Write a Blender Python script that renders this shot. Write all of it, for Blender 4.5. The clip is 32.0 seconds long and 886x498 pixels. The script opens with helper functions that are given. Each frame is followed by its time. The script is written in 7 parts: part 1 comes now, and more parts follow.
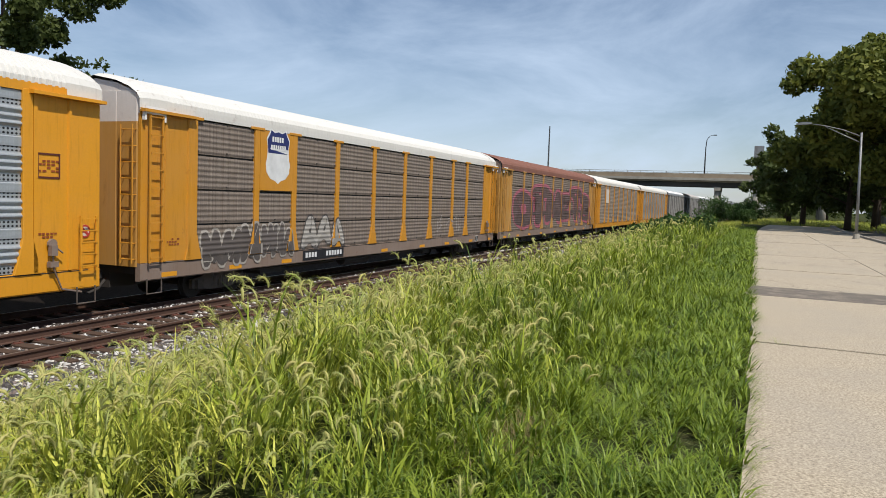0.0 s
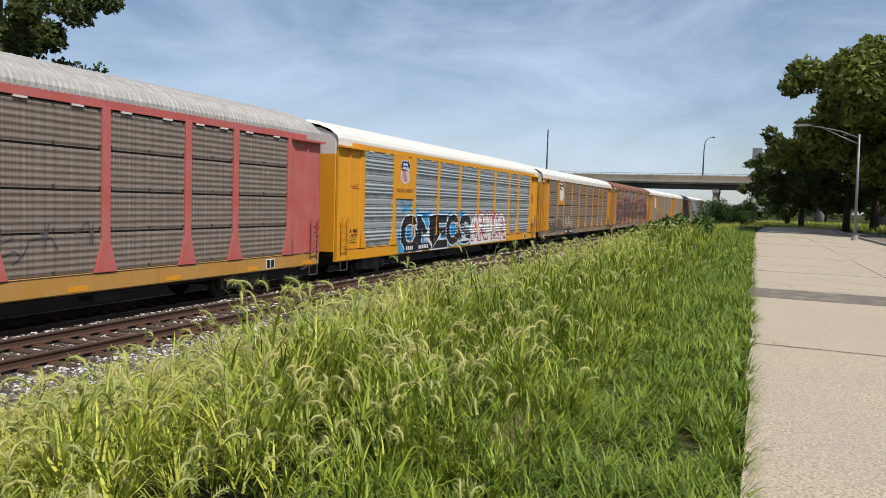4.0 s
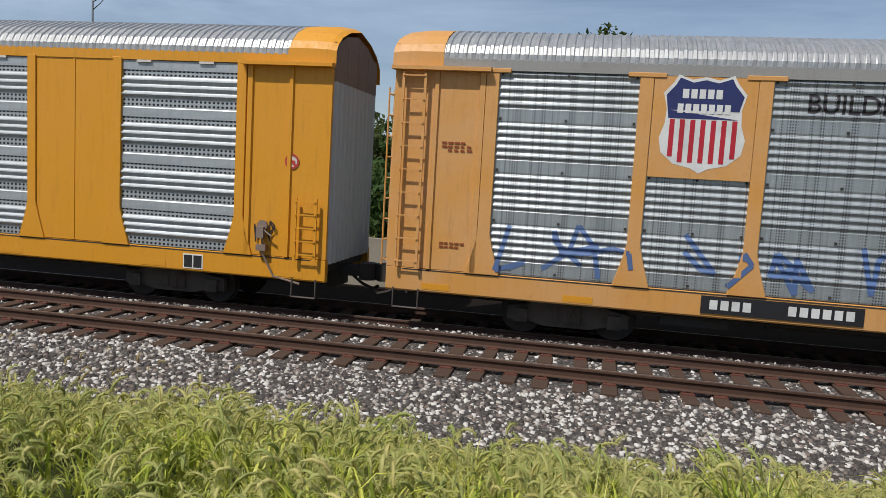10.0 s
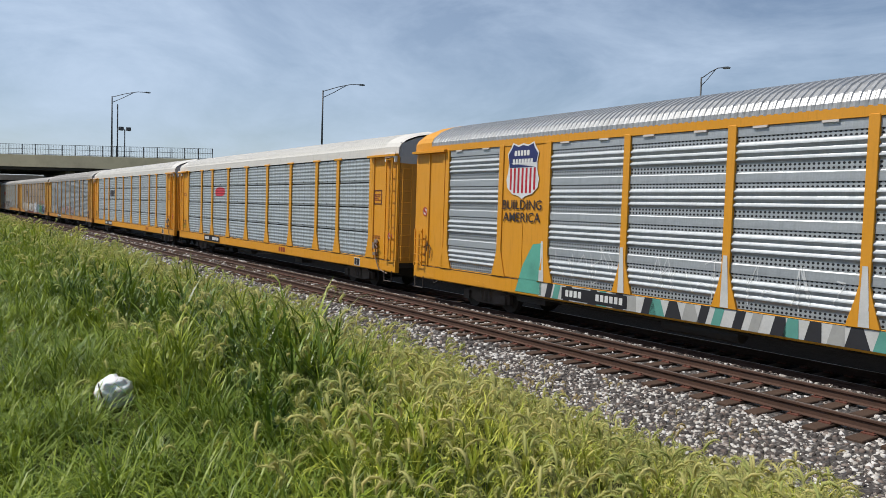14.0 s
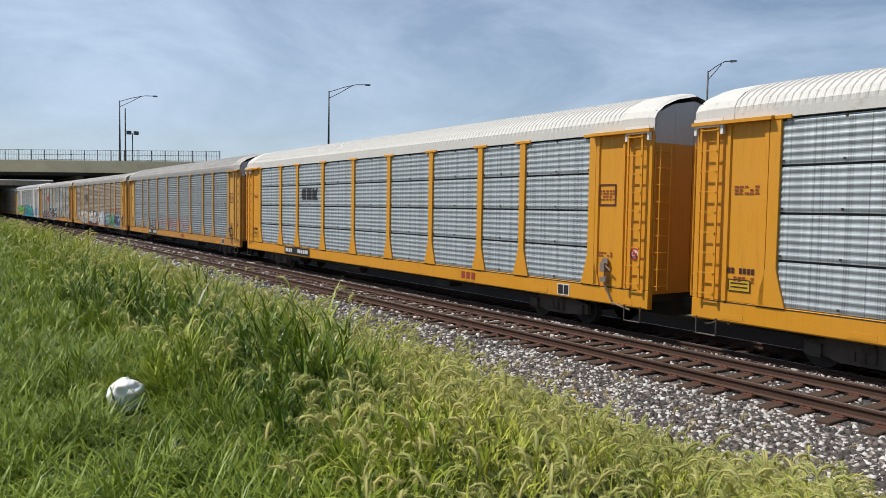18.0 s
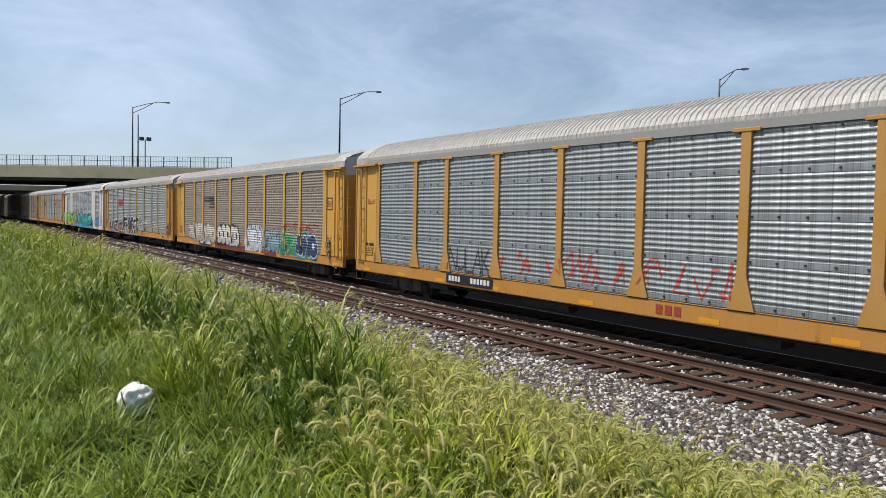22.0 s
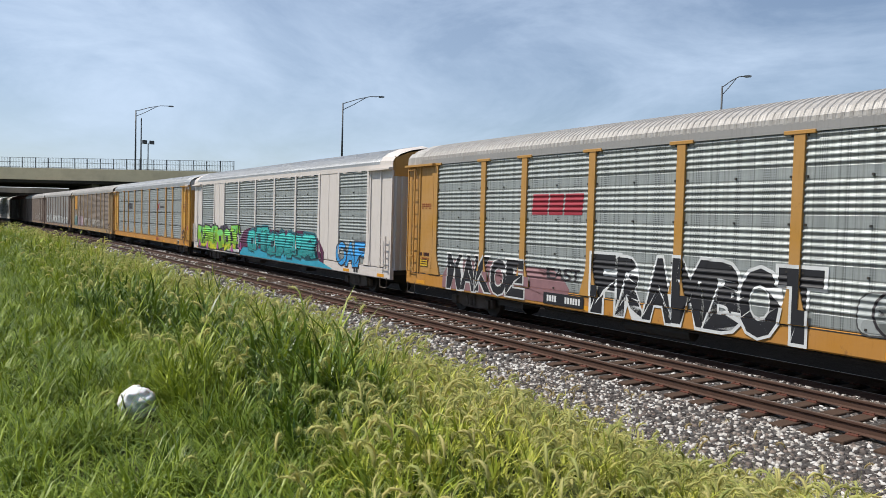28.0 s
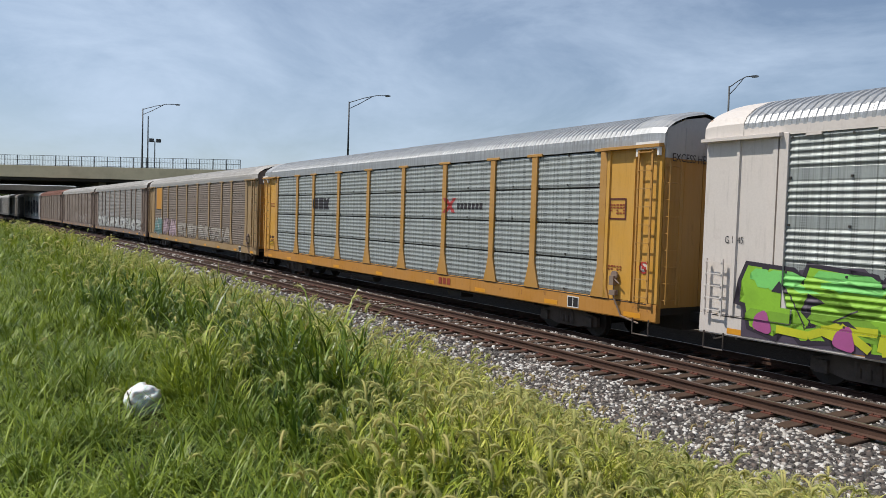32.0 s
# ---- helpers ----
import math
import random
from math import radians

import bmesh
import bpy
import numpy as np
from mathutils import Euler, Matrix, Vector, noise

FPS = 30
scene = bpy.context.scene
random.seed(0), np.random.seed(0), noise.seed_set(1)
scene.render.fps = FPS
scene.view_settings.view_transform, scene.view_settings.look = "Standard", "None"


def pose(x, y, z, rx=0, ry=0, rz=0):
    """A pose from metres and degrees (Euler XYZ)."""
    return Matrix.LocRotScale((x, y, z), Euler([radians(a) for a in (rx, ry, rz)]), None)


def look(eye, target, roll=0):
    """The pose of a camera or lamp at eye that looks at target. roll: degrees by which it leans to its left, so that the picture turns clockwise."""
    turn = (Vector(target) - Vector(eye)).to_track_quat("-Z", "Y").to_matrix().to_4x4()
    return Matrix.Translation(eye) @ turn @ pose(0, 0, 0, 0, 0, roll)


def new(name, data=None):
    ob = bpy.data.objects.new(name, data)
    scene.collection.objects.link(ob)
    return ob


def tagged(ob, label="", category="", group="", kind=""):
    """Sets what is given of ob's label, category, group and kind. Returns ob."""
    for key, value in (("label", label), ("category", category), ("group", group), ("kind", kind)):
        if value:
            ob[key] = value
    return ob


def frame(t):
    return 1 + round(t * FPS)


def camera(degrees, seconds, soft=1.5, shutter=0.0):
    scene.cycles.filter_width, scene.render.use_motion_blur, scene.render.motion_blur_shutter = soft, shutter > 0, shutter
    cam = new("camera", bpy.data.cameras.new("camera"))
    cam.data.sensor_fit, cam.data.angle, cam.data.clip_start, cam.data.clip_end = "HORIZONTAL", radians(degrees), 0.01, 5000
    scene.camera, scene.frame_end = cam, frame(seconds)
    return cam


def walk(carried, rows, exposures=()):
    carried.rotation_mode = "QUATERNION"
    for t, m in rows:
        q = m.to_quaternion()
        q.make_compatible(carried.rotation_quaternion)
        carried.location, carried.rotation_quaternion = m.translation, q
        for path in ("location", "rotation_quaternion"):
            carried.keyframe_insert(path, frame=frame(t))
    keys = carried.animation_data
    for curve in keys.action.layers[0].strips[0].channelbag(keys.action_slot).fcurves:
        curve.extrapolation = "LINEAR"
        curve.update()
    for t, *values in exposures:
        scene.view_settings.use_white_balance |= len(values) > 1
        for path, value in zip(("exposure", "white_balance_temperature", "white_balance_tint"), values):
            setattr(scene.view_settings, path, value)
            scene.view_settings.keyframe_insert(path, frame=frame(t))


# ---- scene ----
cam = camera(61.64, 32.0, 0.7)
EYE = (0.0, 0.0, 1.65)


def aim(turn, tilt, lean):
    """The camera's pose: turn from the track's +x, tilt up and lean, in degrees."""
    a, p = radians(turn), radians(tilt)
    way = Vector((math.cos(a) * math.cos(p), math.sin(a) * math.cos(p), math.sin(p)))
    return look(EYE, Vector(EYE) + way, lean)


PAN = [
    (0, 22.11, -3.88, 2.03), (0.5, 22.15, -3.91, 2.13), (1, 22.17, -3.86, 2.16), (1.5, 22.18, -3.82, 2.08),
    (2, 22.16, -3.74, 1.89), (2.5, 22.08, -3.73, 1.90), (3, 22.03, -3.80, 2.08), (3.5, 22.04, -3.63, 1.77),
    (5.5, 22.20, -3.66, 2.02), (6, 22.81, -3.71, 2.29), (6.5, 24.73, -3.86, 2.78), (7, 28.80, -4.01, 3.20),
    (7.5, 35.47, -4.27, 4.29), (8, 45.37, -4.50, 4.79), (8.5, 57.95, -4.94, 4.42), (9, 72.05, -5.27, 4.00),
    (9.5, 86.85, -5.62, 3.46), (10, 101.10, -5.93, 3.31), (10.5, 113.54, -6.12, 3.17), (11, 123.40, -6.04, 2.61),
    (11.5, 130.89, -5.68, 2.26), (12, 136.39, -5.10, 1.95), (12.5, 140.18, -4.36, 1.90), (13, 142.74, -3.72, 1.83),
    (13.5, 144.33, -3.24, 1.80), (14, 145.24, -3.01, 1.81), (14.5, 145.70, -2.94, 1.67), (16.5, 145.80, -3.09, 1.14),
    (17, 145.79, -3.18, 1.01), (17.5, 145.80, -3.21, 0.94), (18, 145.87, -3.13, 0.90), (18.5, 145.93, -2.95, 0.94),
    (19, 145.97, -2.74, 1.03), (19.5, 146.03, -2.55, 1.08), (20, 146.08, -2.48, 1.05), (20.5, 146.20, -2.48, 1.06),
    (21, 146.36, -2.55, 1.08), (21.5, 146.51, -2.61, 1.14), (22, 146.65, -2.61, 1.17), (22.5, 146.74, -2.50, 1.29),
    (23, 146.75, -2.39, 1.38), (23.5, 146.74, -2.27, 1.48), (24, 146.76, -2.21, 1.50), (24.5, 146.84, -2.20, 1.60),
    (25, 146.90, -2.20, 1.62), (25.5, 146.93, -2.21, 1.68), (27.5, 146.79, -2.17, 1.60), (28, 146.79, -2.22, 1.54),
    (28.5, 146.82, -2.27, 1.50), (29, 146.86, -2.29, 1.54), (29.5, 147.00, -2.31, 1.53), (30, 147.13, -2.28, 1.66),
    (30.5, 147.24, -2.22, 1.74), (31, 147.28, -2.20, 1.79), (31.5, 147.26, -2.21, 1.81), (32, 147.21, -2.29, 1.78),
]
EXPOSURE = [(0, 0.06), (6, 0.08), (8, 0.0), (10, -0.17), (11.5, -0.2), (13, -0.12), (17, 0.0), (20, 0.02), (22, 0.1), (25, 0.12), (28, 0.12), (30, 0.04), (32, -0.04)]
walk(cam, [(t, aim(a, p, r)) for t, a, p, r in PAN], EXPOSURE)

# ---- world and light ----
SUN_TURN, SUN_UP = radians(238), radians(57)
world = bpy.data.worlds.new("world")
scene.world = world
world.use_nodes = True
wt = world.node_tree
for n in list(wt.nodes):
    wt.nodes.remove(n)
w_out = wt.nodes.new("ShaderNodeOutputWorld")
w_bg = wt.nodes.new("ShaderNodeBackground")
w_sky = wt.nodes.new("ShaderNodeTexSky")
w_sky.sky_type = "NISHITA"
w_sky.sun_disc = False
w_sky.sun_elevation = SUN_UP
w_sky.sun_rotation = radians(90) - SUN_TURN
w_sky.air_density, w_sky.dust_density, w_sky.ozone_density = 1.0, 0.5, 1.6
w_co = wt.nodes.new("ShaderNodeTexCoord")
w_map = wt.nodes.new("ShaderNodeMapping")
w_map.inputs["Rotation"].default_value = (radians(12), radians(8), radians(35))
w_map.inputs["Scale"].default_value = (0.8, 3.4, 8.0)
w_noise = wt.nodes.new("ShaderNodeTexNoise")
w_noise.inputs["Scale"].default_value = 1.1
w_noise.inputs["Detail"].default_value = 9
w_noise.inputs["Roughness"].default_value = 0.62
w_noise.inputs["Distortion"].default_value = 0.5
w_ramp = wt.nodes.new("ShaderNodeMapRange")
w_ramp.inputs[1].default_value, w_ramp.inputs[2].default_value = 0.38, 0.72
w_ramp.inputs[3].default_value, w_ramp.inputs[4].default_value = 0.02, 0.56
w_mix = wt.nodes.new("ShaderNodeMix")
w_mix.data_type = "RGBA"
w_mix.inputs[7].default_value = (8.5, 10.4, 13.1, 1)
wt.links.new(w_co.outputs["Generated"], w_map.inputs["Vector"])
wt.links.new(w_map.outputs[0], w_noise.inputs["Vector"])
wt.links.new(w_noise.outputs[0], w_ramp.inputs[0])
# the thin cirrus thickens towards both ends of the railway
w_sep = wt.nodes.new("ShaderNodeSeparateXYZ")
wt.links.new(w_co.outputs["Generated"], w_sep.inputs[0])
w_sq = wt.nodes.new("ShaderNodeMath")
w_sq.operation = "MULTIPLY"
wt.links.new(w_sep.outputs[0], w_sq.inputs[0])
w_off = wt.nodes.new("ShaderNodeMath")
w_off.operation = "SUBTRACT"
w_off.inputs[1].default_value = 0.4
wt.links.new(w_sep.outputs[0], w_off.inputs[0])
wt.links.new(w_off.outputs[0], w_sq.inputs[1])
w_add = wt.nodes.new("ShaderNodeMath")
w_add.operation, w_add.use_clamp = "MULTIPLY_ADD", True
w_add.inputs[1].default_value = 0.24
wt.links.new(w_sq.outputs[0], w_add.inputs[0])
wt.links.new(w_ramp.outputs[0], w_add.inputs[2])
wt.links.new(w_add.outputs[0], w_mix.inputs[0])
w_tint = wt.nodes.new("ShaderNodeMix")
w_tint.data_type, w_tint.blend_type = "RGBA", "MULTIPLY"
w_tint.inputs[0].default_value = 1.0
w_tint.inputs[7].default_value = (1.22, 1.22, 1.27, 1)
wt.links.new(w_sky.outputs[0], w_tint.inputs[6])
wt.links.new(w_tint.outputs[2], w_mix.inputs[6])
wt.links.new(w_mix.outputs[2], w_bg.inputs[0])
w_bg.inputs[1].default_value = 0.072
wt.links.new(w_bg.outputs[0], w_out.inputs[0])

sun_data = bpy.data.lights.new("sun", "SUN")
sun_data.energy, sun_data.angle, sun_data.color = 4.5, radians(0.55), (1.0, 0.95, 0.87)
sun = new("sun", sun_data)
sun.matrix_world = look((0, 0, 60), (-math.cos(SUN_TURN) * math.cos(SUN_UP), -math.sin(SUN_TURN) * math.cos(SUN_UP), 60 - math.sin(SUN_UP)))


# ---- materials ----
def shader(name):
    m = bpy.data.materials.new(name)
    m.use_nodes = True
    return m, m.node_tree, m.node_tree.nodes["Principled BSDF"]


def node(nt, kind, **values):
    n = nt.nodes.new("ShaderNode" + kind)
    for key, v in values.items():
        n.inputs[key.replace("_", " ")].default_value = v
    return n


def coords(nt, scale=(1, 1, 1), what="Object"):
    co, mp = nt.nodes.new("ShaderNodeTexCoord"), nt.nodes.new("ShaderNodeMapping")
    mp.inputs["Scale"].default_value = scale
    nt.links.new(co.outputs[what], mp.inputs[0])
    return mp.outputs[0]


def noise_tex(nt, vec, scale, detail=4.0, rough=0.6):
    n = node(nt, "TexNoise", Scale=scale, Detail=detail, Roughness=rough)
    nt.links.new(vec, n.inputs["Vector"])
    return n.outputs[0]


def ramp(nt, value, lo, hi, a=0.0, b=1.0):
    n = nt.nodes.new("ShaderNodeMapRange")
    for i, v in zip((1, 2, 3, 4), (lo, hi, a, b)):
        n.inputs[i].default_value = v
    nt.links.new(value, n.inputs[0])
    return n.outputs[0]


def blend(nt, fac, a, b, how="MIX"):
    n = nt.nodes.new("ShaderNodeMix")
    n.data_type, n.blend_type = "RGBA", how
    for i, v in ((0, fac), (6, a), (7, b)):
        if isinstance(v, (int, float)):
            n.inputs[i].default_value = v
        elif isinstance(v, tuple):
            n.inputs[i].default_value = (*v[:3], 1)
        else:
            nt.links.new(v, n.inputs[i])
    return n.outputs[2]


def times(nt, a, b, how="MULTIPLY"):
    n = nt.nodes.new("ShaderNodeMath")
    n.operation = how
    for i, v in enumerate((a, b)):
        if isinstance(v, (int, float)):
            n.inputs[i].default_value = v
        else:
            nt.links.new(v, n.inputs[i])
    return n.outputs[0]


def relief(nt, bsdf, height, strength=0.3, distance=0.02):
    n = node(nt, "Bump", Strength=strength, Distance=distance)
    nt.links.new(height, n.inputs["Height"])
    nt.links.new(n.outputs[0], bsdf.inputs["Normal"])


def plain(name, colour, rough=0.6, metal=0.0, vary=0.25, scale=6.0, dirt=(0.08, 0.06, 0.045), dirty=0.35, bump=0.15):
    """A painted, stained or cast surface with fine grain and larger soiled areas."""
    m, nt, b = shader(name)
    vec = coords(nt)
    fine, coarse = noise_tex(nt, vec, scale * 6, 6), noise_tex(nt, vec, scale * 0.35, 5)
    dark = tuple(c * (1 - vary) for c in colour)
    col = blend(nt, fine, dark, colour)
    col = blend(nt, ramp(nt, coarse, 0.45, 0.75, 0.0, dirty), col, dirt)
    nt.links.new(col, b.inputs["Base Color"])
    nt.links.new(ramp(nt, coarse, 0.2, 0.8, rough - 0.12, min(1.0, rough + 0.15)), b.inputs["Roughness"])
    b.inputs["Metallic"].default_value = metal
    b.inputs["Specular IOR Level"].default_value = 0.08 if rough > 0.72 and metal < 0.1 else 0.4
    relief(nt, b, fine, bump, 0.01)
    return m


def paint(name, colour, fade=0.25, rust=0.25, rough=0.45):
    """Railway paint: sun-bleached, streaked downwards with dirt and rust."""
    m, nt, b = shader(name)
    vec, tall = coords(nt), coords(nt, (5, 5, 0.45))
    streak, blot, fine = noise_tex(nt, tall, 2.6, 6, 0.65), noise_tex(nt, vec, 0.9, 5), noise_tex(nt, vec, 22, 4)
    pale = tuple(c * (1 - fade) + 0.62 * fade for c in colour)
    col = blend(nt, ramp(nt, blot, 0.35, 0.7), colour, pale)
    col = blend(nt, ramp(nt, streak, 0.55, 0.85, 0.0, 0.4), col, tuple(c * 0.42 for c in colour))
    spots = times(nt, ramp(nt, noise_tex(nt, vec, 3.1, 8, 0.7), 0.6, 0.72), rust)
    col = blend(nt, spots, col, (0.16, 0.06, 0.025))
    col = blend(nt, ramp(nt, fine, 0.3, 0.8, 0.0, 0.12), col, (0.12, 0.1, 0.08))
    nt.links.new(col, b.inputs["Base Color"])
    nt.links.new(ramp(nt, streak, 0.3, 0.8, rough, rough + 0.25), b.inputs["Roughness"])
    relief(nt, b, fine, 0.08, 0.004)
    return m


def sheet(name, colour, soot, metal=0.55, rough=0.42, grime=0.5, holes=0.0, punched=False):
    """Corrugated galvanised sheet with grime, streaks and rows of small punched holes."""
    m, nt, b = shader(name)
    vec, tall, wide = coords(nt), coords(nt, (3.5, 1, 0.5)), coords(nt, (0.5, 1, 7))
    streak, band, fine = noise_tex(nt, tall, 2.2, 6, 0.65), noise_tex(nt, wide, 1.6, 5), noise_tex(nt, vec, 30, 4)
    info = nt.nodes.new("ShaderNodeObjectInfo")
    col = blend(nt, ramp(nt, fine, 0.25, 0.8), tuple(c * 0.78 for c in colour), colour)
    col = blend(nt, ramp(nt, info.outputs["Random"], 0, 1, 0.0, 0.22), col, soot)
    thin = noise_tex(nt, coords(nt, (11, 1, 0.12)), 1.5, 5, 0.7)
    col = blend(nt, times(nt, ramp(nt, thin, 0.42, 0.62), min(0.85, grime * (0.35 if punched else 1.15))), col, tuple(c * 0.6 for c in soot))
    dirt = times(nt, ramp(nt, streak, 0.38, 0.78), grime)
    col = blend(nt, dirt, col, soot)
    col = blend(nt, times(nt, ramp(nt, band, 0.42, 0.75), grime * 0.75), col, tuple(c * 0.62 for c in soot))
    if holes:
        sep = nt.nodes.new("ShaderNodeSeparateXYZ")
        nt.links.new(vec, sep.inputs[0])
        frac = lambda a, p: times(nt, times(nt, a, 1 / p), 1.0, "FRACT")
        px, pz = (0.095, 0.085) if punched else (0.045, 0.05)
        du = times(nt, frac(sep.outputs[0], px), 0.5, "SUBTRACT")
        dv = times(nt, frac(sep.outputs[2], pz), 0.5, "SUBTRACT")
        dot = ramp(nt, times(nt, times(nt, du, du), times(nt, dv, dv), "ADD"), 0.11, 0.06)
        if punched:
            low = times(nt, ramp(nt, sep.outputs[2], 0.16, 0.155), ramp(nt, sep.outputs[2], 0.01, 0.012))
            high = times(nt, ramp(nt, sep.outputs[2], 0.62, 0.625), ramp(nt, sep.outputs[2], 0.73, 0.725))
            zone = times(nt, low, high, "ADD")
        else:
            zone = ramp(nt, noise_tex(nt, coords(nt, (1, 0, 0)), 4.2, 2), 0.5, 0.52)
        col = blend(nt, times(nt, times(nt, dot, zone), holes), col, (0.02, 0.02, 0.022))
    nt.links.new(col, b.inputs["Base Color"])
    b.inputs["Metallic"].default_value = metal
    nt.links.new(ramp(nt, dirt, 0.0, 0.6, rough, 0.8), b.inputs["Roughness"])
    relief(nt, b, fine, 0.06, 0.003)
    return m


def leafy(name, young, old, rough=0.55, glow=0.35, shine=0.22):
    """Leaves or blades: colour runs from piece to piece, light shines through."""
    m, nt, b = shader(name)
    geo = nt.nodes.new("ShaderNodeNewGeometry")
    patch = noise_tex(nt, coords(nt), 0.55, 4)
    mixv = times(nt, times(nt, geo.outputs["Random Per Island"], 0.75), times(nt, ramp(nt, patch, 0.35, 0.65), 0.3), "ADD")
    col = blend(nt, mixv, young, old)
    nt.links.new(col, b.inputs["Base Color"])
    b.inputs["Roughness"].default_value = rough
    b.inputs["Specular IOR Level"].default_value = shine
    tr = nt.nodes.new("ShaderNodeBsdfTranslucent")
    nt.links.new(col, tr.inputs[0])
    mx = nt.nodes.new("ShaderNodeMixShader")
    mx.inputs[0].default_value = glow
    nt.links.new(b.outputs[0], mx.inputs[1])
    nt.links.new(tr.outputs[0], mx.inputs[2])
    nt.links.new(mx.outputs[0], nt.nodes["Material Output"].inputs[0])
    return m


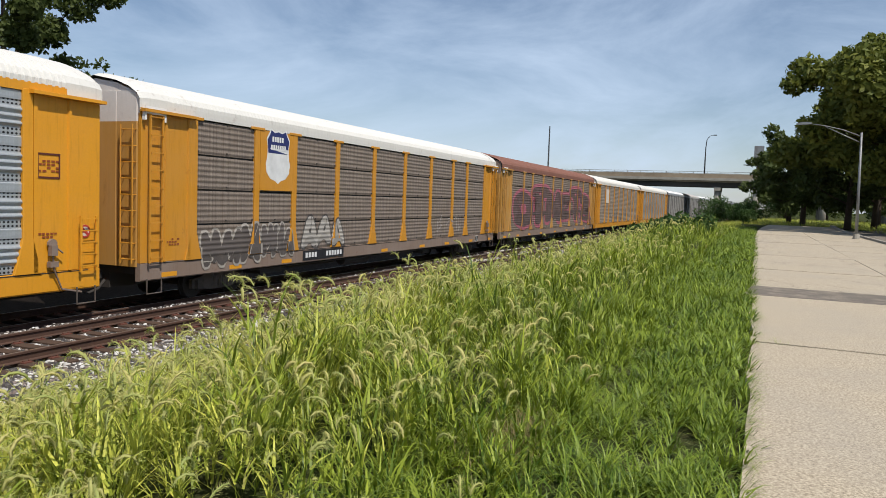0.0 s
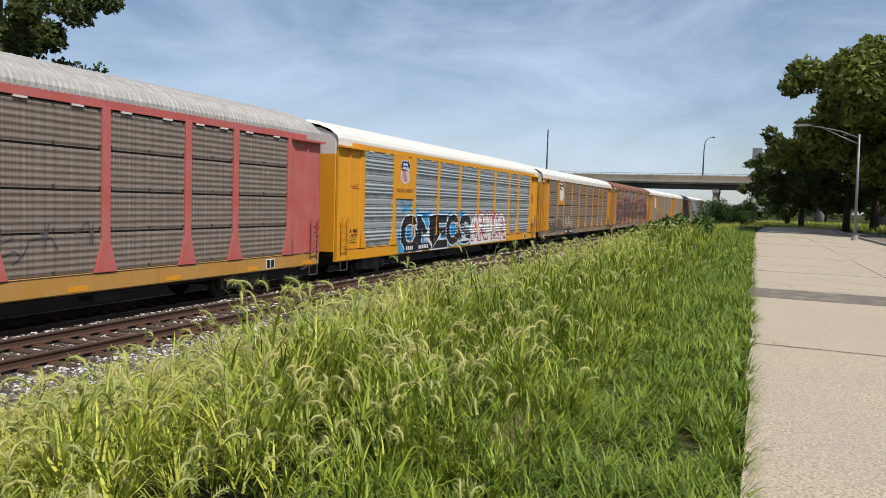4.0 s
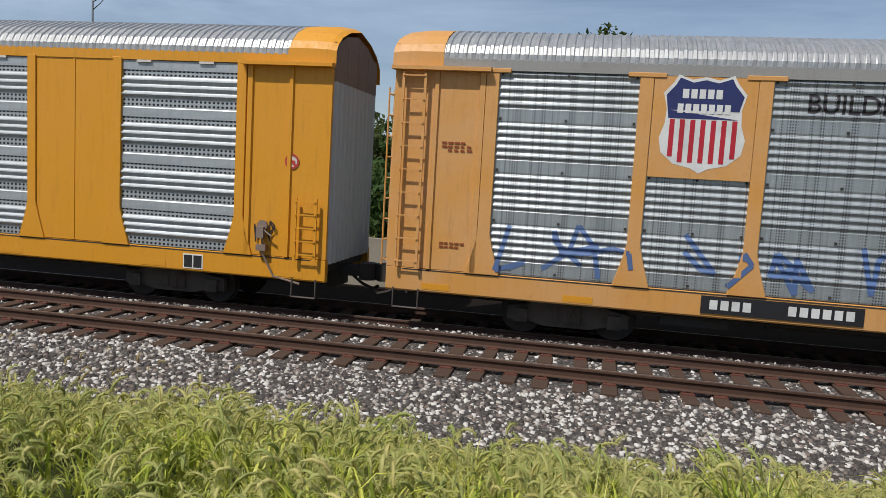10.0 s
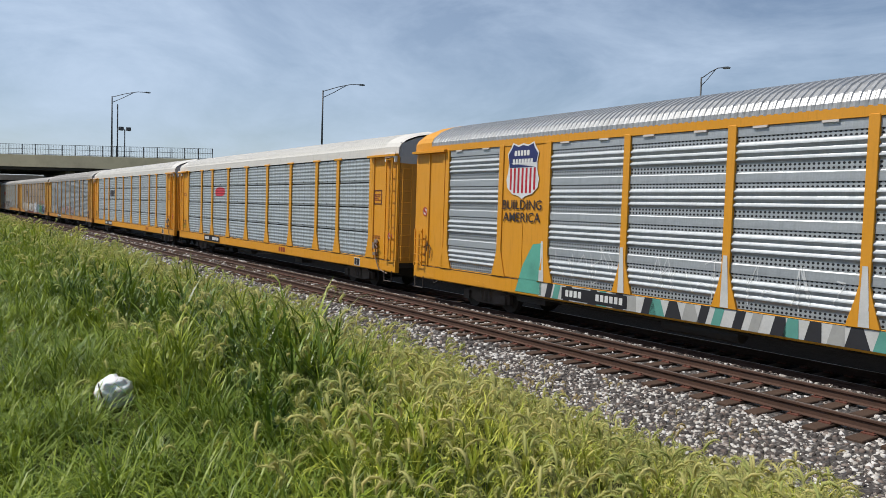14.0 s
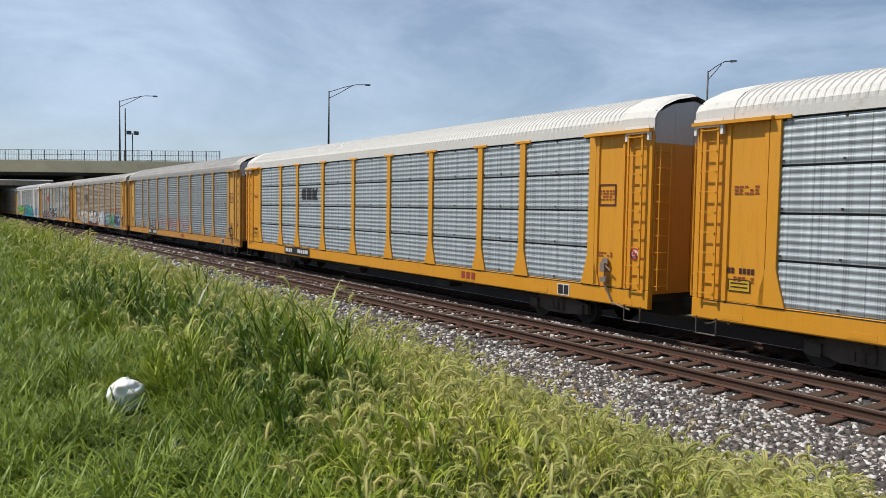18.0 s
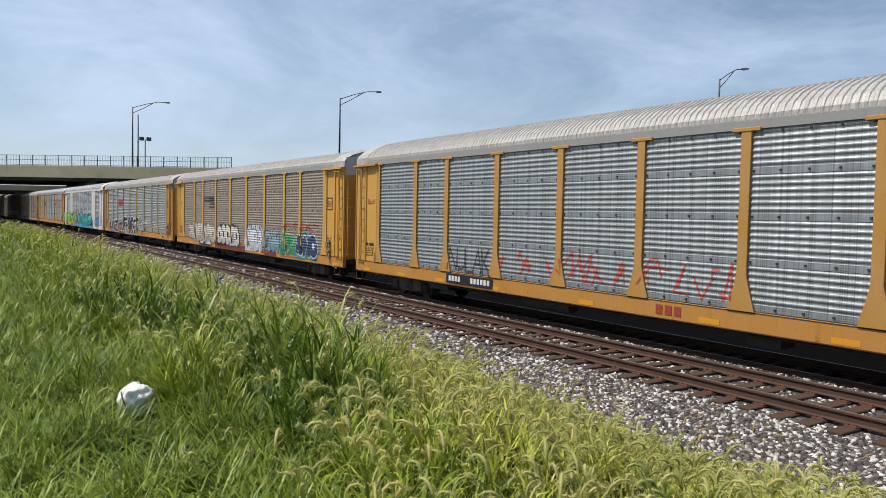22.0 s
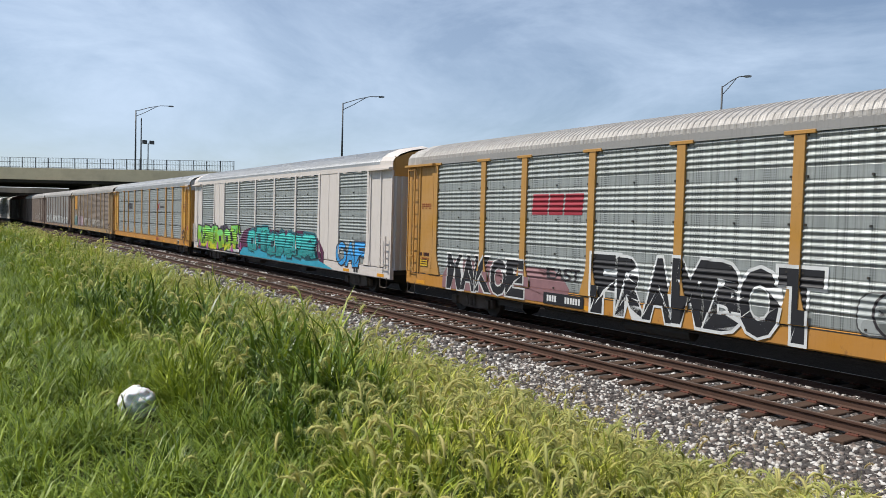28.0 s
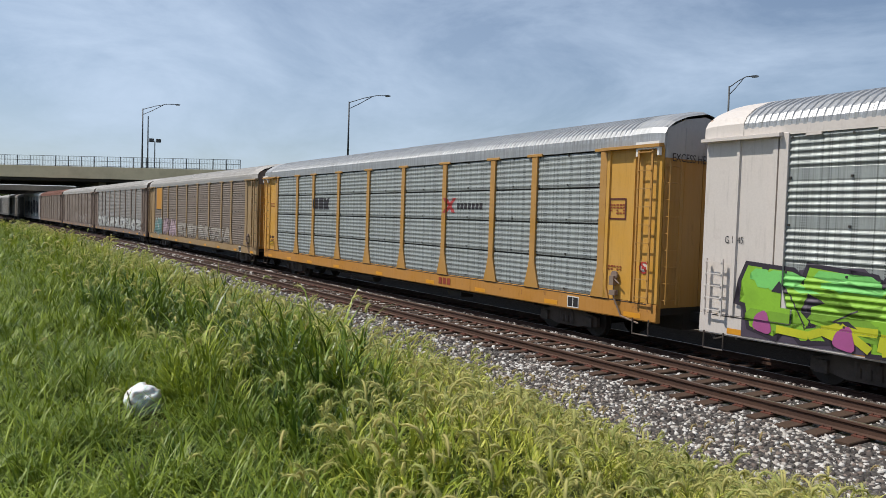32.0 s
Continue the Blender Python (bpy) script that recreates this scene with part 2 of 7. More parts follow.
M = {
    "yellow": paint("yellow_paint", (0.67, 0.285, 0.004), 0.02, 0.12),
    "yellow_old": paint("weathered_yellow_paint", (0.54, 0.23, 0.008), 0.03, 0.5),
    "yellow_fade": paint("faded_yellow_paint", (0.58, 0.30, 0.035), 0.06, 0.35),
    "sill_grime": paint("grimy_yellow_paint", (0.46, 0.20, 0.02), 0.05, 0.9, 0.6),
    "eave_grey": paint("grey_eave_paint", (0.27, 0.265, 0.255), 0.06, 0.3, 0.6),
    "yellow_dull": paint("dull_yellow_paint", (0.44, 0.215, 0.03), 0.08, 0.5),
    "orange": paint("faded_orange_paint", (0.62, 0.29, 0.06), 0.12, 0.25),
    "red": paint("faded_red_paint", (0.45, 0.085, 0.07), 0.10, 0.35),
    "grey": paint("light_grey_paint", (0.45, 0.46, 0.47), 0.08, 0.1),
    "sign_rust": paint("rust_orange_sign_paint", (0.36, 0.115, 0.04), 0.04, 0.2),
    "cream": paint("off_white_paint", (0.64, 0.58, 0.53), 0.1, 0.15),
    "brown": paint("rusty_brown_paint", (0.20, 0.14, 0.105), 0.06, 0.7, 0.7),
    "tan": paint("stained_tan_paint", (0.31, 0.20, 0.085), 0.06, 0.6, 0.6),
    # dark body colour holds the overpass shade of the farthest wagons
    "dark": paint("shaded_grey_paint", (0.10, 0.095, 0.09), 0.05, 0.3, 0.7),
    "roof_white": paint("white_roof_paint", (0.63, 0.61, 0.565), 0.03, 0.35, 0.65),
    "roof_metal": sheet("bright_roof_sheet", (0.54, 0.55, 0.56), (0.31, 0.31, 0.30), 0.55, 0.42, 0.4),
    "roof_grey": sheet("dusty_roof_sheet", (0.55, 0.53, 0.50), (0.36, 0.33, 0.30), 0.2, 0.6, 0.5),
    "roof_rust": paint("rusted_roof", (0.19, 0.075, 0.05), 0.03, 0.9, 0.8),
    "punched": sheet("punched_galvanised_sheet", (0.54, 0.57, 0.59), (0.32, 0.35, 0.37), 0.5, 0.44, 0.45, 1.0, True),
    "bright": sheet("bright_galvanised_sheet", (0.52, 0.55, 0.57), (0.32, 0.35, 0.36), 0.6, 0.38, 0.45, 0.8),
    "silver": sheet("galvanised_sheet", (0.43, 0.46, 0.475), (0.25, 0.27, 0.27), 0.5, 0.45, 0.55, 0.7),
    "pale": sheet("pale_blue_grey_sheet", (0.54, 0.595, 0.62), (0.36, 0.395, 0.405), 0.4, 0.5, 0.5, 0.7),
    "green_grey": sheet("greenish_grey_sheet", (0.46, 0.495, 0.48), (0.28, 0.295, 0.28), 0.4, 0.5, 0.5, 0.8),
    "dusty": sheet("dusty_grey_sheet", (0.40, 0.39, 0.37), (0.25, 0.22, 0.19), 0.25, 0.62, 0.6, 0.6),
    "taupe": sheet("brown_stained_sheet", (0.31, 0.255, 0.21), (0.18, 0.135, 0.105), 0.15, 0.72, 0.7, 0.4),
    "taupe_grey": sheet("grey_brown_stained_sheet", (0.42, 0.36, 0.30), (0.23, 0.175, 0.13), 0.2, 0.68, 0.7, 0.4),
    "door_grey": paint("grimy_grey_door_paint", (0.48, 0.48, 0.47), 0.05, 0.3, 0.6),
    "straw": leafy("dead_straw", (0.22, 0.16, 0.08), (0.42, 0.34, 0.17), 0.7, 0.3),
    # dark fill: the shade inside the wagons put into a colour
    "core": plain("dark_wagon_fill", (0.06, 0.058, 0.055), 0.85),
    "truck": plain("rusty_cast_steel", (0.15, 0.12, 0.10), 0.7, 0.2, 0.5, 8, (0.03, 0.025, 0.02), 0.6),
    "iron": plain("black_cast_iron", (0.055, 0.05, 0.046), 0.7, 0.2, 0.4, 8, (0.07, 0.05, 0.035), 0.6),
    "steel": plain("worn_steel", (0.42, 0.40, 0.38), 0.35, 0.9, 0.3, 8),
    "rail_rust": plain("rusty_rail_steel", (0.115, 0.062, 0.043), 0.75, 0.25, 0.4, 9, (0.05, 0.032, 0.025), 0.5, 0.4),
    "rail_top": plain("worn_rail_head", (0.30, 0.25, 0.22), 0.4, 0.7, 0.3, 9, (0.12, 0.07, 0.05), 0.5),
    "tie": plain("creosoted_timber", (0.105, 0.068, 0.05), 0.85, 0.0, 0.5, 7, (0.045, 0.032, 0.026), 0.6, 0.5),
    "plate": plain("rusty_tie_plate", (0.17, 0.06, 0.04), 0.8, 0.2, 0.4, 12),
    "concrete": plain("weathered_concrete", (0.36, 0.33, 0.28), 0.85, 0.0, 0.2, 2.0, (0.16, 0.14, 0.12), 0.5, 0.25),
    "buff": plain("buff_concrete", (0.70, 0.60, 0.40), 0.85, 0.0, 0.15, 1.0, (0.36, 0.3, 0.2), 0.4, 0.2),
    "parapet": plain("tan_parapet_concrete", (0.33, 0.265, 0.19), 0.85, 0.0, 0.25, 1.5, (0.16, 0.12, 0.085), 0.6, 0.25),
    "beam": plain("dark_steel_girder", (0.075, 0.07, 0.068), 0.7, 0.1, 0.3, 1.0),
    "pole": plain("galvanised_pole", (0.26, 0.265, 0.265), 0.5, 0.5, 0.2, 4),
    "dark_pole": plain("dark_pole", (0.09, 0.095, 0.1), 0.6, 0.2, 0.2, 4),
    "bark": plain("bark", (0.10, 0.075, 0.055), 0.9, 0.0, 0.5, 4, (0.04, 0.032, 0.025), 0.6, 0.8),
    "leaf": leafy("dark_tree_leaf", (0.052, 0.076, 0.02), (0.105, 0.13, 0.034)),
    # paler copy of the tree leaf: sunlight on the crowns put into the colour
    "leaf_sun_tone": leafy("sun_toned_tree_leaf", (0.095, 0.125, 0.026), (0.20, 0.21, 0.04)),
    "bush": leafy("bush_leaf", (0.04, 0.085, 0.022), (0.08, 0.13, 0.035)),
    "blade": leafy("tall_grass_blade", (0.19, 0.26, 0.022), (0.68, 0.66, 0.125), 0.45, 0.26, 0.3),
    "deep": leafy("deep_green_grass_blade", (0.040, 0.088, 0.008), (0.37, 0.43, 0.045), 0.45, 0.22, 0.28),
    "rank": leafy("rank_grass_blade", (0.022, 0.060, 0.007), (0.19, 0.27, 0.03), 0.42, 0.16, 0.35),
    "lawn": leafy("mown_grass_blade", (0.036, 0.09, 0.008), (0.30, 0.37, 0.04), 0.45, 0.18, 0.28),
    "dry": leafy("pale_dry_grass", (0.40, 0.42, 0.09), (0.80, 0.70, 0.26), 0.5, 0.32, 0.3),
    "seed": leafy("foxtail_seed_head", (0.38, 0.45, 0.13), (0.72, 0.63, 0.26), 0.7, 0.42),
    "ripe": leafy("ripe_foxtail_head", (0.40, 0.30, 0.13), (0.62, 0.50, 0.26), 0.7, 0.4),
    "black": plain("black_marking", (0.02, 0.02, 0.022), 0.5, 0.0, 0.2),
    "white": plain("white_marking", (0.78, 0.77, 0.74), 0.6, 0.0, 0.12, 6, (0.4, 0.36, 0.3), 0.25),
}


# ---- mesh building ----
def mesh_of(name, verts, faces, smooth=False):
    me = bpy.data.meshes.new(name)
    me.from_pydata([tuple(v) for v in verts], [], faces)
    if smooth:
        me.shade_smooth()
    me.update()
    return me


def bulk(name, verts, loops, sizes, smooth=False):
    """A large mesh from arrays: corner indices and the number of corners of each face."""
    me = bpy.data.meshes.new(name)
    me.vertices.add(len(verts))
    me.vertices.foreach_set("co", np.asarray(verts, np.float32).ravel())
    me.loops.add(len(loops))
    me.loops.foreach_set("vertex_index", np.asarray(loops, np.int32))
    me.polygons.add(len(sizes))
    starts = np.zeros(len(sizes), np.int32)
    starts[1:] = np.cumsum(sizes)[:-1]
    me.polygons.foreach_set("loop_start", starts)
    if smooth:
        me.polygons.foreach_set("use_smooth", np.ones(len(sizes), bool))
    me.update(calc_edges=True)
    me.validate()
    return me


class Shape:
    """Gathers boxes, prisms and tubes of one part."""

    def __init__(self):
        self.v, self.f = [], []

    def box(self, x0, x1, y0, y1, z0, z1):
        n = len(self.v)
        self.v += [(x, y, z) for z in (z0, z1) for y in (y0, y1) for x in (x0, x1)]
        self.f += [tuple(n + i for i in q) for q in ((0, 2, 3, 1), (4, 5, 7, 6), (0, 1, 5, 4), (2, 6, 7, 3), (0, 4, 6, 2), (1, 3, 7, 5))]
        return self

    def prism(self, outline, lo, hi, axis="x"):
        """A closed outline of (a, b) run along an axis: x takes (y, z), y takes (x, z), z takes (x, y)."""
        n, k = len(self.v), len(outline)
        put = {"x": lambda c, a, b: (c, a, b), "y": lambda c, a, b: (a, c, b), "z": lambda c, a, b: (a, b, c)}[axis]
        self.v += [put(c, a, b) for c in (lo, hi) for a, b in outline]
        self.f += [tuple(n + i for i in range(k))[::-1], tuple(n + k + i for i in range(k))]
        self.f += [(n + i, n + (i + 1) % k, n + k + (i + 1) % k, n + k + i) for i in range(k)]
        return self

    def tube(self, points, radii, sides=6):
        n, pts = len(self.v), [Vector(p) for p in points]
        if not isinstance(radii, (list, tuple)):
            radii = [radii] * len(pts)
        for i, p in enumerate(pts):
            d = (pts[min(i + 1, len(pts) - 1)] - pts[max(i - 1, 0)]).normalized()
            a = d.orthogonal().normalized() if i == 0 else (a - d * a.dot(d)).normalized()
            b = d.cross(a)
            self.v += [tuple(p + radii[i] * (math.cos(q) * a + math.sin(q) * b)) for q in (2 * math.pi * j / sides for j in range(sides))]
        for i in range(len(pts) - 1):
            for j in range(sides):
                u, w = n + i * sides, (j + 1) % sides
                self.f.append((u + j, u + w, u + sides + w, u + sides + j))
        self.f += [tuple(n + j for j in range(sides))[::-1], tuple(n + (len(pts) - 1) * sides + j for j in range(sides))]
        return self

    def mesh(self, name, smooth=False, bevel=0.0):
        me = mesh_of(name, self.v, self.f, smooth)
        if bevel:
            bm = bmesh.new()
            bm.from_mesh(me)
            bmesh.ops.recalc_face_normals(bm, faces=bm.faces)
            bmesh.ops.bevel(bm, geom=bm.edges[:], offset=bevel, segments=1, affect="EDGES", clamp_overlap=True)
            bm.to_mesh(me)
            bm.free()
        return me


def part(name, mesh, material, parent, label="", at=None):
    """Links a mesh as one object under a thing or a part; alike pieces share the mesh."""
    if isinstance(mesh, Shape):
        mesh = mesh.mesh(name)
    if not mesh.materials:
        mesh.materials.append(material)
    ob = new(name, mesh)
    if mesh.materials[0] is not material:
        ob.material_slots[0].link = "OBJECT"
        ob.material_slots[0].material = material
    ob.parent = parent
    if at is not None:
        ob.matrix_basis = at if isinstance(at, Matrix) else Matrix.Translation(at)
    if label:
        ob["label"] = label
    return ob


def thing(name, label, category, group="", kind="", at=None, mesh=None, material=None):
    if isinstance(mesh, Shape):
        mesh = mesh.mesh(name)
    ob = new(name, mesh)
    if mesh and material:
        mesh.materials.append(material)
    if at is not None:
        ob.matrix_basis = at if isinstance(at, Matrix) else Matrix.Translation(at)
    return tagged(ob, label, category, group, kind)


# ---- the line of the track ----
TRAIN_Y, NEAR_Y = 15.34, 12.0
TRAIN_Z, NEAR_Z = -1.42, -1.19
BEND, STRAIGHT = 1 / 5000.0, 200.0


def on_track(s, y0):
    """Place and turn on a line beside the camera, y0 away at its nearest, that bends slightly towards both ends."""
    m = max(-STRAIGHT, min(STRAIGHT, s))
    turn = -m * BEND
    x, y = m, y0 - m * m * BEND / 2
    return x + (s - m) * math.cos(turn), y + (s - m) * math.sin(turn), turn


def follow(outline, s_list, y0, z0):
    """A closed outline of (across, up) run along the track."""
    k, verts, faces = len(outline), [], []
    for s in s_list:
        x, y, a = on_track(s, y0)
        verts += [(x - math.sin(a) * u, y + math.cos(a) * u, z0 + w) for u, w in outline]
    for i in range(len(s_list) - 1):
        for j in range(k):
            faces.append((i * k + j, i * k + (j + 1) % k, (i + 1) * k + (j + 1) % k, (i + 1) * k + j))
    faces += [tuple(range(k))[::-1], tuple((len(s_list) - 1) * k + j for j in range(k))]
    return verts, faces


# ---- ground ----
def bank(x, y):
    """Height of the open ground."""
    yy = y + x * x * BEND / 2 if abs(x) < 200 else y + 4 + (abs(x) - 200) * 0.04
    knots = ((-400, 0.0), (0.6, -0.02), (1.6, 0.0), (2.8, -0.12), (4.2, -0.42), (5.6, -0.92), (7.0, -1.5), (8.0, -1.75), (9.0, -1.72), (10.0, -1.62), (18.4, -2.1), (20.3, -2.1), (20.7, -1.3), (22, -0.9), (40, 0.6), (60, 3.0), (400, 3.5))
    for (a, za), (b, zb) in zip(knots, knots[1:]):
        if yy <= b:
            z = za + (zb - za) * max(0.0, (yy - a) / (b - a))
            break
    else:
        z = knots[-1][1]
    if x < -25 and yy > 24:
        f = min(1.0, (-25 - x) / 70) * min(1.0, (yy - 24) / 20)
        z = z * (1 - f) + 8.6 * f
    return z


def ground_sheet():
    xs = [-4000, -1500, -700, -400, -250] + list(range(-200, -60, 10)) + list(np.arange(-60, 60, 1.0)) + list(range(60, 210, 10)) + [250, 400, 700, 1500, 4000]
    ys = [-4000, -1500, -500, -200, -100, -50, -25, -12, -8, -4, -1, 0] + list(np.arange(0.4, 9.2, 0.4)) + [9.6, 10, 12, 14, 16, 18, 18.5, 19, 20, 20.6, 21, 22, 24, 27, 30, 34, 38, 44, 50, 60, 75, 90, 120, 200, 400, 1000, 4000]
    verts = []
    for y in ys:
        for x in xs:
            z = bank(x, y)
            if 0.9 < y < 8.5 and abs(x) < 60:
                z += 0.06 * noise.noise((x * 0.7, y * 0.7, 0.0))
            verts.append((x, y, z - (0.06 if y < 0.5 else 0)))
    w = len(xs)
    faces = [(j * w + i, j * w + i + 1, (j + 1) * w + i + 1, (j + 1) * w + i) for j in range(len(ys) - 1) for i in range(w - 1)]
    m, nt, b = shader("grassy_soil")
    vec = coords(nt)
    fine, mid, big = noise_tex(nt, vec, 14, 6), noise_tex(nt, vec, 1.4, 5), noise_tex(nt, vec, 0.12, 4)
    col = blend(nt, fine, (0.025, 0.032, 0.012), (0.06, 0.07, 0.024))
    col = blend(nt, ramp(nt, mid, 0.5, 0.75, 0, 0.6), col, (0.09, 0.07, 0.04))
    col = blend(nt, ramp(nt, big, 0.4, 0.7, 0, 0.5), col, (0.06, 0.075, 0.025))
    nt.links.new(col, b.inputs["Base Color"])
    b.inputs["Roughness"].default_value = 0.95
    b.inputs["Specular IOR Level"].default_value = 0.02
    relief(nt, b, fine, 0.8, 0.05)
    return thing("ground", "grassy soil bank falling from the road to the railway", "ground", kind="structure", mesh=mesh_of("ground", verts, faces, True), material=m)


ground_sheet()


def road_slabs():
    """Old concrete roadway in slabs with tarred joints, and an asphalt patch strip across it."""
    m, nt, b = shader("aged_concrete_road")
    vec = coords(nt)
    fine, mid, big = noise_tex(nt, vec, 45, 8, 0.8), noise_tex(nt, vec, 5, 6), noise_tex(nt, vec, 0.5, 5)
    col = blend(nt, ramp(nt, fine, 0.38, 0.62), (0.20, 0.155, 0.105), (0.59, 0.50, 0.365))
    col = blend(nt, ramp(nt, mid, 0.5, 0.8, 0, 0.4), col, (0.33, 0.26, 0.19))
    col = blend(nt, ramp(nt, big, 0.45, 0.75, 0, 0.4), col, (0.30, 0.27, 0.23))
    vor = node(nt, "TexVoronoi", Scale=0.42)
    vor.feature = "DISTANCE_TO_EDGE"
    wob = nt.nodes.new("ShaderNodeVectorMath")
    wob.operation = "ADD"
    nz = node(nt, "TexNoise", Scale=1.6, Detail=5.0)
    nt.links.new(vec, nz.inputs["Vector"])
    nt.links.new(vec, wob.inputs[0])
    nt.links.new(nz.outputs[1], wob.inputs[1])
    nt.links.new(wob.outputs[0], vor.inputs["Vector"])
    far_x = nt.nodes.new("ShaderNodeSeparateXYZ")
    nt.links.new(vec, far_x.inputs[0])
    crack = times(nt, ramp(nt, vor.outputs["Distance"], 0.011, 0.003), times(nt, ramp(nt, noise_tex(nt, vec, 0.21, 2), 0.46, 0.5), ramp(nt, far_x.outputs[0], 16, 19)))
    col = blend(nt, times(nt, crack, 0.8), col, (0.08, 0.065, 0.05))
    nt.links.new(col, b.inputs["Base Color"])
    b.inputs["Roughness"].default_value = 0.9
    relief(nt, b, fine, 0.5, 0.006)
    tar = plain("old_asphalt_strip", (0.22, 0.19, 0.16), 0.9, 0.0, 0.6, 6, (0.36, 0.30, 0.23), 0.7, 0.8)
    road = thing("road", "pale weathered concrete roadway with cracked joints", "road", kind="structure")
    cuts = [-140, -95, -60, -40, -30, -24, -18, -12, -6.0, -1.2, 4.2, 10.05, 15.6]
    after = [17.5, 22.7, 30.0, 36.0, 42.0, 48.0, 55.0, 64, 78, 92]
    rng = random.Random(4)

    def edge(x):
        return -0.02 - 0.011 * max(0.0, x) - 0.008 * max(0.0, x - 50) * max(0.0, (x - 50)) / 10

    for seq in (cuts, after):
        for x0, x1 in zip(seq, seq[1:]):
            g, skew = 0.012, 0.05
            for lane, (ya, yb) in enumerate(((0.0, -3.25), (-3.27, -6.6))):
                n, g = 6, 0.016
                top = []
                for i in range(n + 1):
                    x = x0 + g + (x1 - x0 - 2 * g) * i / n
                    top.append((x + skew * ya, edge(x) + ya + (rng.uniform(-0.04, 0.04) if lane == 0 else 0)))
                for i in range(1, 8):
                    y = ya + (yb - ya) * i / 8
                    top.append((x1 - g + skew * y + rng.uniform(-0.02, 0.01), edge(x1) + y))
                for i in range(n + 1):
                    x = x1 - g - (x1 - x0 - 2 * g) * i / n
                    top.append((x + skew * yb, edge(x) + yb))
                for i in range(1, 8):
                    y = yb + (ya - yb) * i / 8
                    top.append((x0 + g + skew * y + rng.uniform(-0.01, 0.02), edge(x0) + y))
                part("slab", Shape().prism(top[::-1], -0.22, 0.0 + rng.uniform(-0.006, 0.006), "z"), m, road)
    strip = [(15.62, -0.05), (17.48, -0.2), (17.2, -3.4), (16.9, -6.75), (15.3, -6.7), (15.42, -3.3)]
    part("asphalt_strip", Shape().prism(strip[::-1], -0.2, 0.004, "z"), tar, road, "strip of old grey asphalt across the slabs")
    part("road_base", Shape().prism([(-140, -6.5), (92, -7.5 - 14), (92, -1.3 - 14), (60, -1.2), (-140, -0.1)], -0.24, -0.02, "z"), tar, road)
    kerb = Shape()
    for i in range(40):
        x = -100 + i * 5
        kerb.box(x, x + 4.98, edge(x) - 6.82, edge(x) - 6.64, -0.2, 0.13)
    part("kerb", kerb, M["concrete"], road)
    return road


road_slabs()


# ---- tracks ----
RAIL = ((-0.068, 0.0), (-0.068, 0.012), (-0.012, 0.03), (-0.010, 0.115), (-0.036, 0.135), (-0.036, 0.165), (-0.028, 0.172), (0.028, 0.172), (0.036, 0.165), (0.036, 0.135), (0.010, 0.115), (0.012, 0.03), (0.068, 0.012), (0.068, 0.0))
LONG = [-700, -500, -350] + list(range(-250, 251, 10)) + [350, 500, 700]


def track(name, label, y0, z0, near_ties, far_joined):
    tr = thing(name, label, "railway track", kind="structure")
    for side in (-0.755, 0.755):
        v, f = follow([(side + a, b - 0.172) for a, b in RAIL], LONG, y0, z0)
        part("rail", mesh_of("rail", v, f), M["rail_rust"], tr, "rusty steel rail")
        v, f = follow([(side - 0.02, 0.0005), (side - 0.02, 0.003), (side + 0.02, 0.003), (side + 0.02, 0.0005)], LONG, y0, z0)
        part("rail_head", mesh_of("rail_head", v, f), M["rail_top"], tr, "worn strip on the rail head")
    rng = random.Random(int(y0 * 10))
    variants = []
    for _ in range(6):
        j = [rng.uniform(-0.012, 0.012) for _ in range(6)]
        s = Shape().box(-0.115 + j[0], 0.115 + j[1], -1.295 + j[2] * 3, 1.295 + j[3] * 3, -0.36, -0.185)
        variants.append(s.mesh("sleeper", bevel=0.012))
    plate = Shape()
    plate.box(-0.095, 0.095, -0.15, 0.15, -0.185, -0.168)
    for px in (-0.06, 0.06):
        for py in (-0.09, 0.09):
            plate.box(px - 0.012, px + 0.012, py - 0.012, py + 0.012, -0.168, -0.145)
    plate = plate.mesh("tie_plate")
    n = 0
    for i in range(-near_ties, near_ties):
        s = i * 0.52 + rng.uniform(-0.05, 0.05)
        x, y, a = on_track(s, y0)
        at = Matrix.Translation((x, y, z0 + rng.uniform(-0.015, 0.005))) @ Matrix.Rotation(a + rng.uniform(-0.03, 0.03), 4, "Z")
        tie = part("sleeper", variants[n % 6], M["tie"], tr, at=at)
        if abs(s) < 32:
            for side in (-0.755, 0.755):
                part("tie_plate", plate, M["plate"], tie, at=(0, side, 0))
        n += 1
    rest = Shape()
    for i in list(range(-far_joined, -near_ties)) + list(range(near_ties, far_joined)):
        x, y, a = on_track(i * 0.52, y0)
        rest.box(x - 0.115, x + 0.115, y - 1.29, y + 1.29, z0 - 0.36, z0 - 0.19)
    tagged(part("sleepers_beyond", rest, M["tie"], tr), kind="stuff")
    return tr


track("near_track", "empty near track with rusty rails on dark timber sleepers", NEAR_Y, NEAR_Z, 110, 420)
track("train_track", "far track of rusty rails under the train", TRAIN_Y, TRAIN_Z, 60, 300)


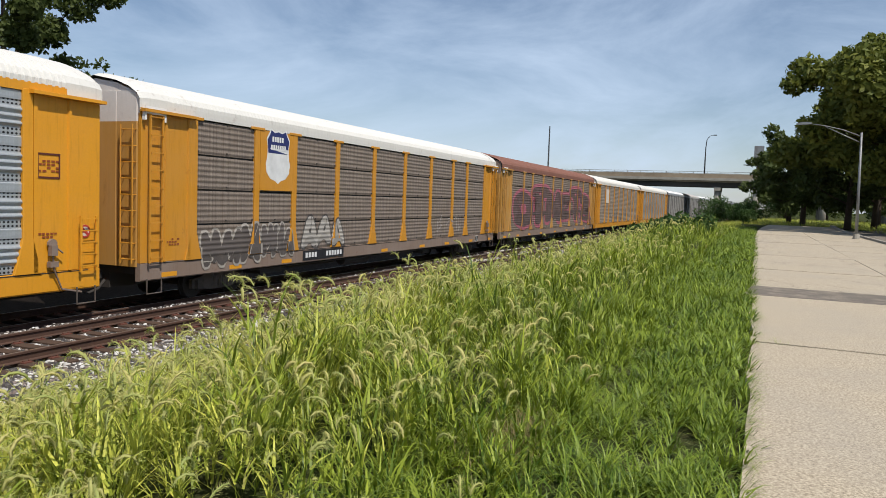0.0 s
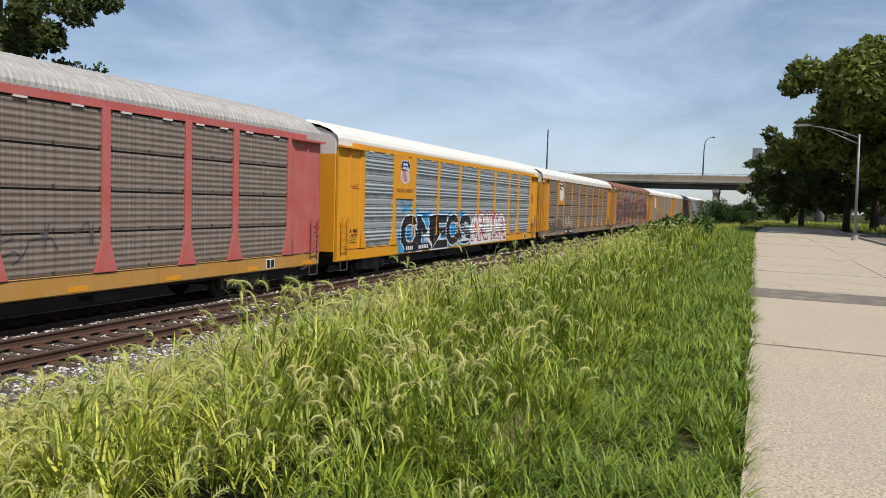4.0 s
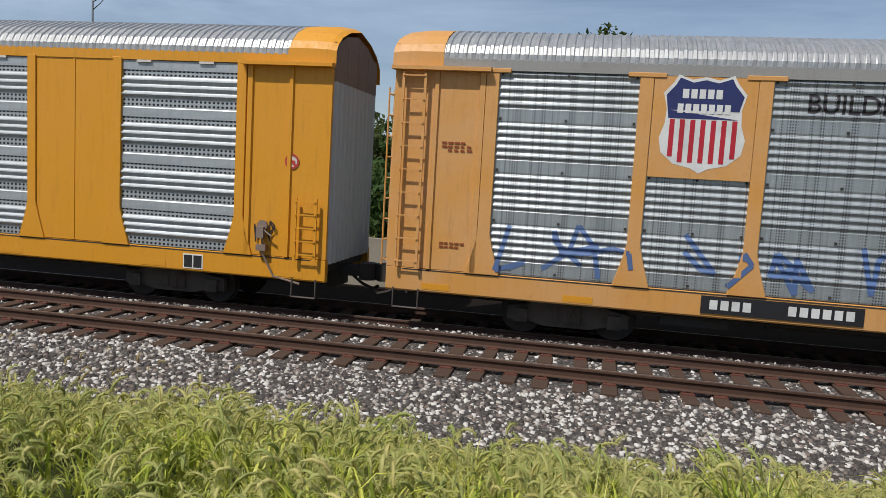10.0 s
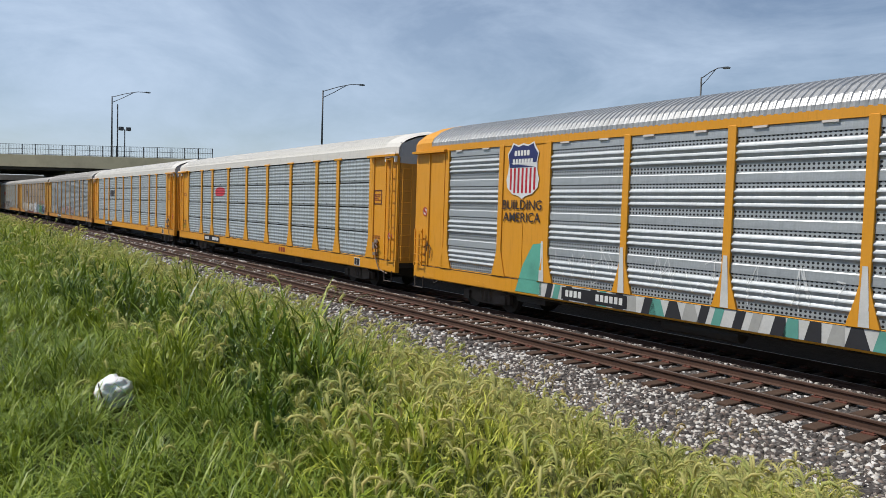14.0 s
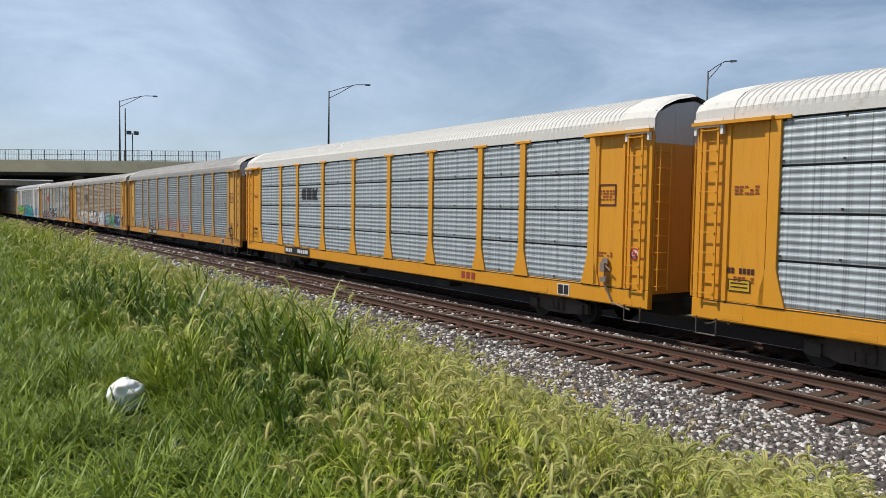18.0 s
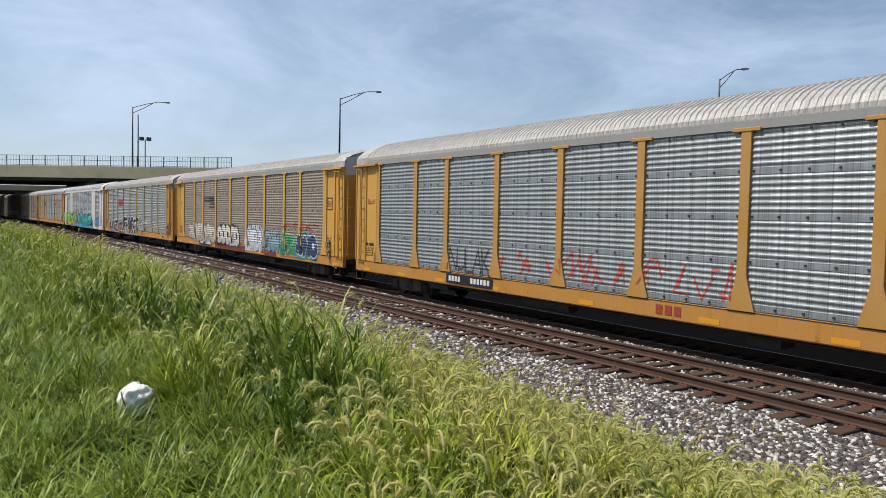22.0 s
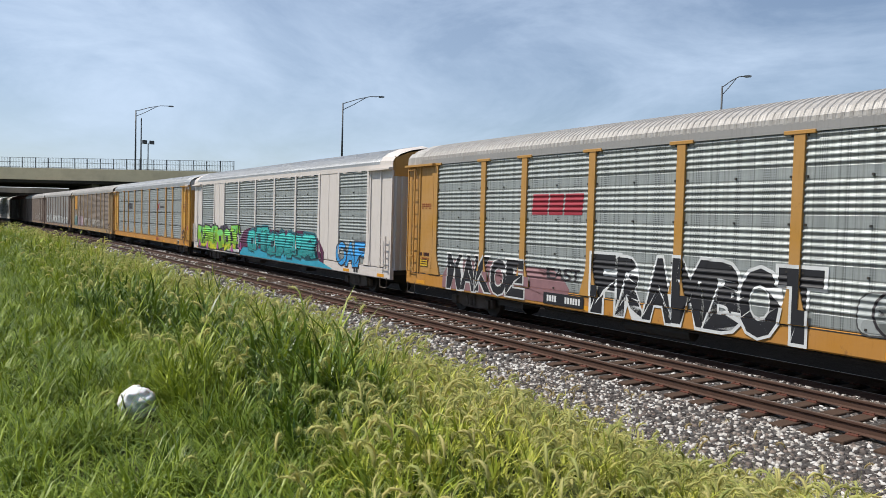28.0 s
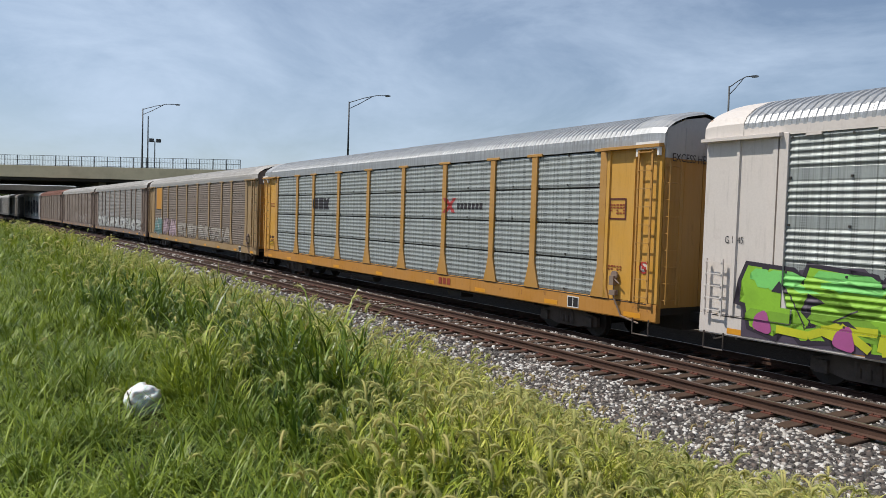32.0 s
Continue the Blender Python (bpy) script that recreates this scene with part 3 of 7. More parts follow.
def ballast():
    m, nt, b = shader("ballast_bed")
    vec = coords(nt)
    vor = node(nt, "TexVoronoi", Scale=19.0)
    nt.links.new(vec, vor.inputs["Vector"])
    col = blend(nt, vor.outputs["Color"], (0.03, 0.026, 0.025), (0.20, 0.18, 0.165), "MIX")
    col = blend(nt, ramp(nt, vor.outputs["Distance"], 0.25, 0.6, 0, 0.85), col, (0.03, 0.026, 0.024))
    nt.links.new(col, b.inputs["Base Color"])
    b.inputs["Roughness"].default_value = 0.9
    relief(nt, b, vor.outputs["Distance"], -0.8, 0.03)
    out = [(-3.9, -0.66), (-3.2, -0.545), (-1.6, -0.29), (-1.3, -0.235), (1.3, -0.235), (1.6, -0.2), (1.95, -0.25), (2.25, -0.45), (2.6, -0.56), (2.6, -1.5), (-3.9, -1.5)]
    v, f = follow(out, LONG, NEAR_Y, NEAR_Z)
    # near-black base: the shade under the train painted in on top of the oil
    shade_bed = plain("oily_shaded_ballast", (0.016, 0.012, 0.010), 0.97, 0.0, 0.5, 14, (0.008, 0.007, 0.006), 0.6, 0.8)
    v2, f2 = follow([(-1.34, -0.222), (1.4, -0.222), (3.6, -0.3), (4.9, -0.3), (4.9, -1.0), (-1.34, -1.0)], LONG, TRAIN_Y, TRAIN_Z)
    thing("train_ballast_bed", "oily stone ballast, near-black with the train's shade painted in", "ballast", kind="structure", mesh=mesh_of("train_ballast_bed", v2, f2), material=shade_bed)
    return thing("ballast_bed", "grey crushed stone ballast under both tracks", "ballast", kind="structure", mesh=mesh_of("ballast_bed", v, f), material=m)


ballast()


# ---- trees ----
def leaf_cloud(rng, centres, count, size):
    """Small four-cornered leaves, folded along the middle, strewn through round clumps."""
    c = np.array([p for p, _ in centres])
    r = np.array([q for _, q in centres])
    pick = rng.choice(len(c), count, p=r ** 2 / np.sum(r ** 2))
    d = rng.normal(size=(count, 3))
    d /= np.linalg.norm(d, axis=1)[:, None]
    p = c[pick] + d * (r[pick] * rng.uniform(0.55, 1.08, count))[:, None] * np.array([1, 1, 0.8])
    a = rng.normal(size=(count, 3)) + d * 0.3
    a /= np.linalg.norm(a, axis=1)[:, None]
    b = np.cross(a, d + rng.normal(size=(count, 3)) * 0.5)
    b /= np.linalg.norm(b, axis=1)[:, None]
    s = (size * rng.uniform(0.6, 1.3, count))[:, None]
    n = np.cross(a, b)
    quad = np.stack([p - a * s, p + b * s * 0.5 - n * s * 0.15, p + a * s, p - b * s * 0.5 - n * s * 0.15], 1)
    verts = quad.reshape(-1, 3)
    base = np.arange(count)[:, None] * 4
    tri = np.concatenate([base + [0, 1, 2], base + [0, 2, 3]], 1).reshape(-1)
    return verts, tri, np.full(count * 2, 3)


def tree(name, label, x, y, height, spread, seed, leaves=7000, size=0.2, trunk=0.3, low=0.3, leaf="leaf", squash=1.0):
    rng = np.random.default_rng(seed)
    z = bank(x, y) - 0.1
    t = thing(name, label, "tree" if name == "tree" else "bush", at=(x, y, z))
    wood, ends = Shape(), []
    bend = rng.normal(size=2) * 0.03 * height
    axis = [(bend[0] * f * f, bend[1] * f * f, height * 0.8 * f) for f in (0, 0.25, 0.5, 0.75, 1)]
    wood.tube(axis, [trunk * (1 - 0.82 * f) for f in (0, 0.25, 0.5, 0.75, 1)], 8)
    for i in range(15):
        f = low + (0.97 - low) * i / 14
        base = Vector((bend[0] * f * f, bend[1] * f * f, height * 0.8 * f))
        a = i * 2.4 + rng.uniform(-0.4, 0.4)
        reach = spread * (0.55 + 0.6 * math.sin(math.pi * min(1, 0.25 + 0.75 * (1 - f)))) * rng.uniform(0.65, 1.1)
        tip = base + Vector((math.cos(a) * reach, math.sin(a) * reach, height * rng.uniform(0.06, 0.2)))
        mid = base.lerp(tip, 0.5) + Vector((0, 0, -0.03 * height + rng.uniform(0, 0.05) * height))
        wood.tube([base, mid, tip], [trunk * 0.34 * (1 - 0.6 * f), trunk * 0.2 * (1 - 0.5 * f), 0.02], 5)
        for q in (0.55, 0.8, 1.0, 1.12):
            p = base.lerp(tip, q) + Vector(rng.normal(size=3)) * spread * 0.12
            ends.append(((p.x, p.y, p.z * squash), spread * rng.uniform(0.14, 0.27)))
    for _ in range(6):
        ends.append(((bend[0] + rng.normal() * spread * 0.25, bend[1] + rng.normal() * spread * 0.25, height * rng.uniform(0.8, 0.97)), spread * rng.uniform(0.16, 0.26)))
    part("trunk", wood.mesh("trunk", True), M["bark"], t)
    part("crown", bulk("crown", *leaf_cloud(rng, ends, leaves, size)), M[leaf], t)
    return t


def shrub(x, y, height, spread, seed, leaves=2500, size=0.14, leaf="bush"):
    rng = np.random.default_rng(seed)
    t = thing("bush", "dense green bush growing wild on the ground", "bush", at=(x, y, bank(x, y) - 0.05))
    stems, ends = Shape(), []
    for i in range(9):
        a, q = rng.uniform(0, 6.28), rng.uniform(0.2, 1)
        tip = (math.cos(a) * spread * q, math.sin(a) * spread * q, height * rng.uniform(0.45, 0.95))
        stems.tube([(tip[0] * 0.1, tip[1] * 0.1, 0), (tip[0] * 0.5, tip[1] * 0.5, tip[2] * 0.6), tip], [0.05, 0.035, 0.01], 5)
        ends += [(tip, spread * rng.uniform(0.25, 0.42)), ((tip[0] * 0.8, tip[1] * 0.8, tip[2] * 0.5), spread * rng.uniform(0.25, 0.4))]
    part("stems", stems.mesh("stems", True), M["bark"], t)
    part("foliage", bulk("foliage", *leaf_cloud(rng, ends, leaves, size)), M[leaf], t)
    return t


# beside the road, a dense row; the first two take the leaf with sunlight in its colour
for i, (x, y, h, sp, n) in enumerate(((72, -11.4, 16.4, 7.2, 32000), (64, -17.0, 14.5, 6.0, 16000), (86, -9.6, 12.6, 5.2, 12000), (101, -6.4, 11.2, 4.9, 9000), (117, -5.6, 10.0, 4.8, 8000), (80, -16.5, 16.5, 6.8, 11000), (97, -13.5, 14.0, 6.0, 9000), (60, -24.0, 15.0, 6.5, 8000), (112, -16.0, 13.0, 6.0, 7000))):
    tree("tree", "broad dark-green tree in full leaf beside the road", x, y, h, sp, 20 + i, n, 0.32, 0.36, 0.2, "leaf_sun_tone" if i in (0, 1) else "leaf")
# behind the train
tree("tree", "tall dark-green tree standing behind the railway", 22.3, 29.3, 12.8, 3.2, 51, 30000, 0.135, 0.3, 0.25)
tree("tree", "open-crowned tree with bare twigs behind the railway", 17.4, 29.6, 12.4, 3.2, 52, 11000, 0.12, 0.25, 0.35)
tree("tree", "small dark tree just topping the train", 13.2, 31.0, 8.0, 2.0, 56, 2500, 0.14, 0.2, 0.35)
tree("tree", "small round tree beyond the railway", 26.3, 30.0, 8.3, 2.0, 53, 3000, 0.15, 0.2, 0.4)
tree("tree", "small distant round-headed tree", 75, 24.0, 6.6, 2.6, 54, 2500, 0.2, 0.2, 0.3)
for i, (x, y, h, sp) in enumerate(((7.5, 33, 6.2, 2.8), (3.0, 34, 7.0, 3.2), (0.2, 35, 8.2, 3.0), (-3.5, 38, 5.0, 2.5), (-10, 40, 4.5, 2.6))):
    tree("tree", "dark leafy tree on the slope behind the railway", x, y, h, sp, 60 + i, 4500, 0.16, 0.2, 0.12, "leaf")
for i, (x, y, h, sp) in enumerate(((104, 2.0, 3.0, 2.4), (112, 4.0, 3.6, 2.8), (98, 0.5, 2.2, 2.0), (120, -1.0, 3.0, 2.6), (42, 3.4, 1.5, 1.5), (37, 3.8, 1.5, 1.4))):
    shrub(x, y, h, sp, 80 + i)


for i, x in enumerate((-9, -6, -2.5, 1.5, 5, 8, 11.5, 15)):
    shrub(x, 23.6 + 0.5 * (i % 3), 3.2 + 0.5 * (i % 2), 2.3, 140 + i, 2200, 0.16)


# ---- bridges and lamps ----
def bar_between(sh, a, b, w, z0, z1):
    """A slab between two plan points, w wide, from z0 to z1."""
    d = Vector((b[0] - a[0], b[1] - a[1]))
    n = Vector((-d.y, d.x)).normalized() * w / 2
    sh.prism([(a[0] + n.x, a[1] + n.y), (a[0] - n.x, a[1] - n.y), (b[0] - n.x, b[1] - n.y), (b[0] + n.x, b[1] + n.y)], z0, z1, "z")
    return sh


def lerp2(a, b, f):
    return a[0] + (b[0] - a[0]) * f, a[1] + (b[1] - a[1]) * f


def fenced_bridge():
    """The skewed overpass with a tall fence, west of the camera."""
    t = thing("overpass", "buff concrete road overpass with a tall dark fence", "bridge")
    a, b = (-210.0, -56.0), (-131.0, 41.0)
    d = Vector((b[0] - a[0], b[1] - a[1])).normalized()
    n = Vector((d.y, -d.x))
    if n.x < 0:
        n = -n
    off = lambda p, k: (p[0] - n.x * k, p[1] - n.y * k)
    part("deck", bar_between(Shape(), off(a, 15), off(b, 15), 29.4, 7.6, 8.6), M["concrete"], t)
    part("parapet", bar_between(Shape(), a, b, 0.45, 7.05, 9.2), M["buff"], t, "buff concrete parapet")
    part("parapet", bar_between(Shape(), off(a, 30), off(b, 30), 0.45, 7.75, 9.15), M["buff"], t)
    for k in (1.0, 4.5, 8.0, 11.5, 15.0, 18.5, 22.0, 25.5, 29.0):
        part("girder", bar_between(Shape(), off(a, k), off(b, k), 0.5, 6.55, 7.6), M["beam"], t)
    for y, x in ((-22.0, -184.0), (3.6, -164.0), (21.5, -149.5)):
        part("pier", Shape().box(x - 36, x - 1.5, y - 0.6, y + 0.6, -2.2, 6.55), M["concrete"], t)
    e = lerp2(a, b, 0.985)
    part("abutment", bar_between(Shape(), off(e, -0.2), off(e, 30.2), 4.5, -1.0, 7.7), M["buff"], t)
    posts = 50
    for i in range(posts + 1):
        p = lerp2(a, b, i / posts)
        part("fence_post", Shape().box(p[0] - 0.06, p[0] + 0.06, p[1] - 0.06, p[1] + 0.06, 9.15, 11.1), M["dark_pole"], t)
    rails = Shape()
    for z in (9.3, 10.2, 11.02):
        bar_between(rails, a, b, 0.06, z, z + 0.06)
    part("fence_rail", rails, M["dark_pole"], t)
    mesh = Shape()
    total = int((Vector(b) - Vector(a)).length / 0.3)
    for i in range(total):
        p = lerp2(a, b, i / total)
        mesh.box(p[0] - 0.014, p[0] + 0.014, p[1] - 0.014, p[1] + 0.014, 9.2, 11.0)
    tagged(part("fence_mesh", mesh, M["dark_pole"], t), kind="stuff")
    # the second, older span behind
    s = thing("overpass", "dark lower road overpass behind the fenced one", "bridge")
    a2, b2 = (-262, -56), (-192, 30)
    part("deck", bar_between(Shape(), a2, b2, 11, 5.4, 6.6), M["concrete"], s)
    part("girder", bar_between(Shape(), a2, b2, 9, 4.5, 5.4), M["beam"], s)
    part("pier", bar_between(Shape(), lerp2(a2, b2, 0.95), (-192, 34), 9, -2, 4.5), M["concrete"], s)


fenced_bridge()


def plain_bridge():
    """The overpass over train and road, east of the camera."""
    t = thing("overpass", "grey concrete road overpass with a thin metal railing", "bridge")
    a, b = (150.0, 70.0), (154.0, -60.0)
    back = lambda p: (p[0] + 10, p[1])
    part("deck", bar_between(Shape(), (155, 70), (159, -60), 11, 6.9, 7.4), M["concrete"], t)
    part("parapet", bar_between(Shape(), a, b, 0.4, 6.6, 8.2), M["parapet"], t, "tan stained concrete parapet")
    for k in (0.8, 3.2, 5.6, 8.0):
        part("girder", bar_between(Shape(), (a[0] + k, a[1]), (b[0] + k, b[1]), 0.5, 5.75, 6.9), M["beam"], t)
    for y in (32.0, 5.5, -1.4, -13.0, -24.0):
        for k in (1.0, 5.0, 9.0):
            f = (70 - y) / 130
            p = (a[0] + 4 * f + k, y)
            part("column", Shape().tube([(*p, -1.5), (*p, 5.2)], 0.55, 12).mesh("column", True), M["concrete"], t)
        part("cap_beam", Shape().box(p[0] - 9, p[0] + 1, y - 0.6, y + 0.6, 5.0, 5.75), M["concrete"], t)
    rail = Shape()
    for z in (8.25, 8.55):
        bar_between(rail, a, b, 0.08, z, z + 0.07)
    part("railing", rail, M["pole"], t)
    for i in range(53):
        p = lerp2(a, b, i / 52)
        part("railing_post", Shape().box(p[0] - 0.05, p[0] + 0.05, p[1] - 0.05, p[1] + 0.05, 8.0, 8.55), M["pole"], t)


plain_bridge()


def bridge_lamp(x, y, z0, top, reach, turn):
    """A tall pole with a trussed arm of two tubes."""
    t = thing("street_lamp", "tall dark steel street lamp with a trussed arm", "street lamp", "lamps along the ramp", at=pose(x, y, z0, 0, 0, turn))
    h = top - z0
    part("pole", Shape().tube([(0, 0, 0), (0, 0, h * 0.5), (0, 0, h - 1.2)], [0.17, 0.13, 0.1], 8).mesh("pole", True), M["dark_pole"], t)
    part("arm", Shape().tube([(0, 0, h - 1.35), (reach * 0.4, 0, h - 0.55), (reach * 0.75, 0, h - 0.05), (reach, 0, h)], 0.06, 6).mesh("arm", True), M["dark_pole"], t)
    part("arm", Shape().tube([(0, 0, h - 2.3), (reach * 0.3, 0, h - 1.4), (reach * 0.62, 0, h - 0.3)], 0.055, 6).mesh("arm", True), M["dark_pole"], t)
    part("lantern", Shape().prism([(-0.1, -0.06), (0.15, -0.16), (0.75, -0.12), (0.85, 0.02), (0.5, 0.12), (-0.05, 0.08)], -0.16, 0.16, "y"), M["pole"], t, at=(reach, 0, h))
    return t


bridge_lamp(-144.4, 27.1, 8.6, 21.3, 5.6, 79)
bridge_lamp(-106.2, 50.2, bank(-106.2, 50.2), 20.7, 5.6, 65)
bridge_lamp(-59.7, 80.3, bank(-59.7, 80.3), 20.6, 2.6, 46)
far_pole = thing("pole", "thin dark pole far beyond the overpass", "pole", at=(-190, 36.9, bank(-190, 36.9)))
part("shaft", Shape().tube([(0, 0, 0), (0, 0, 17)], [0.2, 0.12], 8), M["dark_pole"], far_pole)
far_mast = thing("light_mast", "distant mast with two small floodlights", "light mast", at=(-185, 37.5, bank(-185, 37.5)))
part("shaft", Shape().tube([(0, 0, 0), (0, 0, 10.6)], [0.15, 0.12], 6), M["dark_pole"], far_mast)
for dy in (-0.8, 0.8):
    part("floodlight", Shape().box(-0.4, 0.4, dy - 0.5, dy + 0.5, 10.3, 11.1), M["dark_pole"], far_mast)


def curved_lamp(x, y, z0, top, reach):
    t = thing("street_lamp", "slender grey street lamp with a curved neck", "street lamp", at=(x, y, z0))
    h = top - z0
    part("pole", Shape().tube([(0, 0, 0), (0, 0, h * 0.7), (0, -0.15, h * 0.9), (0, -reach * 0.5, h * 0.98), (0, -reach, h)], [0.15, 0.1, 0.08, 0.06, 0.05], 8).mesh("pole", True), M["dark_pole"], t)
    part("lantern", Shape().box(-0.15, 0.15, -reach - 0.5, -reach + 0.1, h - 0.1, h + 0.06), M["dark_pole"], t)


curved_lamp(152.0, 8.0, 7.4, 15.6, 1.4)
mast = thing("pole", "plain tall slender pole beyond the train", "pole", at=(150, 38.3, 1.0))
part("shaft", Shape().tube([(0, 0, 0), (0, 0, 16.2)], [0.22, 0.12], 8), M["dark_pole"], mast)


def road_lamp():
    """Galvanised lamp pole beside the kerb, its arm out over the road."""
    t = thing("street_lamp", "grey galvanised street lamp with a long arm over the road", "street lamp", at=(53.8, -6.55, 0.0))
    part("pole", Shape().tube([(0, 0, 0), (0, 0.12, 6.75)], [0.10, 0.065], 10).mesh("pole", True), M["pole"], t)
    part("arm", Shape().tube([(0, 0.1, 6.5), (0.1, 1.2, 6.95), (0.2, 2.3, 7.22), (0.2, 3.2, 7.36)], [0.035, 0.03, 0.03, 0.025], 6).mesh("arm", True), M["pole"], t)
    part("brace", Shape().tube([(0, 0.1, 6.1), (0.1, 1.1, 6.6), (0.2, 2.2, 7.16)], 0.03, 6).mesh("brace", True), M["pole"], t)
    part("lantern", Shape().prism([(-0.1, -0.05), (0.7, -0.1), (0.8, 0.0), (0.4, 0.09), (-0.1, 0.06)], -0.12, 0.12, "y"), M["pole"], t, at=pose(0.2, 3.1, 7.36, 0, 0, 90))
    part("base", Shape().tube([(0, 0, 0), (0, 0, 0.35)], [0.22, 0.17], 10), M["concrete"], t)


road_lamp()

board = thing("billboard", "grey billboard seen edge-on over the trees", "billboard", at=(165, -1.6, 0))
part("panel", Shape().box(-2.6, 2.6, -0.9, 0.9, 10.8, 14.4), M["pole"], board)
part("post", Shape().tube([(0, 0, 0), (0, 0, 10.9)], 0.35, 10), M["dark_pole"], board)
part("catwalk", Shape().box(-1.0, -0.3, -2.6, 2.8, 10.6, 10.75), M["dark_pole"], board)

wall = thing("low_wall", "low pale concrete wall behind the railway", "wall", kind="structure")
for i in range(-12, 14):
    x0, y0, a = on_track(i * 5.0, 20.4)
    part("wall_panel", Shape().box(0, 4.97, -0.12, 0.12, -1.9, -0.35), M["concrete"], wall, at=Matrix.Translation((x0, y0, 0)) @ Matrix.Rotation(a, 4, "Z"))

# low roofs far off under the east bridge
rng = random.Random(9)
for i in range(9):
    x, y = 330 + rng.uniform(0, 160), 8 + i * 7 + rng.uniform(-2, 2)
    h = rng.uniform(3.5, 8)
    hs = thing("distant_building", "pale distant flat-roofed building in haze", "building", "far buildings", at=(x, y, 0))
    part("wall", Shape().box(-5, 5, -4.5, 4.5, -1.5, h), M["concrete"], hs)
    part("roof", Shape().box(-5.2, 5.2, -4.7, 4.7, h, h + 0.5), M["grey"], hs)


def far_woods():
    """Low dark woods far off, seen under and past the overpasses."""
    rng = np.random.default_rng(77)
    clumps = []
    for x0, x1, y0, y1, n, h in ((215, 300, -95, 2, 110, 6.0), (330, 420, 40, 140, 60, 4.5), (-330, -270, -60, 20, 60, 6.0), (-60, 40, 95, 120, 40, 6.0)):
        for _ in range(n):
            z = rng.uniform(0.5, h)
            clumps.append(((rng.uniform(x0, x1), rng.uniform(y0, y1), z + (3 if y0 > 90 else 0)), rng.uniform(1.5, 3.2)))
    thing("far_woods", "dark green woods far beyond the overpasses", "woods", kind="stuff", mesh=bulk("far_woods", *leaf_cloud(rng, clumps, 26000, 0.5)), material=M["leaf"])


far_woods()
for i, (x, y, h, sp) in enumerate(((182, -8, 8.5, 5), (190, -17, 9.5, 6), (178, -26, 9, 6), (192, -37, 10, 6.5), (176, -46, 9, 6), (150, -33, 9, 5.5), (140, -24, 9, 5))):
    tree("tree", "dark leafy tree beyond the road overpass", x, y, h, sp, 120 + i, 3000, 0.36, 0.25, 0.08)


# ---- the train ----
POSTS = (-11.75, -9.0, -7.0, -4.25, -1.42, 1.42, 4.25, 7.0, 9.0, 11.75)
SILL_LO, FLOOR, EAVE = 0.74, 1.2, 5.04
FRONT = -1.50
ROWS = 4
CACHE = {}


def cached(key, make):
    if key not in CACHE:
        CACHE[key] = make()
    return CACHE[key]


def wave(style, h):
    """The outline of one sheet from bottom to top: (height, how far it stands out)."""
    pts, d = [], 0.036

    def ridges(z0, z1, n, deep):
        p = (z1 - z0) / n
        for i in range(n):
            for q, o in ((0.0, 0.0), (0.18, 0.12), (0.34, 0.62), (0.5, 1.0), (0.66, 0.9), (0.84, 0.3)):
                pts.append((z0 + p * (i + q), o * deep))

    if style == "old":
        ridges(0.0, h, max(3, round(h / 0.145)), d * 0.45)
    elif style == "fine":
        pts += [(0.0, 0.012), (h * 0.15, 0.012)]
        ridges(h * 0.16, h, 6, d * 0.58)
    elif style == "big":
        pts += [(0.0, 0.0), (h * 0.17, 0.0)]
        ridges(h * 0.18, h * 0.64, 3, d * 1.35)
        pts += [(h * 0.645, 0.0), (h * 0.76, 0.0), (h * 0.78, 0.02), (h * 0.97, 0.02)]
    else:
        pts += [(0.0, 0.0), (h * 0.03, 0.006), (h * 0.27, 0.006)]
        ridges(h * 0.28, h, 5, d * 0.85)
    pts.append((h, 0.0))
    return pts


def screen_mesh(w, h, style):
    """A corrugated side screen with thickness."""
    def make():
        pts = wave(style, h)
        k = len(pts)
        v = [(x, -o, z) for x in (0, w) for z, o in pts] + [(x, 0.03, z) for x in (0, w) for z in (0, h)]
        f = [(i, k + i, k + i + 1, i + 1) for i in range(k - 1)]
        b = 2 * k
        f += [(b, b + 1, b + 3, b + 2), (0, b, b + 2, k), (k - 1, 2 * k - 1, b + 3, b + 1)]
        f += [tuple(range(k)) + (b + 1, b), tuple(range(2 * k - 1, k - 1, -1)) + (b + 2, b + 3)]
        return mesh_of("screen", v, f)
    return cached(("screen", round(w, 3), round(h, 3), style), make)


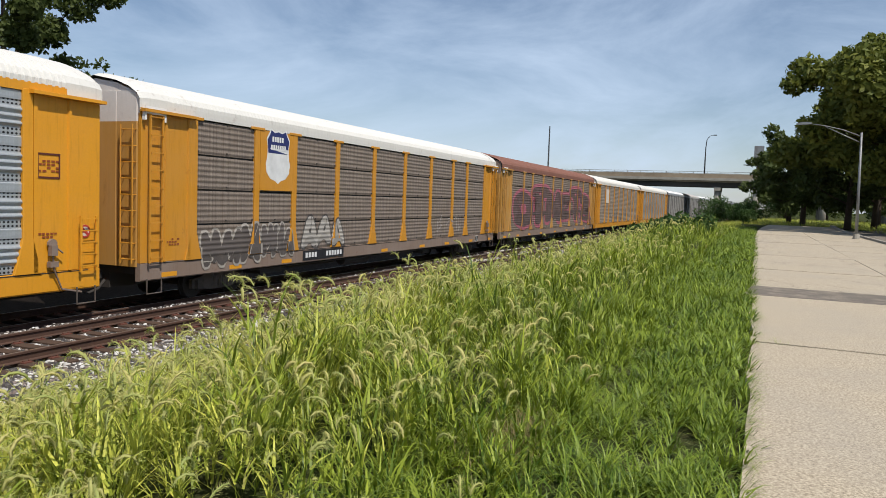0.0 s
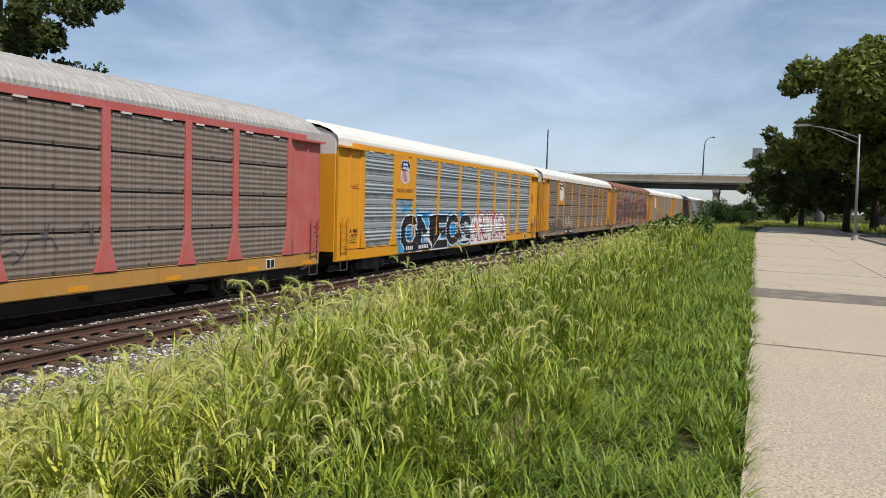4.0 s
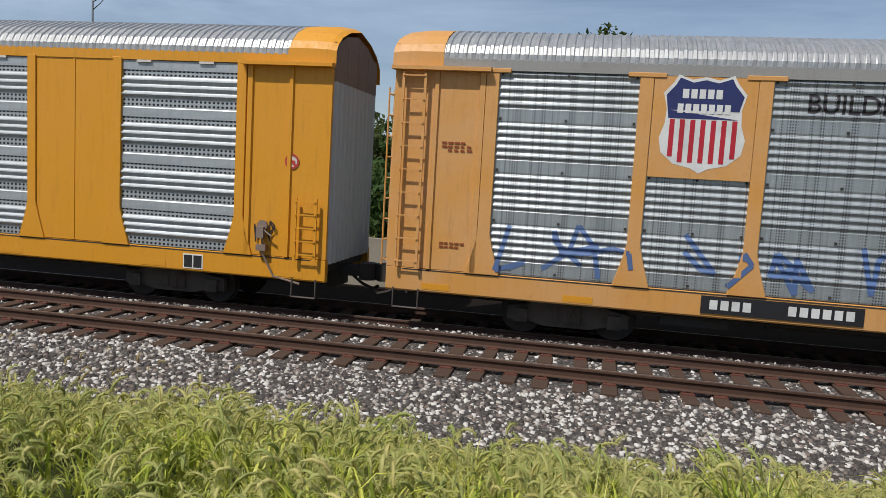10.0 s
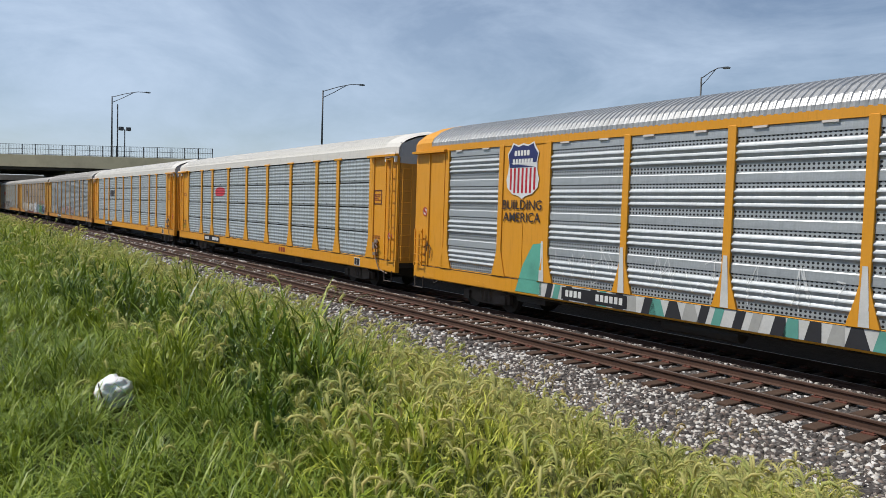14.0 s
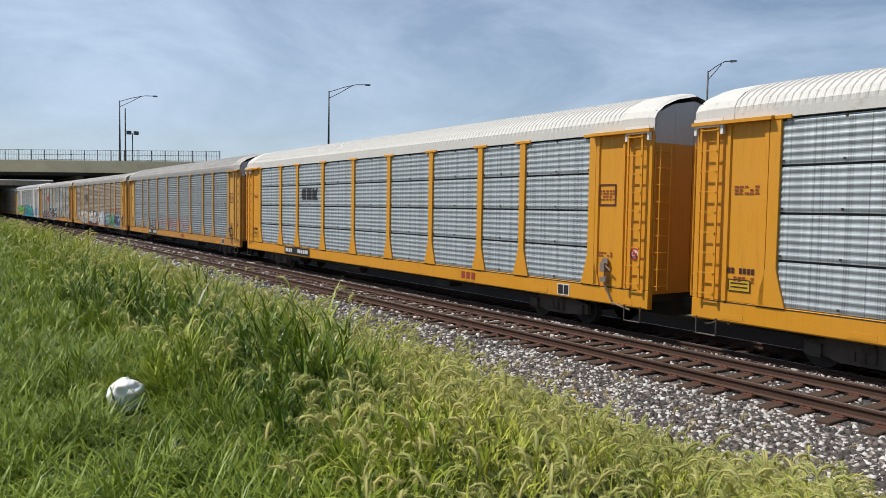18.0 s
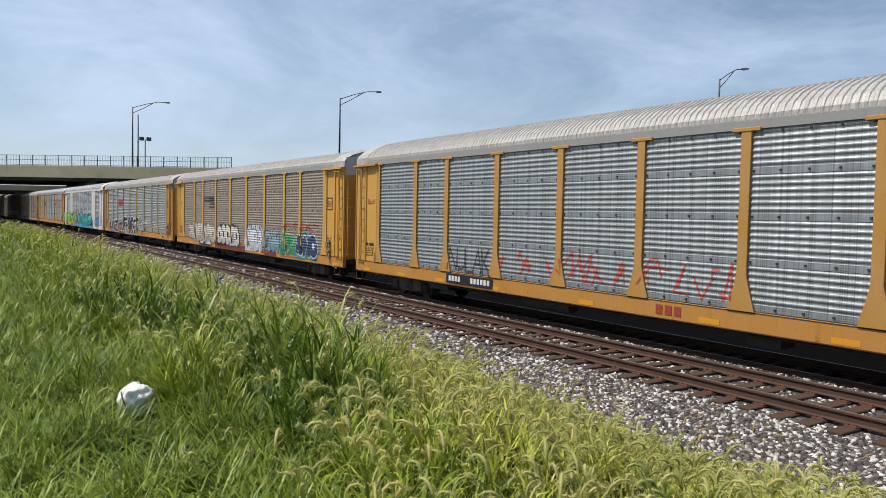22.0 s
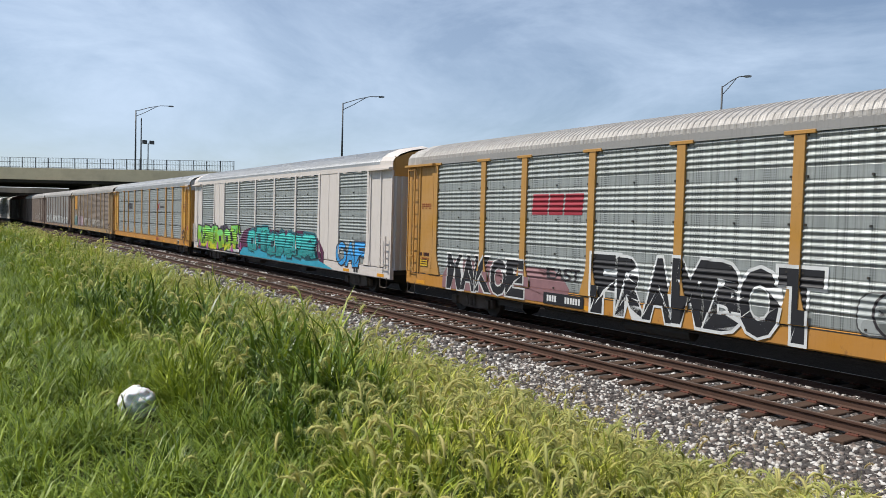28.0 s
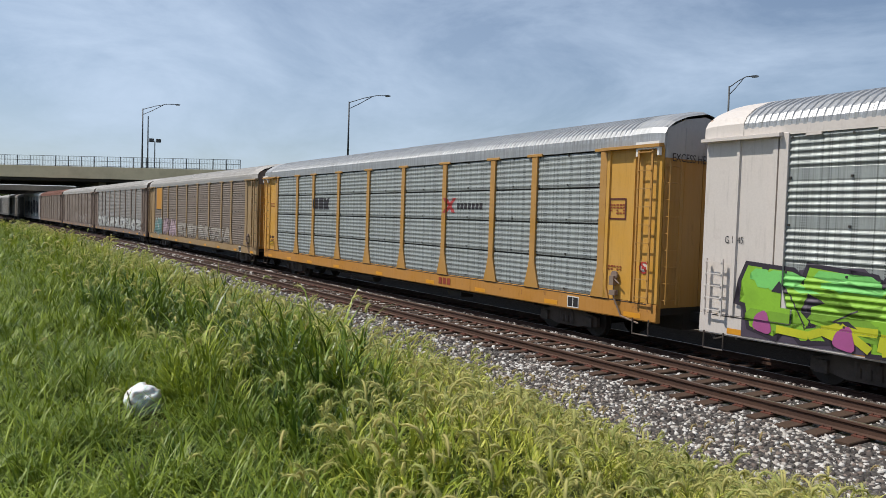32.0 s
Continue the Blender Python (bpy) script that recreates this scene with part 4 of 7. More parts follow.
def roof_mesh(ribbed, low=0.0):
    def make():
        half = [(-1.52, 5.16), (-1.51, 5.28), (-1.42, 5.43), (-1.16, 5.61), (-0.72, 5.79), (0.0, 5.94)]
        prof = half + [(-y, z) for y, z in half[-2::-1]]
        xs = []
        n, x0, x1 = 156, -12.75, 12.75
        p = (x1 - x0) / n
        for i in range(n):
            for q, o in ((0.0, 0), (0.42, 0), (0.55, 1), (0.87, 1)):
                xs.append((x0 + p * (i + q), o * (0.026 if ribbed else 0.01)))
        xs = [(-12.76, 0.0)] + xs + [(12.76, 0.0)]
        k = len(prof)
        nrm = []
        for i, (y, z) in enumerate(prof):
            a, b = prof[max(0, i - 1)], prof[min(k - 1, i + 1)]
            t = Vector((b[0] - a[0], b[1] - a[1])).normalized()
            nrm.append((-t.y, t.x))
        fade = [min(1.0, 0.45 * min(i, k - 1 - i)) for i in range(k)]
        v = [(x, y + nx * o * w, z + nz * o * w) for x, o in xs for (y, z), (nx, nz), w in zip(prof, nrm, fade)]
        f = [(i * k + j, (i + 1) * k + j, (i + 1) * k + j + 1, i * k + j + 1) for i in range(len(xs) - 1) for j in range(k - 1)]
        v = [(x, y, z if z < 5.3 else 5.3 + (z - 5.3) * (1 - low / 0.64)) for x, y, z in v]
        return mesh_of("roof", v, f)
    return cached(("roof", ribbed, low), make)


def hood_mesh(sign, low=0.0):
    """The smooth rounded end of the roof."""
    def make():
        half = [(-1.53, 4.98), (-1.52, 5.29), (-1.43, 5.44), (-1.17, 5.63), (-0.72, 5.81), (0.0, 5.96)]
        prof = half + [(-y, z) for y, z in half[-2::-1]]
        k = len(prof)
        v = []
        for x, drop in ((12.7, 0.0), (13.25, 0.0), (13.55, 0.05), (13.68, 0.12)):
            v += [(sign * x, y * (1 - drop * 0.12), 4.98 + (z - 4.98) * (1 - drop * 0.9)) for y, z in prof]
        f = [(i * k + j, (i + 1) * k + j, (i + 1) * k + j + 1, i * k + j + 1) for i in range(3) for j in range(k - 1)]
        if sign < 0:
            f = [q[::-1] for q in f]
        v = [(x, y, z if z < 5.3 else 5.3 + (z - 5.3) * (1 - low / 0.64)) for x, y, z in v]
        return mesh_of("roof_hood", v, f)
    return cached(("hood", sign, low), make)


def gable_mesh():
    half = [(-1.44, 4.9), (-1.46, 5.2), (-1.36, 5.34), (-1.1, 5.5), (-0.7, 5.66), (0.0, 5.78)]
    out = half + [(-y, z) for y, z in half[-2::-1]]
    return cached("gable", lambda: Shape().prism(out[::-1], 13.4, 13.62, "x").mesh("gable"))


def post_mesh(wide, head):
    def make():
        s, w = Shape(), wide / 2
        s.prism([(-w - 0.21, FLOOR - 0.02), (w + 0.21, FLOOR - 0.02), (w + 0.07, FLOOR + 0.45), (w, FLOOR + 0.75), (w, EAVE - 0.02), (-w, EAVE - 0.02), (-w, FLOOR + 0.75), (-w - 0.07, FLOOR + 0.45)], FRONT - 0.035, FRONT + 0.06, "y")
        if head:
            s.box(-0.33, 0.33, FRONT - 0.05, FRONT + 0.02, EAVE - 0.1, EAVE - 0.02)
        return s.mesh("post", bevel=0.008)
    return cached(("post", wide, head), make)


def fastener_mesh(style, wide, solid):
    """Small clips that hold the screens, along their edges and seams."""
    def make():
        s, h = Shape(), (EAVE - 0.06 - FLOOR) / ROWS
        for c, (a, b) in enumerate(zip(POSTS, POSTS[1:])):
            if c in solid:
                continue
            lo, hi = a + wide / 2 + 0.05, b - wide / 2 - 0.05
            for r in range(ROWS + 1):
                z = FLOOR + 0.02 + r * h + (0.06 if r < ROWS else -0.08)
                for f in ((0.0, 0.25, 0.5, 0.75, 1.0) if style == "fine" else (0.0, 0.5, 1.0)):
                    x = lo + (hi - lo) * f
                    s.box(x - 0.022, x + 0.022, FRONT - 0.005, FRONT + 0.03, z - 0.022, z + 0.022)
        return s.mesh("fastener")
    return cached(("fastener", style, wide, solid), make)


def sill_mesh():
    def make():
        y = FRONT
        out = [(y, SILL_LO + 0.03), (y, FLOOR - 0.02), (y + 0.05, FLOOR - 0.005), (y + 0.16, FLOOR - 0.005), (y + 0.16, SILL_LO), (y + 0.02, SILL_LO)]
        s = Shape().prism(out, -13.62, 13.62, "x")
        s.prism([(-yy, zz) for yy, zz in out][::-1], -13.62, 13.62, "x")
        return s.mesh("side_sill")
    return cached("sill", make)


def end_panel_mesh():
    """Flat painted sheet of the car's end bay with pressed uprights."""
    def make():
        s, y, o = Shape(), FRONT + 0.01, FRONT - 0.035
        s.prism([(-0.02, y + 0.08), (-0.02, o), (0.08, o), (0.1, y), (0.84, y), (0.86, o), (0.93, o), (0.95, y), (1.72, y), (1.72, y + 0.08)], FLOOR, EAVE - 0.1, "z")
        return s.mesh("end_panel")
    return cached("end_panel", make)


def canopy_mesh():
    return cached("canopy", lambda: Shape().prism([(FRONT - 0.17, EAVE - 0.1), (FRONT - 0.17, EAVE - 0.03), (FRONT + 0.02, EAVE), (FRONT + 0.02, EAVE - 0.1)], -0.12, 1.76, "x").mesh("canopy"))


def ladder_mesh(low, high, rungs):
    def make():
        s = Shape()
        for x in (0.0, 0.42):
            s.box(x, x + 0.05, FRONT - 0.13, FRONT - 0.09, low, high)
        for i in range(rungs):
            z = low + 0.12 + (high - low - 0.2) * i / (rungs - 1)
            s.box(0.02, 0.45, FRONT - 0.15, FRONT - 0.125, z, z + 0.025)
        return s.mesh("ladder")
    return cached(("ladder", low, high, rungs), make)


def stirrup_mesh():
    def make():
        s = Shape()
        s.tube([(0, FRONT - 0.05, 0.8), (0, FRONT - 0.05, 0.42), (0.5, FRONT - 0.05, 0.42), (0.5, FRONT - 0.05, 0.8)], 0.02, 5)
        return s.mesh("stirrup_step")
    return cached("stirrup", make)


def wheel_mesh():
    def make():
        s = Shape()
        s.tube([(0, -0.86, 0), (0, 0.86, 0)], 0.085, 8)
        for sg in (-1, 1):
            a, b = sorted((sg * 0.70, sg * 0.84))
            for r, y0, y1 in ((0.40, a, b), (0.43, sg * 0.69 - 0.015, sg * 0.69 + 0.015), (0.14, sg * 0.84 - 0.04, sg * 0.84 + 0.04)):
                s.tube([(0, y0, 0), (0, y1, 0)], r, 20)
            for i in range(5):
                q = i * 2 * math.pi / 5
                s.box(math.cos(q) * 0.26 - 0.04, math.cos(q) * 0.26 + 0.04, sg * 0.845 - 0.012, sg * 0.845 + 0.012, math.sin(q) * 0.26 - 0.04, math.sin(q) * 0.26 + 0.04)
        return s.mesh("wheelset")
    return cached("wheel", make)


def frame_mesh():
    """Cast side frame of a truck: an arched beam with a spring nest and axle boxes."""
    def make():
        s = Shape()
        for y in (-1.06, 0.94):
            s.prism([(-1.15, 0.30), (-0.75, 0.30), (-0.42, 0.22), (0.42, 0.22), (0.75, 0.30), (1.15, 0.30), (1.15, 0.56), (0.8, 0.62), (0.4, 0.76), (-0.4, 0.76), (-0.8, 0.62), (-1.15, 0.56)], y, y + 0.12, "y")
            for x in (-0.89, 0.89):
                s.box(x - 0.13, x + 0.13, y - 0.09, y + 0.14, 0.28, 0.54)
            for x in (-0.2, 0.0, 0.2):
                s.tube([(x, y + 0.02, 0.3), (x, y + 0.02, 0.6)], 0.08, 8)
        s.box(-0.22, 0.22, -1.1, 1.1, 0.5, 0.74)
        return s.mesh("truck_frame")
    return cached("truck", make)


def coupler_mesh():
    def make():
        s = Shape().box(13.5, 13.95, -0.11, 0.11, 0.72, 0.96)
        s.prism([(13.92, -0.2), (14.12, -0.22), (14.25, -0.1), (14.24, 0.06), (14.12, 0.2), (13.92, 0.18)], 0.66, 1.02, "z")
        s.tube([(13.6, 0.3, 0.7), (13.85, 0.34, 0.5), (14.1, 0.3, 0.42), (14.25, 0.2, 0.5)], 0.035, 6)
        return s.mesh("coupler")
    return cached("coupler", make)


def door_mesh():
    """One leaf of the end door, with upright ribs."""
    def make():
        out = [(-0.04, 0.0)]
        for i in range(5):
            y = 0.04 + i * 0.27
            out += [(0.0, y), (0.05, y + 0.03), (0.05, y + 0.12), (0.0, y + 0.15)]
        out += [(0.0, 1.38), (-0.04, 1.38)]
        s = Shape().prism(out[::-1], 0, 1, "z")
        return s.mesh("end_door")
    return cached("door", make)


def flat_door_mesh():
    """One smooth leaf of the end door, with folded edges and hinge straps."""
    def make():
        s = Shape().prism([(-0.04, 0.0), (0.0, 0.0), (0.02, 0.03), (0.02, 0.66), (0.005, 0.68), (0.02, 0.70), (0.02, 1.35), (0.0, 1.38), (-0.04, 1.38)][::-1], 0, 1, "z")
        return s.mesh("end_door")
    return cached("flat_door", make)


def end_ladder_mesh():
    """A ladder up the corner of the end door."""
    def make():
        s = Shape()
        for i in range(9):
            z = 1.3 + i * 0.4
            s.tube([(13.6, -1.36, z), (13.76, -1.36, z), (13.76, -0.98, z), (13.6, -0.98, z)], 0.014, 5)
        for y in (-1.36, -0.98):
            s.tube([(13.76, y, 1.2), (13.76, y, 4.62)], 0.018, 5)
        return s.mesh("end_ladder")
    return cached("end_ladder", make)


CARS, SPECS = {}, {}


def autorack(k, label, body="yellow", posts=None, sill=None, roof="roof_white", screens="silver", style="old", solid=(), hood=None, door=("cream", "yellow_old"), ribbed=True, head=True, wide=0.24, near=True, detail=True):
    """One covered car-carrying wagon. Its +x end leads; the side at -y faces the camera. Returns the thing."""
    posts, sill, hood = posts or body, sill or body, hood or roof
    car = thing("autorack_wagon", label, "freight wagon", "wagons of the passing train")
    CARS[k] = car
    SPECS[k] = {"style": style, "near": near, "wide": wide, "solid": solid}
    P = lambda name, mesh, mat, label="", at=None, parent=car: part(name, mesh, M[mat], parent, label, at)
    # slim dark strip laid on for the shaded gap between sill and rack
    P("seam", cached("seam", lambda: Shape().box(-13.3, 13.3, FRONT - 0.004, FRONT + 0.02, FLOOR - 0.045, FLOOR - 0.02).mesh("seam")), "iron")
    low = {0: -0.04, 1: -0.1, 2: -0.1, 4: -0.03, 5: -0.05, 7: -0.05, 8: -0.07, 9: 0.06, 10: 0.06}.get(k, 0.0)
    P("side_sill", sill_mesh(), sill)
    P("underframe", cached("under", lambda: Shape().box(-13.5, 13.5, -1.3, 1.3, 0.9, 1.15).box(-13.5, 13.5, -0.35, 0.35, 0.5, 0.9).box(-8.4, -7.2, -1.25, -0.6, 0.5, 0.9).tube([(-3.2, -1.1, 0.62), (-1.2, -1.1, 0.62)], 0.2, 10).tube([(-9, -1.3, 0.68), (9, -1.3, 0.68)], 0.03, 5).box(4.2, 5.0, -1.2, -0.7, 0.45, 0.9).box(-6.5, -3.5, -1.0, 0.9, 0.55, 0.9).box(1.5, 3.1, 0.2, 1.0, 0.5, 0.9).mesh("underframe")), "iron")
    # added solid box, dark in place of the shaded hollow behind the screens
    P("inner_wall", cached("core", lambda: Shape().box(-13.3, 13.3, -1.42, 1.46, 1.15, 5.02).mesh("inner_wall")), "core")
    P("roof", roof_mesh(ribbed, low), roof)
    for sg in (-1, 1):
        P("roof_hood", hood_mesh(sg, low), hood)
    P("eave_beam", cached("eave", lambda: Shape().box(-13.3, 13.3, FRONT - 0.02, FRONT + 0.1, EAVE - 0.06, EAVE + 0.14).box(-13.3, 13.3, 1.46, 1.54, 1.15, 5.2).mesh("eave_beam")), posts if head is False else ("eave_grey" if style != "old" else roof))
    rows = ROWS if near else 1
    for c, (a, b) in enumerate(zip(POSTS, POSTS[1:])):
        if c in solid:
            P("side_panel", cached(("side", round(b - a, 2)), lambda: Shape().box(0, b - a, FRONT + 0.0, FRONT + 0.08, FLOOR, EAVE - 0.04).box((b - a) / 2 - 0.02, (b - a) / 2 + 0.02, FRONT - 0.012, FRONT + 0.02, FLOOR, EAVE - 0.06).mesh("side_panel")), body, at=(a, 0, 0))
            continue
        h = (EAVE - 0.06 - FLOOR) / rows
        for r in range(rows):
            if near:
                me = screen_mesh(b - a - wide + 0.02, h - (0.05 if style == "old" else 0.004), style)
            else:
                me = screen_mesh(b - a - wide + 0.02, h, "old")
            P("screen", me, screens, at=(a + wide / 2 - 0.01, FRONT + 0.03, FLOOR + 0.01 + r * h))
    for x in POSTS:
        P("post", post_mesh(wide, head), posts, at=(x, 0, 0))
    if near and style != "big":
        tagged(P("fastener", fastener_mesh(style, wide, solid), "iron", "small dark screen clips"), kind="stuff")
    if near and not head:
        for c, (a, b) in enumerate(zip(POSTS, POSTS[1:])):
            if c not in solid:
                for f in (0.22, 0.72):
                    P("bracket", cached("bracket", lambda: Shape().box(-0.16, 0.16, FRONT - 0.03, FRONT + 0.03, EAVE - 0.11, EAVE - 0.065).mesh("bracket")), "cream", at=(a + (b - a) * f, 0, 0))
    for sg in (-1, 1):
        m = Matrix.Diagonal((sg, 1, 1, 1))
        P("end_panel", end_panel_mesh(), body, at=Matrix.Translation((sg * 11.9, 0, 0)) @ m)
        P("gable", gable_mesh(), door[0], at=Matrix.Diagonal((sg, 1, 1, 1)))
        P("canopy", canopy_mesh(), posts, at=Matrix.Translation((sg * 11.9, 0, 0)) @ m)
        for leaf, y0 in enumerate((-1.39, 0.01)):
            leaf_mesh = door_mesh() if door[1] in ("door_grey", "grey") or not near else flat_door_mesh()
            P("end_door", leaf_mesh, door[1], at=Matrix.Translation((sg * 13.62, y0, 1.1)) @ Matrix.Diagonal((sg, 1, 3.6, 1)))
            P("end_door_top", flat_door_mesh(), door[0], at=Matrix.Translation((sg * 13.62, y0, 4.7)) @ Matrix.Diagonal((sg, 1, 0.75, 1)))
        if near and head:
            P("end_ladder", end_ladder_mesh(), posts, at=Matrix.Diagonal((sg, 1, 1, 1)))
            if style == "old":
                P("roof_step", cached("roof_step", lambda: Shape().box(12.9, 13.62, FRONT - 0.12, FRONT - 0.02, 4.9, 4.95).box(12.9, 12.96, FRONT - 0.12, FRONT - 0.03, 4.74, 4.9).box(13.56, 13.62, FRONT - 0.12, FRONT - 0.03, 4.74, 4.9).box(12.9, 13.62, FRONT - 0.13, FRONT - 0.11, 5.02, 5.08).mesh("roof_step")), "white", "small white step below the roof", at=Matrix.Diagonal((sg, 1, 1, 1)))
        tall = head
        P("ladder", ladder_mesh(1.2, 4.9, 9) if tall else ladder_mesh(1.15, 2.4, 5), posts, at=(12.98 if sg > 0 else -13.45, 0, 0))
        P("stirrup_step", stirrup_mesh(), "truck", at=(12.95 if sg > 0 else -13.45, 0, 0))
        truck = P("truck", frame_mesh(), "truck", at=(sg * 10.1, 0, 0))
        for ax in (-0.89, 0.89):
            P("wheelset", wheel_mesh(), "iron", at=(ax, 0, 0.42), parent=truck)
        P("coupler", coupler_mesh(), "iron", at=Matrix.Rotation(0 if sg > 0 else math.pi, 4, "Z"))
    if detail:
        box = P("stencil_box", cached("stencil_box", lambda: Shape().box(0, 0.44, FRONT - 0.008, FRONT + 0.002, 0.8, 1.1).mesh("stencil_box")), "white", "white-framed black stencil box", at=(10.55, 0, 0))
        for q in (0.025, 0.235):
            P("stencil_field", cached("stencil_field", lambda: Shape().box(0, 0.18, FRONT - 0.012, FRONT - 0.004, 0.825, 1.075).mesh("stencil_field")), "black", at=(q, 0, 0), parent=box)
        for i, x in enumerate((-12.9, -10.2, -7.6, -4.6, -0.6, 3.2, 6.2, 9.6, 12.6)):
            P("reflector", cached("refl", lambda: Shape().box(0, 0.55, FRONT - 0.006, FRONT + 0.002, 0.8, 0.92).mesh("reflector")), "yellow", at=(x, 0, 0))
        if posts not in ("grey", "cream", "red"):
            P("brake_gear", cached("brake", lambda: Shape().box(-0.1, 0.1, FRONT - 0.14, FRONT - 0.02, 1.3, 1.42).tube([(0, FRONT - 0.03, 1.8), (0, FRONT - 0.09, 1.8)], 0.11, 10).tube([(0, FRONT - 0.07, 1.7), (0.02, FRONT - 0.09, 1.25), (0.25, FRONT - 0.05, 0.8), (0.8, FRONT - 0.02, 0.68)], 0.022, 5).box(-0.09, 0.06, FRONT - 0.16, FRONT - 0.05, 1.55, 1.78).tube([(0.05, FRONT - 0.12, 1.72), (0.22, FRONT - 0.12, 1.6)], 0.02, 5).mesh("brake_gear")), "brown" if posts != "grey" else "iron", at=(12.3, 0, 0))
    return car


GAL = {"style": "big", "solid": (1, 7), "head": False, "wide": 0.2, "roof": "roof_metal", "screens": "punched"}
distant = {"near": False, "detail": False}
autorack(-1, "weathered yellow autorack with brown-stained side screens and white roof", "yellow_old", sill="brown", screens="taupe", ribbed=False, door=("cream", "yellow_dull"))
autorack(0, "bright yellow autorack with grey screens and black graffiti", "yellow", screens="punched", style="big", head=False, door=("cream", "yellow"))
autorack(1, "faded red autorack with dark grey-brown screens", "red", sill="yellow_dull", roof="roof_grey", screens="taupe", ribbed=True, head=False, door=("cream", "red"))
autorack(2, "light grey autorack with maroon stripes and bright graffiti", "grey", roof="roof_metal", screens="silver", style="new", door=("grey", "grey"))
autorack(3, "orange-yellow autorack with bright galvanised screens and pink graffiti", "orange", roof="roof_metal", screens="bright", style="new", hood="orange", door=("orange", "door_grey"))
autorack(4, "clean yellow autorack with bright perforated metal screens", "yellow", hood="yellow", door=("brown", "door_grey"), **GAL)
autorack(5, "clean yellow autorack with graffiti along its sill", "yellow", hood="yellow", door=("brown", "door_grey"), **GAL)
autorack(6, "yellow autorack with pale galvanised screens and white roof", "yellow", screens="pale", door=("grey", "yellow_old"))
autorack(7, "yellow autorack with pale screens, black lettering and white roof", "yellow", screens="pale", door=("grey", "yellow_old"))
autorack(8, "yellow autorack with grey screens and scrawled tags", "yellow_fade", posts="yellow_dull", sill="sill_grime", roof="roof_grey", screens="silver", style="fine", door=("grey", "yellow_dull"))
autorack(9, "weathered yellow autorack with brown screens and graffiti", "yellow_fade", sill="sill_grime", roof="roof_grey", screens="taupe_grey", style="fine", door=("grey", "yellow_dull"))
autorack(10, "yellow autorack with greenish grey screens and large black graffiti", "yellow_dull", sill="sill_grime", roof="roof_grey", screens="green_grey", style="new", door=("grey", "yellow_dull"))
autorack(11, "off-white autorack with grey screens and blue-green graffiti", "cream", hood="cream", door=("yellow_dull", "door_grey"), style="new", solid=(1, 7), head=False, wide=0.2, roof="roof_metal", screens="green_grey")
autorack(12, "dull yellow autorack with grey screens and black lettering", "yellow_fade", posts="yellow_dull", sill="sill_grime", roof="roof_metal", screens="green_grey", ribbed=True, door=("grey", "yellow_dull"))
autorack(13, "brown-stained autorack with a yellow sign and graffiti", "tan", roof="roof_grey", screens="taupe", style="fine", door=("brown", "yellow_dull"))
autorack(14, "grey autorack with white graffiti along its foot", "brown", roof="roof_grey", screens="dusty", style="new", door=("brown", "brown"), near=False)
autorack(15, "reddish-brown weathered autorack with dull side screens", "brown", roof="roof_grey", screens="taupe", door=("brown", "brown"), near=False)
autorack(16, "dark brown weathered autorack", "brown", roof="roof_rust", screens="taupe", door=("brown", "brown"), near=False)
autorack(17, "white autorack with large black graffiti letters", "cream", roof="roof_white", screens="pale", door=("cream", "cream"), **distant)
for k in (18, 19, 20, 21):
    autorack(k, "weathered autorack far down the train, overpass shade in its colour", "dark", roof="roof_grey", screens="dusty", door=("dark", "dark"), **distant)
autorack(-2, "rust-roofed brown autorack with pink graffiti", "yellow_dull", sill="brown", roof="roof_rust", screens="taupe", ribbed=False, door=("brown", "yellow_dull"))
autorack(-3, "weathered yellow autorack with brown screens and a white sign", "yellow_old", screens="taupe_grey", ribbed=False, door=("cream", "yellow_dull"), near=False)
autorack(-4, "yellow autorack with grey-brown screens and white roof", "yellow_old", screens="dusty", door=("cream", "yellow_dull"), near=False)
for k in range(-10, -4):
    autorack(k, "grey weathered autorack far ahead in the train", "dark", roof="roof_metal" if k % 2 else "roof_grey", screens="dusty", door=("dark", "dark"), **distant)


# ---- paint, signs and lettering on the wagons ----
SPRAY = {}


def spray(r, g, b):
    key = (r, g, b)
    if key not in SPRAY:
        SPRAY[key] = plain("spray_paint", key, 0.55, 0.0, 0.22, 5, tuple(c * 0.45 for c in key), 0.45, 0.05)
    return SPRAY[key]


BLACK, WHITE, INK = (0.02, 0.02, 0.024), (0.75, 0.75, 0.74), (0.035, 0.03, 0.035)
RED, BLUE, NAVY = (0.45, 0.02, 0.03), (0.04, 0.30, 0.62), (0.025, 0.035, 0.14)


